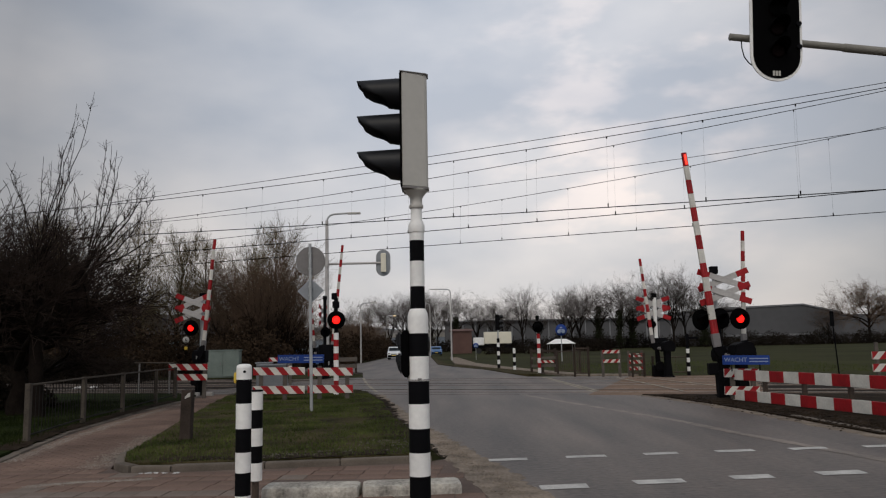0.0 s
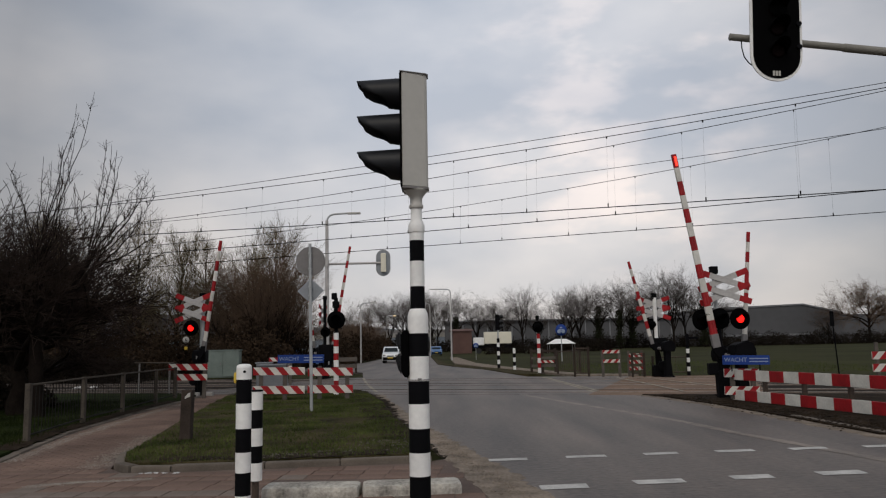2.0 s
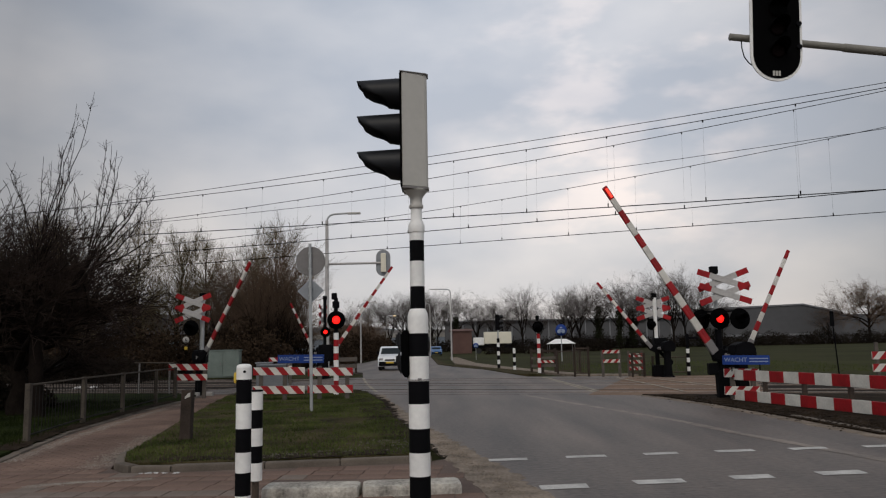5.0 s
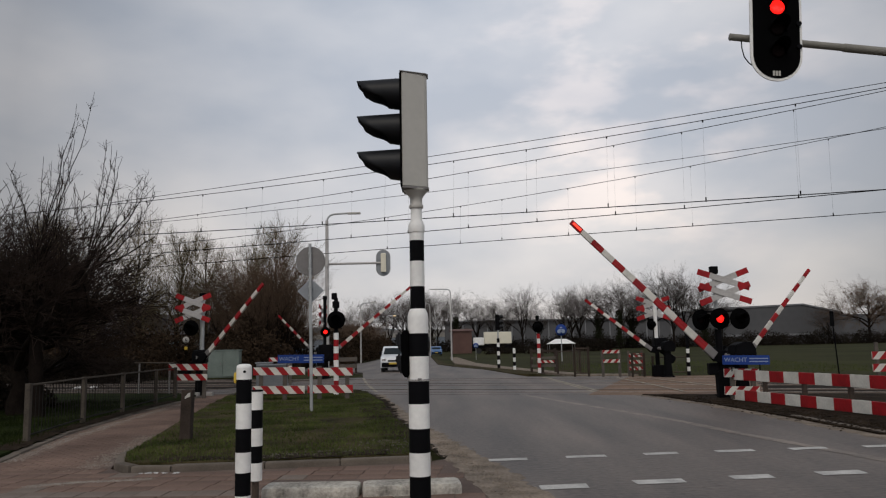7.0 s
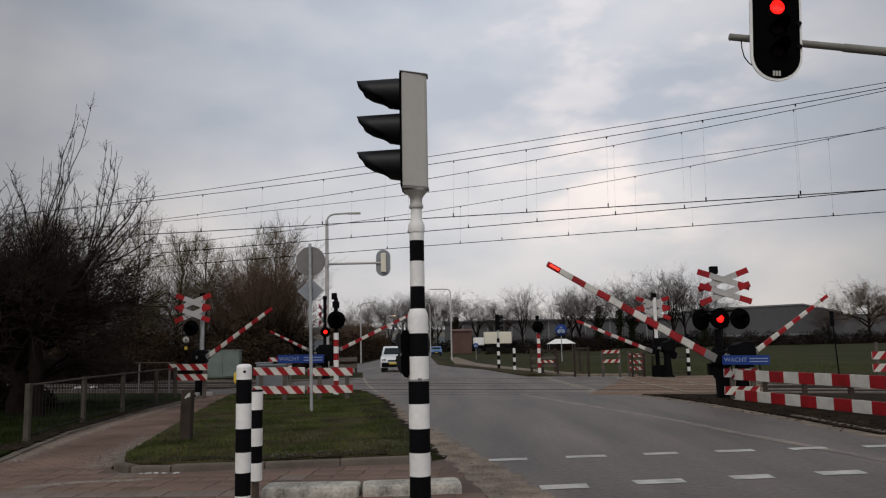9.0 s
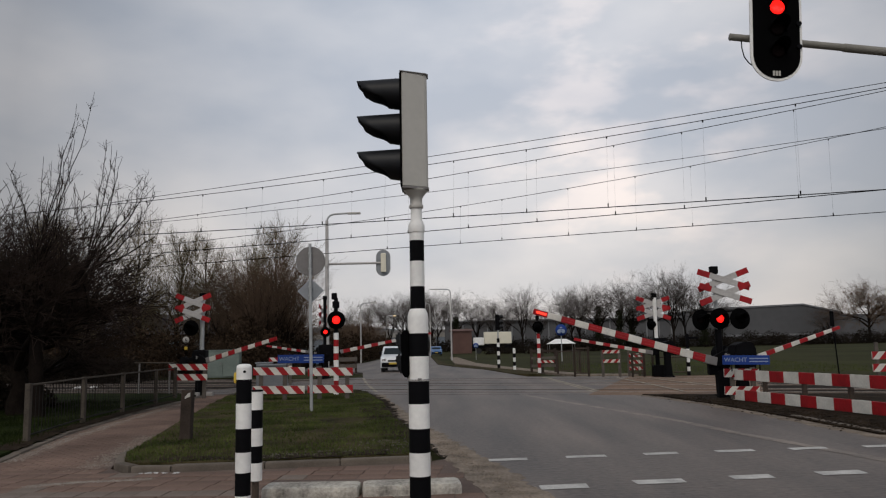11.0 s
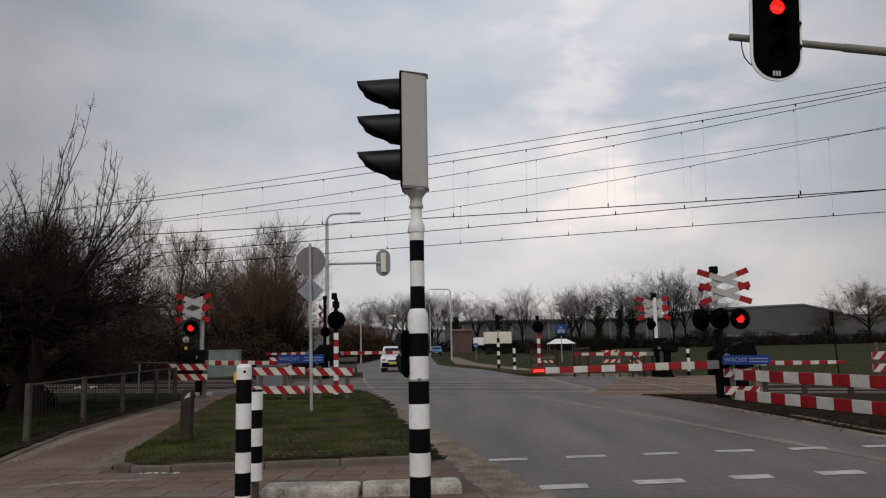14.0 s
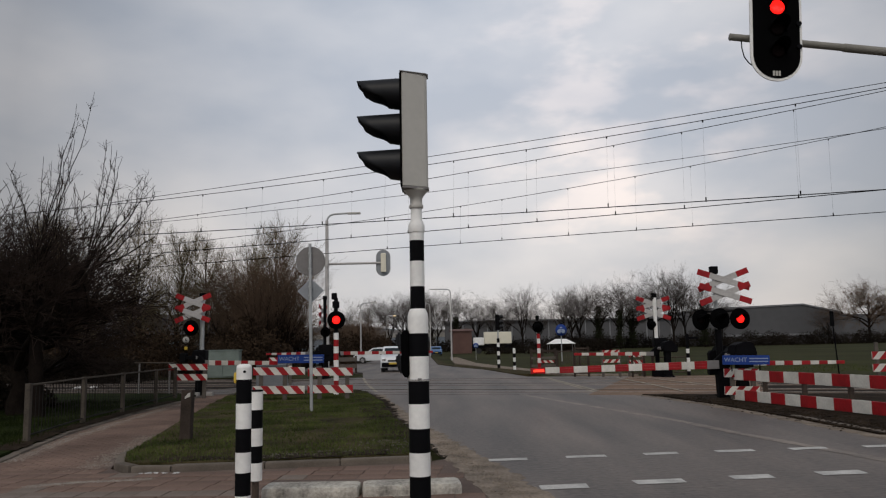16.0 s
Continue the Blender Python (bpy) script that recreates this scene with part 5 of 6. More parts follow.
bm = bmesh.new()
box(bm, (190, 285, 5.0), (150, 20, 10))
part("far_wall", bm, CLADDING, t, "further low grey wall")

# viaduct that closes the road
t = thing("viaduct", pose(-24, 275, 0), "grey concrete viaduct over the far road", "bridge")
bm = bmesh.new()
box(bm, (0, 0, 5.6), (70, 8, 1.6), 0.1)
part("deck", bm, CONCRETE, t, "concrete deck")
for x in (-24, -8, 4, 20):
    bm = bmesh.new()
    box(bm, (x, 0, 2.4), (1.6, 6, 5.0), 0.1)
    part("pier", bm, CONCRETE, t)
bm = bmesh.new()
box(bm, (0, -4.1, 6.9), (70, 0.2, 1.0))
part("parapet", bm, GREY_TRIM, t)
# low far hills, closing the distance
bm = bmesh.new()
prev = None
for i in range(81):
    a = radians(-80 + 2 * i)
    h = 26 + 16 * math.sin(i * 0.37) + 9 * math.sin(i * 0.9 + 1)
    p = (bm.verts.new((1400 * math.sin(a), 1400 * math.cos(a), -2)), bm.verts.new((1480 * math.sin(a), 1480 * math.cos(a), max(8, h))))
    if prev:
        bm.faces.new((prev[0], p[0], p[1], prev[1]))
    prev = p
tagged(part("backdrop", bm, HILL), "low hazy hills in the distance", "hills", "", "structure")

# far path through the field and worn verge at the far side
sheet("far_path", [(1.6, 60), (2.6, 53), (4.2, 45.5), (5.0, 41), (6.2, 36), (8.8, 35.4), (8.8, 36.6), (6.9, 37.2), (5.9, 42), (5.2, 46), (3.9, 54), (2.6, 66), (1.6, 100), (0.6, 100), (0.8, 66)], -0.3, 0.01, ASPHALT_OLD, "pale cycle path along the field", "path")
sheet("far_verge", [(3.4, 39.0), (4.6, 37.5), (4.8, 41.0), (3.9, 45.5), (2.4, 52.5), (0.2, 62), (-1.5, 100), (-2.0, 110), (-0.6, 62), (1.05, 53.2), (2.4, 47.7)], -0.3, 0.03, GRASS, "narrow grass verge along the far road", "verge")


# ---- overhead line ----
def limb_mesh(limbs):
    """Tapered tubes, each a chain of (place, radius)."""
    verts, faces = [], []
    for chain, k in limbs:
        base = len(verts)
        for i, (p, r) in enumerate(chain):
            d = (chain[min(i + 1, len(chain) - 1)][0] - chain[max(i - 1, 0)][0]).normalized()
            x = d.orthogonal().normalized()
            y = d.cross(x)
            for j in range(k):
                a = 2 * math.pi * j / k
                verts.append(p + x * (r * math.cos(a)) + y * (r * math.sin(a)))
        for i in range(len(chain) - 1):
            for j in range(k):
                a, b = base + i * k + j, base + i * k + (j + 1) % k
                faces.append((a, b, b + k, a + k))
    me = bpy.data.meshes.new("limbs")
    me.from_pydata([tuple(v) for v in verts], [], faces)
    me.polygons.foreach_set("use_smooth", [True] * len(faces))
    return me


def wire_curve(c, pts):
    """Height along the track by a parabola through three points."""
    (s0, z0), (s1, z1), (s2, z2) = pts

    def z(s):
        return z0 * (s - s1) * (s - s2) / ((s0 - s1) * (s0 - s2)) + z1 * (s - s0) * (s - s2) / ((s1 - s0) * (s1 - s2)) + z2 * (s - s0) * (s - s1) / ((s2 - s0) * (s2 - s1))
    return z


def wire(name, parent, c, pts, r, label="", s_from=-46.0, s_to=13.0):
    z = wire_curve(c, pts)
    n = 26
    run = [s_from + (s_to - s_from) * i / n for i in range(n + 1)]
    me = limb_mesh([([(railway(c, s, z(max(s, -32))), r) for s in run], 6)])
    me.materials.append(WIRE)
    ob = new(name, me)
    ob.parent = parent
    if label:
        ob["label"] = label
    return z


# across the track, carrier wire, contact wire (place along the track, height), droppers along the track
LINES = [(24.1, [(-20.59, 7.283), (-5.84, 7.746), (5.11, 8.502)], [(-20.28, 5.972), (-5.25, 5.705), (4.87, 5.578)], (-28.0, -25.5, -22.9, -20.4, -17.8, -15.2, -12.7, -10.3, -7.8, -5.3, -2.7, 0.2, 2.8, 6.0)),
         (28.1, [(-23.97, 7.31), (-6.83, 8.308), (5.95, 9.565)], [(-23.92, 5.829), (-5.81, 6.027), (5.68, 6.255)], (-28.6, -26.0, -23.5, -21.0, -18.5, -16.0, -13.5, -11.0, -8.5, -5.8, -2.9, -0.5, 3.2, 6.4)),
         (32.1, [(-23.55, 6.938), (-5.37, 7.999), (6.69, 9.318)], [(-22.87, 5.811), (-5.45, 6.0), (6.57, 6.098)], (-27.5, -24.2, -20.8, -17.2, -13.6, -10.1, -8.2, -5.3, -2.5, -0.3, 4.8, 7.6))]
for c, mess, cont, droppers in LINES:
    t = thing("overhead_line", Matrix(), "overhead railway wires with thin droppers over one track", "overhead line", "overhead lines")
    zm = wire("carrier_wire", t, c, mess, 0.0115, "stranded carrier wire")
    zc = wire("contact_wire", t, c, cont, 0.0145, "grooved contact wire")
    for s in droppers:
        hz = s
        post("dropper", t, railway(c, s, zc(hz)), railway(c, s + 0.05, zm(hz)), 0.0019, WIRE, "", 5)
        post("clip", t, railway(c, s, zc(hz) - 0.02), railway(c, s, zc(hz) + 0.12), 0.02, WIRE, "", 6)
        post("clip", t, railway(c, s + 0.05, zm(hz) - 0.06), railway(c, s + 0.05, zm(hz) + 0.015), 0.022, WIRE, "", 6)
    # portal posts far outside the view that carry the wires
    for s in (-46.0, 13.0):
        zz = max(zm(max(s, -32)), zc(max(s, -32))) + 0.4
        post("mast", t, railway(c + 1.7, s, -0.05), railway(c + 1.7, s, zz), 0.12, GALV, "grey line mast", 10)
        post("bracket", t, railway(c + 1.7, s, zm(max(s, -32))), railway(c, s, zm(max(s, -32))), 0.04, GALV, "", 8)
t = thing("feeder_wires", Matrix(), "two plain feeder wires above the tracks", "overhead line")
wire("feeder_wire", t, 26.1, [(-22.3, 7.903), (-4.29, 8.672), (5.55, 9.247)], 0.0108)
wire("feeder_wire", t, 34.1, [(-29.09, 8.464), (-8.31, 8.953), (7.1, 9.751)], 0.0112)
for s in (-46.0, 13.0):
    for c, zz in ((26.9, 9.9 if s > 0 else 8.2), (34.8, 10.4 if s > 0 else 8.8)):
        post("mast", t, railway(c, s, -0.05), railway(c, s, zz), 0.12, GALV, "grey line mast", 10)
        post("bracket", t, railway(c, s, zz - 0.2), railway(c - 0.8, s, zz - 0.3), 0.04, GALV, "", 8)


# ---- bare trees ----
def grow(rng, p, d, length, r, level, out, lift, spread, kids, least, bend=0.16):
    n = 5 if level > 1 else 4
    chain = [(p.copy(), r)]
    step = length / n
    tips = []
    for i in range(n):
        d = (d + Vector((rng.gauss(0, bend), rng.gauss(0, bend), rng.gauss(0, bend) + lift))).normalized()
        p = p + d * step
        rr = max(least, r * (1 - 0.72 * (i + 1) / n))
        chain.append((p.copy(), rr))
        tips.append((p.copy(), d.copy(), rr, (i + 1) / n))
    out[level].append((chain, 7 if level >= 4 else 5 if level == 3 else 3))
    if level == 0:
        return
    for _ in range(kids[level]):
        q, dd, rr, f = rng.choice(tips[1:] if level > 2 else tips)
        side = Vector((rng.gauss(0, 1), rng.gauss(0, 1), rng.gauss(0, 0.6)))
        side = (side - dd * side.dot(dd)).normalized()
        nd = (dd + side * rng.uniform(spread * 0.5, spread)).normalized()
        grow(rng, q, nd, length * rng.uniform(0.42, 0.72), max(least, rr * rng.uniform(0.5, 0.75)), level - 1, out, lift, spread, kids, least, bend)


def tree_meshes(seed, height, trunk_r, trunk_h, limbs, kids, lift, spread, least, reach=0.5, level=3, up=1.1):
    """The meshes of one bare tree: trunk, boughs and twigs."""
    rng = random.Random(seed)
    out = defaultdict(list)
    p = Vector((0, 0, -0.1))
    chain = [(p, trunk_r * 1.35)]
    for i in range(1, 6):
        p = Vector((rng.gauss(0, 0.03) * trunk_h, rng.gauss(0, 0.03) * trunk_h, trunk_h * i / 5))
        chain.append((p, trunk_r * (1 - 0.07 * i)))
    trunk = [(chain, 9)]
    for k in range(limbs):
        a = 2 * math.pi * (k + rng.random() * 0.7) / limbs
        z0 = rng.choice(chain[3:])[0]
        d = Vector((math.cos(a) * reach, math.sin(a) * reach, up * rng.uniform(0.6, 1.2))).normalized()
        grow(rng, z0, d, (height - trunk_h) * rng.uniform(0.6, 0.95), trunk_r * 0.55, level, out, lift, spread, kids, least)
    tall = max(q.z for lv in out for ch, _ in out[lv] for q, _ in ch)
    k = (height - trunk_h) / (tall - trunk_h)          # brought to the height asked for
    for lv in out:
        out[lv] = [([(Vector((q.x * (0.5 + 0.5 * k), q.y * (0.5 + 0.5 * k), trunk_h + (q.z - trunk_h) * k if q.z > trunk_h else q.z)), r) for q, r in ch], n) for ch, n in out[lv]]
    boughs = [c for lv in out if lv >= 2 for c in out[lv]]
    twigs = [c for lv in out if lv < 2 for c in out[lv]]
    return limb_mesh(trunk), limb_mesh(boughs), limb_mesh(twigs)


def leader_meshes(seed, height, trunk_r, clear, width, limbs, kids, least, lean=0.02, rise=0.5, spread=0.75, lift=0.09):
    """A bare tree with a straight stem through its crown: trunk, limbs and fine crown."""
    rng = random.Random(seed)
    out = defaultdict(list)
    n = 10
    stem = []
    x = y = 0.0
    for i in range(n + 1):
        f = i / n
        stem.append((Vector((x, y, -0.1 + height * 0.9 * f)), trunk_r * (1.25 - 0.25 * min(1, f * 8)) * (1 - 0.85 * f) + least))
        x, y = x + rng.gauss(lean, 0.012) * height * 0.5, y + rng.gauss(0, 0.012) * height * 0.5
    for k in range(limbs):
        f = clear + (0.98 - clear) * ((k + rng.random()) / limbs)
        i = min(n - 1, int(f * n))
        p = stem[i][0].lerp(stem[i + 1][0], f * n - i)
        a = k * 2.4 + rng.uniform(-0.5, 0.5)
        g = (f - clear) / (1 - clear)
        ln = width * (0.55 + 0.75 * g - 0.95 * g * g) * rng.uniform(0.75, 1.2)
        d = Vector((math.cos(a), math.sin(a), rise + 0.9 * g + rng.uniform(-0.15, 0.3))).normalized()
        grow(rng, p, d, ln, max(least * 2, stem[i][1] * 0.45), 2, out, lift, spread, kids, least, 0.12)
    return limb_mesh([(stem, 8)]), limb_mesh([c for lv in out if lv >= 2 for c in out[lv]]), limb_mesh([c for lv in out if lv < 2 for c in out[lv]])


def leaf_mesh(name, rng, places, size):
    """Small leaf-like quads at the places given."""
    verts, faces = [], []
    for p in places:
        a, b = Vector((rng.gauss(0, 1), rng.gauss(0, 1), rng.gauss(0, 1))).normalized(), Vector((rng.gauss(0, 1), rng.gauss(0, 1), rng.gauss(0, 1)))
        b = (b - a * b.dot(a)).normalized()
        s = size * rng.uniform(0.6, 1.4)
        k = len(verts)
        verts += [tuple(p - a * s), tuple(p + b * s * 0.5), tuple(p + a * s), tuple(p - b * s * 0.5)]
        faces.append((k, k + 1, k + 2, k + 3))
    me = bpy.data.meshes.new(name)
    me.from_pydata(verts, [], faces)
    return me


def make_tree(meshes, bark, twig, m, label, ivy=None, group="bare trees"):
    t = thing("bare_tree", m, label, "tree", group)
    for name, me, mm in (("trunk", meshes[0], bark), ("branchwork", meshes[1], bark), ("crown", meshes[2], twig)):
        if not me.materials:
            me.materials.append(mm)
        ob = new(name, me)
        ob.parent = t
    if ivy:
        if not ivy.materials:
            ivy.materials.append(IVY)
        new("ivy", ivy).parent = t
    return t


def spot(x, y, turn=0.0, s=1.0, z=0.0, sz=None):
    return Matrix.Translation((x, y, z)) @ Matrix.Rotation(radians(turn), 4, "Z") @ Matrix.Diagonal((s, s, sz or s, 1))


# the big spreading tree beside the railing
near_tree = tree_meshes(11, 5.6, 0.24, 1.9, 9, {3: 8, 2: 8, 1: 6}, 0.05, 0.8, 0.006, 0.95, 3, 0.8)
make_tree(near_tree, BARK, TWIG, spot(-10.1, 18.4, 20, 0.9, 0.0, 0.95), "dark bare tree with spreading boughs behind the railing", None, "near trees")
# a second stem with long shoots that reach up past the crown
rng = random.Random(61)
stem, shoots, twigs = [], [], []
fork = Vector((0, 0, 2.3))
stem.append(([(Vector((0.1, 0, -0.1)), 0.17), (Vector((0.0, 0.0, 1.2)), 0.15), (fork, 0.14)], 9))
# each fan of whips: where it springs (x, z), how many, and where its tips spread (x from, x to, z from, z to)
for fx, fz, count, x0, x1, z0, z1 in ((-0.2, 3.5, 3, 0.45, 1.0, 6.9, 7.95), (-0.25, 3.3, 6, -0.95, 0.5, 5.6, 6.7), (-0.1, 3.3, 4, 0.1, 0.9, 4.8, 5.9), (0.95, 3.6, 9, 1.1, 2.75, 5.0, 6.7), (1.0, 3.4, 5, 1.7, 2.9, 4.3, 5.2)):
    crook = Vector((fx, rng.uniform(-0.4, 0.4), fz))
    mid_p = (fork + crook) / 2 + Vector((0.05, 0, -0.12))
    shoots.append(([(fork, 0.10), (mid_p, 0.085), (crook, 0.06)], 7))
    for k in range(count):
        f = (k + rng.random() * 0.6) / count
        top = Vector((x0 + (x1 - x0) * f, crook.y + rng.uniform(-0.7, 0.7), z1 - (z1 - z0) * (f if fx > 0.5 else 1 - f)))
        chain, n, sway = [], 9, rng.uniform(-0.05, 0.3)
        for q in range(n + 1):
            f = q / n
            p = crook.lerp(top, f) + Vector((sway * math.sin(f * 3.0) * (0.3 + abs(top.x - crook.x)), rng.gauss(0, 0.02), rng.gauss(0, 0.02)))
            chain.append((p + Vector((rng.gauss(0, 0.025), 0, 0)), 0.016 * (1 - f) ** 1.2 + 0.004))
        shoots.append((chain, 5))
        for _ in range(13):
            q = rng.randrange(1, n)
            p0 = chain[q][0]
            d = Vector((rng.gauss(0, 0.5), rng.gauss(0, 0.5), rng.uniform(0.6, 1.3))).normalized()
            ln = rng.uniform(0.1, 0.6) * (1 - 0.5 * q / n)
            tw = [(p0 + d * ln * s + Vector((rng.gauss(0, 0.015), 0, s * s * 0.1)), 0.0045 * (1 - s) + 0.003) for s in (0, 0.35, 0.7, 1)]
            twigs.append((tw, 3))
            for s in (1, 2):
                e = tw[s][0] + Vector((rng.gauss(0, 0.1), rng.gauss(0, 0.1), rng.uniform(0.03, 0.12)))
                twigs.append(([(tw[s][0], 0.004), (e, 0.003)], 3))
near_tree2 = (limb_mesh(stem), limb_mesh(shoots), limb_mesh(twigs))
make_tree(near_tree2, BARK, TWIG, spot(-9.3, 17.6, 0), "bare tree with long upright whips beside the railing", None, "near trees")
near_tree3 = tree_meshes(31, 5.2, 0.15, 1.6, 9, {3: 8, 2: 7, 1: 6}, 0.03, 0.85, 0.007, 0.9, 3, 0.7)
make_tree(near_tree3, BARK, TWIG, spot(-12.4, 20.5, 200, 1.05), "dense dark bare tree beside the railing", None, "near trees")
make_tree(near_tree3, BARK, TWIG, spot(-11.3, 18.2, 250, 0.95, 0.0, 1.08), "dense dark bare tree with low boughs", None, "near trees")
make_tree(near_tree3, BARK, TWIG, spot(-11.6, 19.6, 130, 0.98), "dense dark bare tree among others behind the railing", None, "near trees")
make_tree(near_tree3, BARK, TWIG, spot(-11.3, 21.2, 60, 0.72), "dense dark bare tree behind the railing", None, "near trees")

# trees beyond the tracks on the footway side
mid = [leader_meshes(41, 9.6, 0.14, 0.22, 3.4, 26, {2: 12, 1: 9}, 0.0055), leader_meshes(42, 9.2, 0.13, 0.16, 3.6, 28, {2: 12, 1: 9}, 0.0055),
       tree_meshes(43, 9.9, 0.10, 0.8, 12, {3: 8, 2: 7, 1: 7}, 0.12, 0.62, 0.0055, 0.5)]
MID = [(-15.3, 54, 2, 0.92, 15), (-12.4, 53, 2, 1.04, 170), (-11.7, 55.5, 2, 0.98, 40), (-14.6, 57, 1, 0.9, 75), (-21.5, 52, 0, 1.0, 0), (-19.0, 54, 1, 0.98, 70), (-16.8, 55, 0, 0.92, 140), (-24.5, 50, 1, 1.0, 210), (-26.5, 56, 2, 1.05, 20), (-13.9, 55, 2, 0.98, 90), (-12.6, 56.5, 2, 1.12, 200),
       (-13.4, 60, 1, 1.1, 300), (-29.5, 54, 0, 1.1, 100), (-22.7, 60, 2, 1.0, 250), (-14.9, 62, 2, 0.9, 33)]
for x, y, k, s, turn in MID:
    make_tree(mid[k], BARK, TWIG_RED if k == 2 else TWIG_MOSS, spot(x, y, turn, s * (0.74 if k == 2 else 1.0), 0.0, s * 1.02), "tall bare tree with fine twigs beyond the tracks")
for x, y, s, turn in [(-11.0, 82, 0.6, 0), (-11.5, 90, 0.65, 60), (-11.4, 100, 0.65, 120), (-12.0, 112, 0.7, 200), (-12.8, 126, 0.8, 20), (-13.2, 70, 0.66, 20), (-16, 74, 0.75, 220)]:
    make_tree(mid[2], BARK, TWIG_RED, spot(x, y, turn, s), "reddish bare tree beside the far road")

# far rows of trees along the field
far = [tree_meshes(51, 19, 0.30, 5.6, 9, {3: 7, 2: 6, 1: 6}, 0.06, 0.7, 0.010, 0.55, 3, 1.1), tree_meshes(52, 18.5, 0.28, 5.2, 9, {3: 7, 2: 6, 1: 6}, 0.05, 0.75, 0.010, 0.62, 3, 1.0),
       tree_meshes(53, 19.5, 0.26, 7.0, 8, {3: 7, 2: 6, 1: 6}, 0.08, 0.62, 0.010, 0.45, 3, 1.2)]
far.append(tree_meshes(57, 18.5, 0.42, 6.5, 12, {3: 9, 2: 8, 1: 8}, 0.0, 1.0, 0.014, 0.8, 3, 0.8))      # a broad lone tree
rng = random.Random(5)
ivy = leaf_mesh("ivy", rng, [Vector((rng.gauss(0, 0.55), rng.gauss(0, 0.55), rng.uniform(0.5, 10.5))) for _ in range(2200)], 0.22)
FAR = [(-6.5, 215, 0, 1.0), (-2.0, 210, 1, 0.9), (3.0, 200, 2, 0.85), (8.5, 205, 0, 0.82), (13.5, 208, 1, 0.78), (20.5, 205, 0, 0.95), (31.0, 200, 1, 0.9), (37.0, 212, 0, 1.0), (41.5, 208, 1, 1.08),
       (46.5, 205, 2, 0.95), (51.0, 210, 0, 1.0), (56.5, 208, 1, 1.18), (61.0, 206, 0, 1.2), (65.5, 210, 2, 1.08), (70.0, 208, 1, 1.12), (52.5, 216, 1, 0.9), (127.5, 232, 3, 1.14), (118.0, 238, 1, 0.7),
       (-12, 230, 1, 1.0), (-17, 240, 0, 0.95), (-22, 235, 2, 0.9), (-28, 225, 1, 0.9), (-9.5, 190, 2, 0.8), (86.0, 240, 0, 0.8), (26.0, 214, 1, 0.8), (-3.8, 232, 0, 1.0), (16.8, 214, 0, 0.8), (34.0, 206, 2, 0.9)]
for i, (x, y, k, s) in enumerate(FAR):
    make_tree(far[k], BARK, TWIG_RED if k == 3 else TWIG_HAZED, spot(x, y, 47 * i, s * 0.92, 0.0, s * 1.0), "tall bare tree in the row along the field" if i not in (10, 8, 14) else "ivy-clad bare tree in the row along the field", ivy if i in (8, 9, 10, 14, 2) else None, "trees along the field")


# ---- hedges and shrubs ----
def shrub(name, seed, outline, count, size, material, label, category, kind="stuff"):
    """A thicket of short twigs and leaves over a strip of ground; outline gives ellipsoids (x, y, rx, ry, height)."""
    rng = random.Random(seed)
    total = sum(rx * ry * h for _, _, rx, ry, h in outline)
    places = []
    for x, y, rx, ry, h in outline:
        for _ in range(int(count * rx * ry * h / total)):
            while True:
                a, b, c = rng.uniform(-1, 1), rng.uniform(-1, 1), rng.uniform(0, 1)
                if a * a + b * b + c * c < 1:
                    break
            places.append(Vector((x + a * rx, y + b * ry, c * h * rng.uniform(0.75, 1.1))))
    me = leaf_mesh(name, rng, places, size)
    me.materials.append(material)
    return tagged(new(name, me), label, category, "", kind)


rng = random.Random(9)
shrub("far_hedge", 1, [(-14 + 5.2 * i, 215 + rng.uniform(-3, 3), 4.5, 2.5, rng.uniform(3.2, 5.2)) for i in range(38)], 80000, 0.2, HEDGE, "dark winter hedge along the field edge", "hedge")
shrub("trackside_thicket", 2, [(-30 + 1.7 * i + rng.uniform(-0.5, 0.5), 46 + rng.uniform(-2, 4), 2.4, 2.0, rng.uniform(2.0, 3.6)) for i in range(12)], 34000, 0.10, BUSH, "dark tangled winter shrubs beyond the tracks", "shrubs")
shrub("trackside_thicket", 3, [(-46 + 3.0 * i, 52 + rng.uniform(-2, 4), 3.0, 2.0, rng.uniform(2.5, 4.6)) for i in range(12)], 22000, 0.12, BUSH, "dark tangled shrubs beyond the railing", "shrubs")
shrub("trackside_thicket", 11, [(-13.4, 57.0, 2.2, 1.6, 4.7), (-16.2, 58.0, 2.4, 1.6, 4.3), (-11.4, 59.0, 1.6, 1.4, 3.6)], 11000, 0.12, BUSH, "dark tangled shrubs beyond the tracks beside the road", "shrubs")
shrub("roadside_thicket", 4, [(-9.6 - 0.03 * i, 68 + 6 * i, 1.3, 4.0, rng.uniform(2.5, 4.2)) for i in range(12)], 16000, 0.14, BUSH, "brown winter shrubs beside the far road", "shrubs")
# dark brambles added to stand in for shade and dim the rails behind
shrub("railing_thicket", 8, [(-11.2 - 0.9 * i, 20.2 + 0.7 * i, 1.2, 0.8, rng.uniform(0.7, 1.2)) for i in range(7)]  + [(-16.0 - 1.4 * i, 38.5 + 0.5 * i, 1.5, 0.8, rng.uniform(1.2, 2.0)) for i in range(10)] + [(-12.3 - 0.75 * i, 23.3 + 0.1 * i, 0.7, 0.35, rng.uniform(0.3, 0.55)) for i in range(6)], 52000, 0.06, HEDGE, "low dark brambles added for the shade behind the railing", "shrubs")
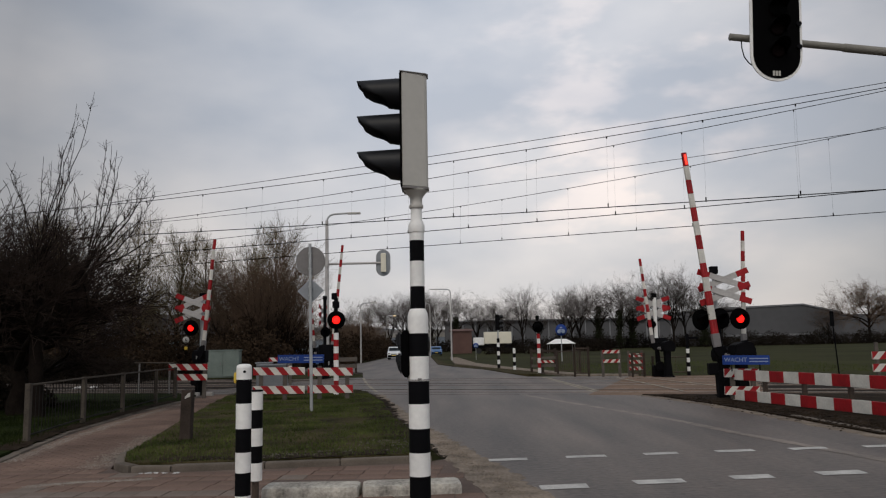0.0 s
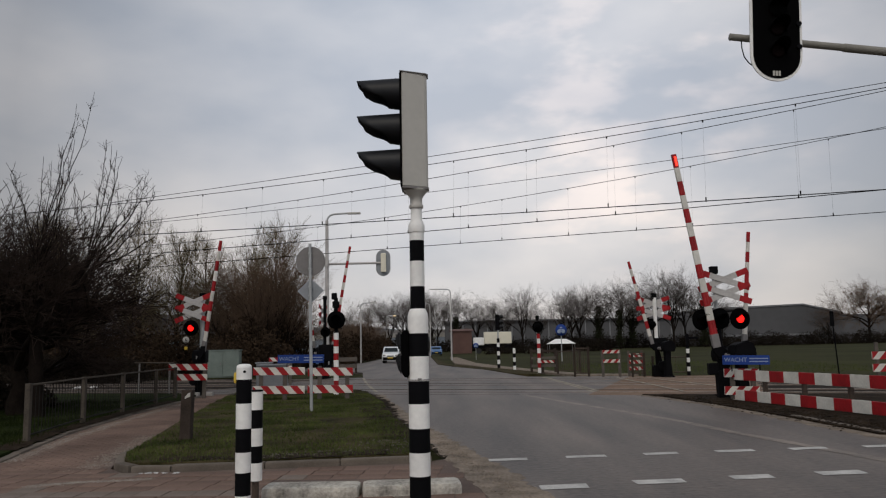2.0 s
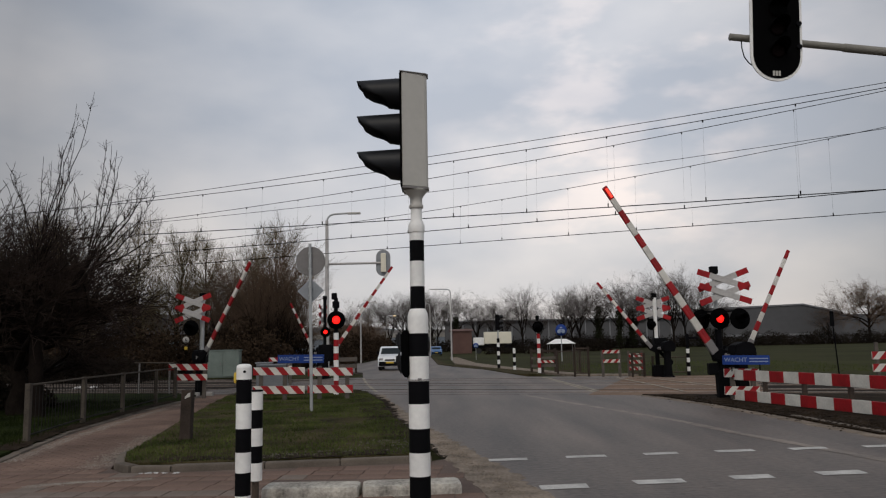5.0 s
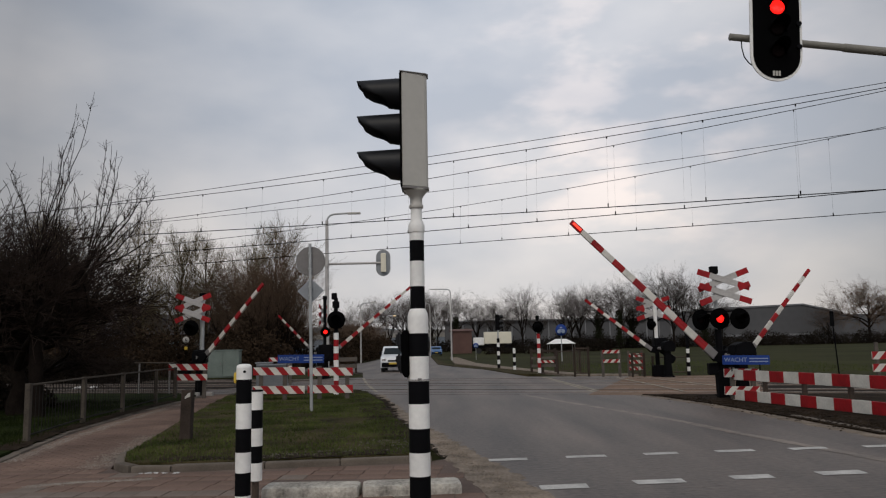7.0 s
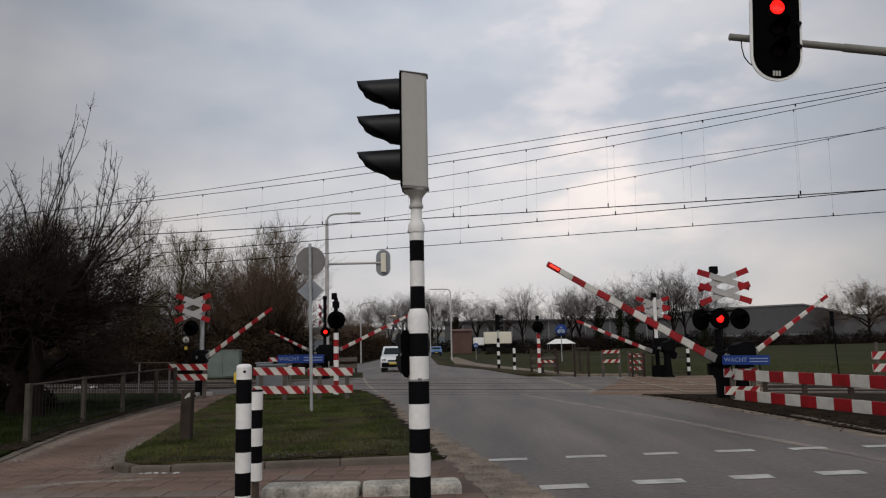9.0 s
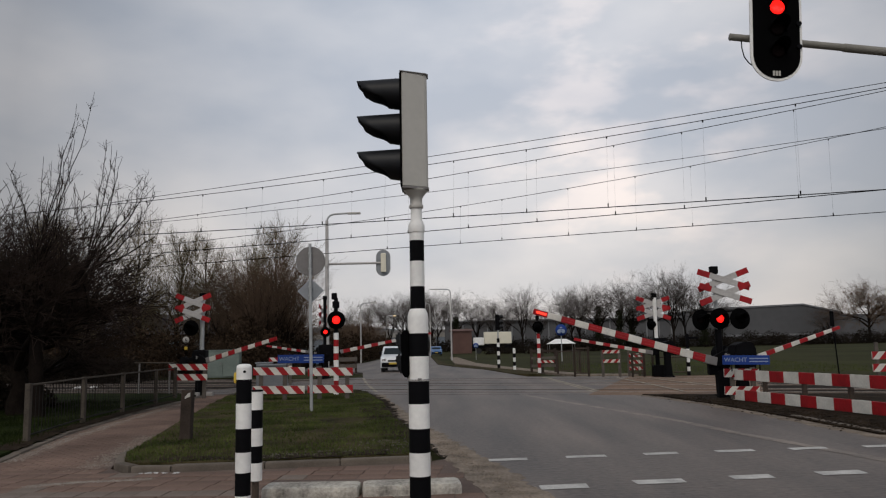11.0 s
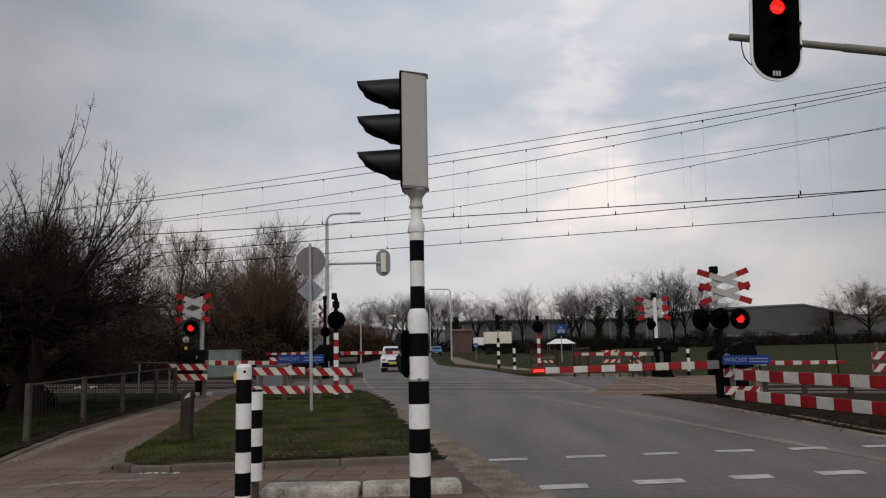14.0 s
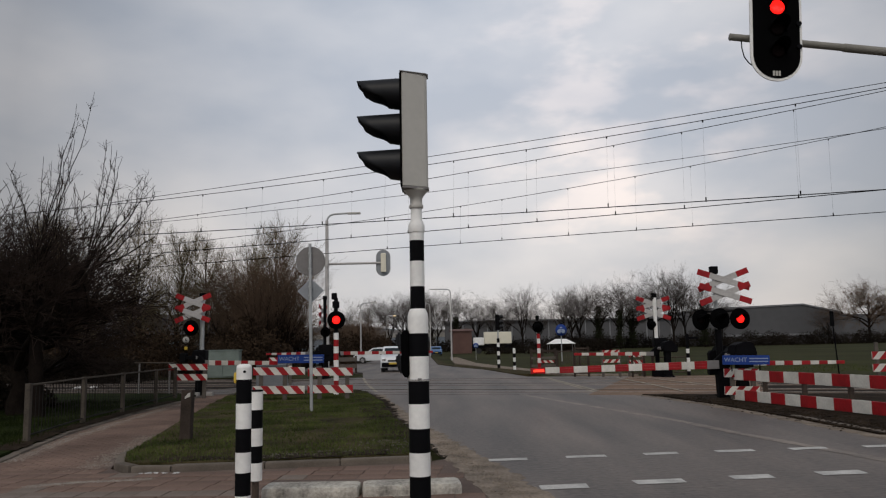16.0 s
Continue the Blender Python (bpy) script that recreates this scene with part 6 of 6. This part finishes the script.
shrub("low_hedge", 7, [(8.0 + 1.8 * i, 132, 1.4, 0.8, 1.5) for i in range(7)] + [(21 + 3 * i, 150, 2.5, 1.5, 2.6) for i in range(4)], 7000, 0.2, HEDGE, "dark low hedge in the field", "hedge")


# ---- vehicles ----
def vehicle(name, m, w, profile, glass, wheels, paint, label, wheel_r, front_lamps, category):
    """A car whose side profile lies in the yz plane; its nose points to -y."""
    t = thing(name, m, label, category, "vehicles")
    bm = bmesh.new()
    k = len(profile)
    rows = []
    for x, inset in ((-w / 2, 0.0), (-w / 2 + 0.06, -1.0), (w / 2 - 0.06, -1.0), (w / 2, 0.0)):
        row = []
        for y, z in profile:
            tuck = 0.12 * max(0.0, (z - 0.95)) * (1 if x < 0 else -1)
            grow_ = 0.03 if inset else 0.0
            cy = sum(q[0] for q in profile) / k
            row.append(bm.verts.new((x + tuck, y + (grow_ if y > cy else -grow_), z + (grow_ if z > 0.8 else 0))))
        rows.append(row)
    for a, b in zip(rows, rows[1:]):
        for i in range(k):
            bm.faces.new((a[i], a[(i + 1) % k], b[(i + 1) % k], b[i])).smooth = False
    bm.faces.new(rows[0])
    bm.faces.new(list(reversed(rows[-1])))
    bmesh.ops.recalc_face_normals(bm, faces=bm.faces)
    body = part("body", bm, paint, t)
    for nm, pts in glass:
        bm = bmesh.new()
        vs = [bm.verts.new(p) for p in pts]
        bm.faces.new(vs)
        r = bmesh.ops.extrude_face_region(bm, geom=bm.faces[:])
        bmesh.ops.recalc_face_normals(bm, faces=bm.faces)
        part(nm, bm, GLASS_DARK, t, "dark glass")
    for x in (-w / 2 + 0.02, w / 2 - 0.02):
        for y in wheels:
            s = 1 if x > 0 else -1
            bm = bmesh.new()
            bar(bm, (x - s * 0.18, y, wheel_r), (x + s * 0.02, y, wheel_r), wheel_r, None, 20)
            wh = part("wheel", bm, TYRE, t, "black tyre")
            bm = bmesh.new()
            bar(bm, (x, y, wheel_r), (x + s * 0.035, y, wheel_r), wheel_r * 0.62, None, 16)
            part("rim", bm, CHROME, wh)
    for s in (-1, 1):
        bm = bmesh.new()
        box(bm, (s * (w / 2 - 0.2), front_lamps[0], front_lamps[1]), (0.26, 0.1, 0.2), 0.03)
        part("headlight", bm, CHROME, t, "clear headlight")
    bm = bmesh.new()
    box(bm, (0, front_lamps[0] - 0.06, 0.42), (w * 0.9, 0.14, 0.26), 0.04)
    bp = part("bumper", bm, BLACK, t, "black lower bumper")
    bm = bmesh.new()
    box(bm, (0, front_lamps[0] - 0.14, 0.5), (0.5, 0.03, 0.11), 0.005)
    part("number_plate", bm, YELLOW, bp, "plain yellow plate")
    bm = bmesh.new()
    box(bm, (0, front_lamps[0] - 0.03, front_lamps[1] - 0.05), (w * 0.42, 0.08, 0.1), 0.02)
    part("grille", bm, BLACK, t, "dark grille")
    for s in (-1, 1):
        bm = bmesh.new()
        box(bm, (s * (w / 2 + 0.08), front_lamps[0] + 1.15, 1.12), (0.16, 0.1, 0.18), 0.03)
        part("mirror", bm, BLACK, t)
    return t


VAN = [(-2.05, 0.25), (-2.1, 0.7), (-2.0, 0.95), (-1.15, 1.15), (-0.6, 1.63), (-0.25, 1.71), (2.0, 1.71), (2.1, 1.45), (2.1, 0.3)]
VAN_GLASS = [("windscreen", [(-0.74, -1.2, 1.19), (0.74, -1.2, 1.19), (0.66, -0.68, 1.62), (-0.66, -0.68, 1.62)]), ("side_window", [(-0.862, -0.9, 1.15), (-0.862, 0.4, 1.15), (-0.80, 0.35, 1.6), (-0.80, -0.5, 1.6)]), ("side_window", [(0.862, -0.9, 1.15), (0.862, 0.4, 1.15), (0.80, 0.35, 1.6), (0.80, -0.5, 1.6)])]
VAN = [(y * 0.9, z * 0.87 if z > 0.6 else z) for y, z in VAN]
VAN_GLASS = [(nm, [(x * 0.88, y * 0.9 - 0.005, z * 0.87) for x, y, z in pts]) for nm, pts in VAN_GLASS]
van = vehicle("van", pose(-3.1, 47.9, 0), 1.54, VAN, VAN_GLASS, (-1.2, 1.2), CAR_WHITE, "white delivery van with black bumper waiting at the crossing", 0.30, (-1.86, 0.70), "van")
VEHICLES["van"] = [van]
CAR = [(-2.1, 0.25), (-2.15, 0.6), (-1.95, 0.82), (-1.0, 0.95), (-0.35, 1.38), (0.1, 1.44), (1.0, 1.42), (1.75, 1.0), (2.05, 0.92), (2.1, 0.3)]
CAR_GLASS = [("windscreen", [(-0.7, -1.02, 1.0), (0.7, -1.02, 1.0), (0.6, -0.42, 1.38), (-0.6, -0.42, 1.38)]),
             ("side_window", [(-0.852, -0.8, 0.98), (-0.852, 1.4, 1.0), (-0.81, 0.95, 1.34), (-0.81, -0.25, 1.34)]), ("side_window", [(0.852, -0.8, 0.98), (0.852, 1.4, 1.0), (0.81, 0.95, 1.34), (0.81, -0.25, 1.34)])]
car = vehicle("car", pose(-9, 73, 0, 0, 0, 80), 1.7, CAR, CAR_GLASS, (-1.3, 1.3), CAR_WHITE, "white car turning in from the side road", 0.3, (-2.1, 0.66), "car")
VEHICLES["car"] = [car]
for x, y, turn in ((-1.5, 126, 4),):
    vehicle("car", pose(x, y, 0, 0, 0, turn), 1.75, CAR, CAR_GLASS, (-1.3, 1.3), CAR_BLUE, "blue car standing far along the road", 0.3, (-2.1, 0.66), "car")
vehicle("car", pose(-12.2, 62.5, 0, 0, 0, 95), 1.75, CAR, CAR_GLASS, (-1.3, 1.3), CAR_BLUE, "blue car parked in the side road", 0.3, (-2.1, 0.66), "car")

# ---- kerbs, paving and grass: the small pieces ----
kerb_bm = bmesh.new()
box(kerb_bm, (0, 0, 0), (0.996, 0.14, 0.22), 0.02)
KERB_ME = mesh("kerbstone", kerb_bm, KERB)


def kerb_line(name, pts, z, label, me=None, gap=1.0):
    t = new(name)
    tagged(t, label, "kerb", "", "structure")
    for (x0, y0), (x1, y1) in zip(pts, pts[1:]):
        ln = math.hypot(x1 - x0, y1 - y0)
        n = max(1, round(ln / gap))
        for i in range(n):
            f = (i + 0.5) / n
            piece("kerbstone", me or KERB_ME, t, pose(x0 + (x1 - x0) * f, y0 + (y1 - y0) * f, z + random.uniform(-0.006, 0.006), random.uniform(-1, 1), 0, math.degrees(math.atan2(y1 - y0, x1 - x0)) + random.uniform(-0.6, 0.6)) @ Matrix.Diagonal((ln / n, 1, 1, 1)))
    return t


kerb_line("kerb_island", [(-0.2, 10.02), (-1.34, 9.86), (-2.25, 9.75), (-3.37, 9.66), (-3.86, 9.68), (-4.14, 9.95), (-4.42, 10.75), (-4.55, 11.6)], -0.035, "worn grey concrete kerb round the grass island")
kerb_line("kerb_path", [(-6.1, 10.6), (-6.9, 14.1), (-7.42, 18.3), (-7.66, 22.4), (-7.9, 25.2)], -0.078, "low worn concrete kerb below the railing")
kerb_line("kerb_right", [(7.2, 8.0), (6.68, 11.6), (6.56, 14.8)], -0.07, "low concrete kerb along the right verge")
kerb_bm = bmesh.new()
box(kerb_bm, (0, 0, 0), (0.98, 0.34, 0.20), 0.05)
KERB_W_ME = mesh("white_kerbstone", kerb_bm, KERB_WHITE)
kerb_line("kerb_white", [(-1.84, 7.9), (-0.86, 7.88), (0.14, 7.98)], 0.012, "worn white painted kerb at the end of the path", KERB_W_ME)


def inside(x, y, poly):
    hit = False
    for (x0, y0), (x1, y1) in zip(poly, poly[1:] + poly[:1]):
        if (y0 > y) != (y1 > y) and x < (x1 - x0) * (y - y0) / (y1 - y0) + x0:
            hit = not hit
    return hit


def blades(name, seed, poly, count, h, material, label, z=0.095, keep=None):
    """Short upright blades of grass over a patch, thicker in tufts."""
    rng = random.Random(seed)
    xs, ys = [p[0] for p in poly], [p[1] for p in poly]
    verts, faces = [], []
    while count > 0:
        x, y = rng.uniform(min(xs), max(xs)), rng.uniform(min(ys), max(ys))
        count -= 1
        if not inside(x, y, poly) or noise.noise((x * 1.3, y * 0.9, 4.0)) < rng.uniform(-0.45, 0.42):
            continue
        a, s = rng.uniform(0, 6.28), h * rng.uniform(0.4, 1.3)
        w = 0.006
        dx, dy = math.cos(a), math.sin(a)
        lx, ly = rng.gauss(0, 0.4) * s, rng.gauss(0, 0.4) * s
        k = len(verts)
        verts += [(x - dx * w, y - dy * w, z), (x + dx * w, y + dy * w, z), (x + lx, y + ly, z + s)]
        faces.append((k, k + 1, k + 2))
    me = bpy.data.meshes.new(name)
    me.from_pydata(verts, [], faces)
    me.materials.append(material)
    return tagged(new(name, me), label, "grass", "", "stuff")


blades("island_grass", 3, ISLAND, 120000, 0.042, BLADE, "short uneven tufts of green grass on the island")
# blades carry the same painted shade as the ground below them
blades("verge_grass", 4, [(-6.4, 10.9), (-7.0, 13.6), (-7.7, 18.2), (-8.4, 22.6), (-11, 23), (-11, 10.5)], 26000, 0.09, SHADE_GRASS, "rough grass behind the railing, shade painted in", 0.05)
blades("field_tussocks", 5, [(7.4, 36.5), (6.5, 43), (5.2, 52), (9, 60), (24, 60), (24, 36)], 22000, 0.16, BLADE, "longer grass at the near field edge", -0.1)

# bare trodden earth along the road side of the island
strip("trodden_edge", [(-0.55, 11.3), (-0.85, 13.2), (-1.25, 15.3), (-1.75, 19.3), (-2.4, 22.6), (-2.95, 25.0)], [0.5, 0.6, 0.6, 0.8, 0.7, 0.6], 0.099, SOIL, island, "bare muddy strip", 0.12)
strip("trodden_edge", [(-6.2, 24.9), (-4.5, 24.4), (-2.7, 24.2)], [1.6, 2.2, 1.9], 0.102, SOIL, island, "bare muddy ground under the boards", 0.15)

strip("trodden_edge", [(-0.75, 10.3), (-1.3, 10.17), (-2.3, 10.02), (-3.8, 9.98)], [0.35, 0.4, 0.3, 0.2], 0.1045, SOIL, island, "bare earth behind the kerb", 0.12)

strip("trodden_edge", [(-6.62, 11.6), (-7.12, 14.2), (-7.56, 18.3), (-7.86, 22.5)], [0.45, 0.4, 0.38, 0.35], 0.056, SOIL, verge_left, "bare earth and dead leaves below the railing", 0.06)


def litter(name, seed, line, width, count, size, material, z, label):
    """Loose chips and dead leaves strewn along a line."""
    rng = random.Random(seed)
    verts, faces = [], []
    for _ in range(count):
        i = rng.randrange(len(line) - 1)
        f = rng.random()
        x = line[i][0] + (line[i + 1][0] - line[i][0]) * f + rng.gauss(0, width / 2)
        y = line[i][1] + (line[i + 1][1] - line[i][1]) * f + rng.gauss(0, width / 2)
        s, a = size * rng.uniform(0.4, 1.6), rng.uniform(0, 6.28)
        k = len(verts)
        for q in range(4):
            r = s * rng.uniform(0.6, 1.1)
            verts.append((x + r * math.cos(a + q * 1.57), y + r * math.sin(a + q * 1.57), z + (0.0 if q % 2 else rng.uniform(0.0, s * 0.5))))
        verts.append((x, y, z + s * 0.5))
        faces += [(k, k + 1, k + 4), (k + 1, k + 2, k + 4), (k + 2, k + 3, k + 4), (k + 3, k, k + 4)]
    me = bpy.data.meshes.new(name)
    me.from_pydata(verts, [], faces)
    me.materials.append(material)
    return tagged(new(name, me), label, "litter", "", "stuff")


litter("edge_gravel", 1, [(0.75, 7.2), (0.2, 10.2), (-0.1, 12.0), (-0.9, 16.2), (-1.8, 22.0)], 0.22, 1500, 0.018, ASPHALT_OLD, 0.003, "loose grit along the crumbled road edge")
litter("dead_leaves", 2, [(-0.5, 10.4), (-1.34, 10.2), (-2.25, 10.05), (-3.6, 9.98)], 0.18, 800, 0.02, WOOD, 0.097, "dead leaves along the kerb")
litter("dead_leaves", 9, [(-0.5, 10.6), (-0.9, 11.6), (-1.4, 10.25), (-2.4, 10.05)], 0.3, 260, 0.016, WOOD_GREY, 0.105, "dry leaves and chips on the island corner")
litter("verge_leaves", 3, [(5.9, 21.2), (6.5, 18.0), (6.8, 14.8), (6.9, 12.0)], 0.6, 1600, 0.024, SOIL, 0.032, "dead leaves and clods on the verge")
litter("verge_leaves", 6, [(6.2, 20.9), (6.8, 17.5), (7.0, 13.0)], 0.6, 260, 0.018, WOOD, 0.032, "dry dead leaves on the verge")
litter("paper_scraps", 7, [(-3.65, 9.46), (-3.2, 9.43)], 0.05, 30, 0.022, WHITE_WORN, 0.008, "small white paper scraps by the kerb")

litter("path_grit", 11, [(-5.95, 10.7), (-6.45, 13.4), (-6.85, 16.5), (-7.35, 21.5)], 0.16, 5200, 0.008, PALE_GRIT, 0.006, "pale grit washed along the kerb of the path")
litter("path_grit", 12, [(-4.5, 10.0), (-4.75, 11.4), (-5.15, 13.8)], 0.30, 2600, 0.008, PALE_GRIT, 0.006, "pale grit on the path beside the island")
litter("path_grit", 13, [(-4.6, 8.7), (-4.2, 8.9), (-3.4, 9.05)], 0.10, 1500, 0.008, PALE_GRIT, 0.008, "pale grit on the paving before the kerb")

litter("pale_debris", 21, [(-15.9, 33.2), (-15.0, 33.4)], 0.12, 12, 0.13, WHITE_WORN, -0.02, "pale scraps of plastic lying beside the track")

# paving tiles in front of the island, each a piece of its own
tile_bm = bmesh.new()
box(tile_bm, (0, 0, 0), (0.290, 0.290, 0.05), 0.004)
TILE_ME = mesh("paving_tile", tile_bm, PAVER)
tile_bm = bmesh.new()
box(tile_bm, (0, 0, 0), (0.290, 0.290, 0.05), 0.004)
TILE_GREY_ME = mesh("paving_tile_grey", tile_bm, PAVER_GREY)
for i in range(22):
    for j in range(11):
        x, y = -5.9 + 0.3 * i + 0.03 * j, 6.75 + 0.3 * j - 0.012 * i
        if inside(x, y, PATH) and inside(x + 0.18, y + 0.18, PATH) and not (-2.05 < x < 0.3 and 8.1 < y < 8.75):
            piece("paving_tile", TILE_GREY_ME if (i * 7 + j * 3) % 23 == 0 or j == 5 else TILE_ME, pavement, pose(x, y, -0.019 + random.uniform(-0.002, 0.004), random.uniform(-0.3, 0.3), random.uniform(-0.3, 0.3), -2.3))
# clinker bricks of the path beyond, too small to pick apart
bm_v, bm_f = [], []
rng = random.Random(77)
for i in range(150):
    for j in range(30):
        x, y = -9.0 + 0.21 * j, 9.9 + 0.105 * i
        x += 0.105 * (i % 2)
        if not inside(x, y, PATH) or not inside(x + 0.1, y, PATH) or not inside(x - 0.1, y, PATH):
            continue
        h = 0.004 + rng.uniform(0, 0.004)
        k = len(bm_v)
        for sx, sy, z in ((-1, -1, 0.0), (1, -1, 0.0), (1, 1, 0.0), (-1, 1, 0.0), (-0.94, -0.9, h), (0.94, -0.9, h), (0.94, 0.9, h), (-0.94, 0.9, h)):
            bm_v.append((x + sx * 0.1, y + sy * 0.0485, z))
        bm_f += [(k + 4, k + 5, k + 6, k + 7), (k, k + 1, k + 5, k + 4), (k + 1, k + 2, k + 6, k + 5), (k + 2, k + 3, k + 7, k + 6), (k + 3, k, k + 4, k + 7)]
me = bpy.data.meshes.new("clinker_paving")
me.from_pydata(bm_v, [], bm_f)
me.materials.append(PAVER)
clinker = new("clinker_paving", me)
clinker.parent = pavement
tagged(clinker, "small reddish clinker bricks of the path", "", "", "stuff")


# ---- motion ----
def flashing(start, period, on):
    """Times at which a lamp is open: pairs of open and shut."""
    out, t = [], start
    while t > 0:
        t -= period
    while t < 16.0:
        out.append((t, t + on))
        t += period
    return out


def motions():
    for boom, pivot, rows in BOOMS:
        walk(boom, [(t, pose(0, 0, pivot, 0, -a, 0)) for t, a in rows])
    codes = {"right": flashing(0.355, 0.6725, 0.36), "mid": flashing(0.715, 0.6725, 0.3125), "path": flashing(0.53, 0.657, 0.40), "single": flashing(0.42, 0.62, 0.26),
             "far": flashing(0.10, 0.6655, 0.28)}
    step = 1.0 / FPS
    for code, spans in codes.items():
        for blade, r in BLINK_COVERS[code]:
            swing = {False: Matrix(), True: Matrix.Translation((0, 0.11, 0))}      # added blade drawn back into the housing while the lamp is to show lit
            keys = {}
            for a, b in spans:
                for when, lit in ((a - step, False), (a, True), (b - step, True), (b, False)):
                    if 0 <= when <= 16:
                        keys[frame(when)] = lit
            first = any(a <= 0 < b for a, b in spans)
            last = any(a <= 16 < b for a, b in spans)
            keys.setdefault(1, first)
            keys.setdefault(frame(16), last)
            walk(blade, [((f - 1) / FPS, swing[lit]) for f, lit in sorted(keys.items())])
    blade, at = OVER_BLINK_COVER
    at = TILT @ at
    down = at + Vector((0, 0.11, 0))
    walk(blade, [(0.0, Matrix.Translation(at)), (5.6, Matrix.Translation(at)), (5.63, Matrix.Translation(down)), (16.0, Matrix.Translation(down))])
    for key, rows in (("car", [(0.0, -4.9, 190, 0), (8.0, -4.6, 130, 0), (13.4, -3.7, 78, 0), (14.2, -3.6, 73.6, -45), (14.7, -4.45, 73, -82), (15.0, -4.95, 73, -88), (15.5, -5.7, 73, -90), (16.0, -6.4, 73, -90)]),
                      ("van", [(0.0, -6.1, 94), (1.5, -5.55, 81), (2.0, -5.1, 74), (3.5, -4.4, 62), (4.2, -3.95, 56), (5.2, -3.45, 50.5), (6.3, -3.2, 48.6), (7.0, -3.1, 48.2), (16.0, -3.1, 48.2)])):
        for v in VEHICLES.get(key, []):
            walk(v, [(t, pose(x, y, 0, 0, 0, *turn)) for t, x, y, *turn in rows])


motions()
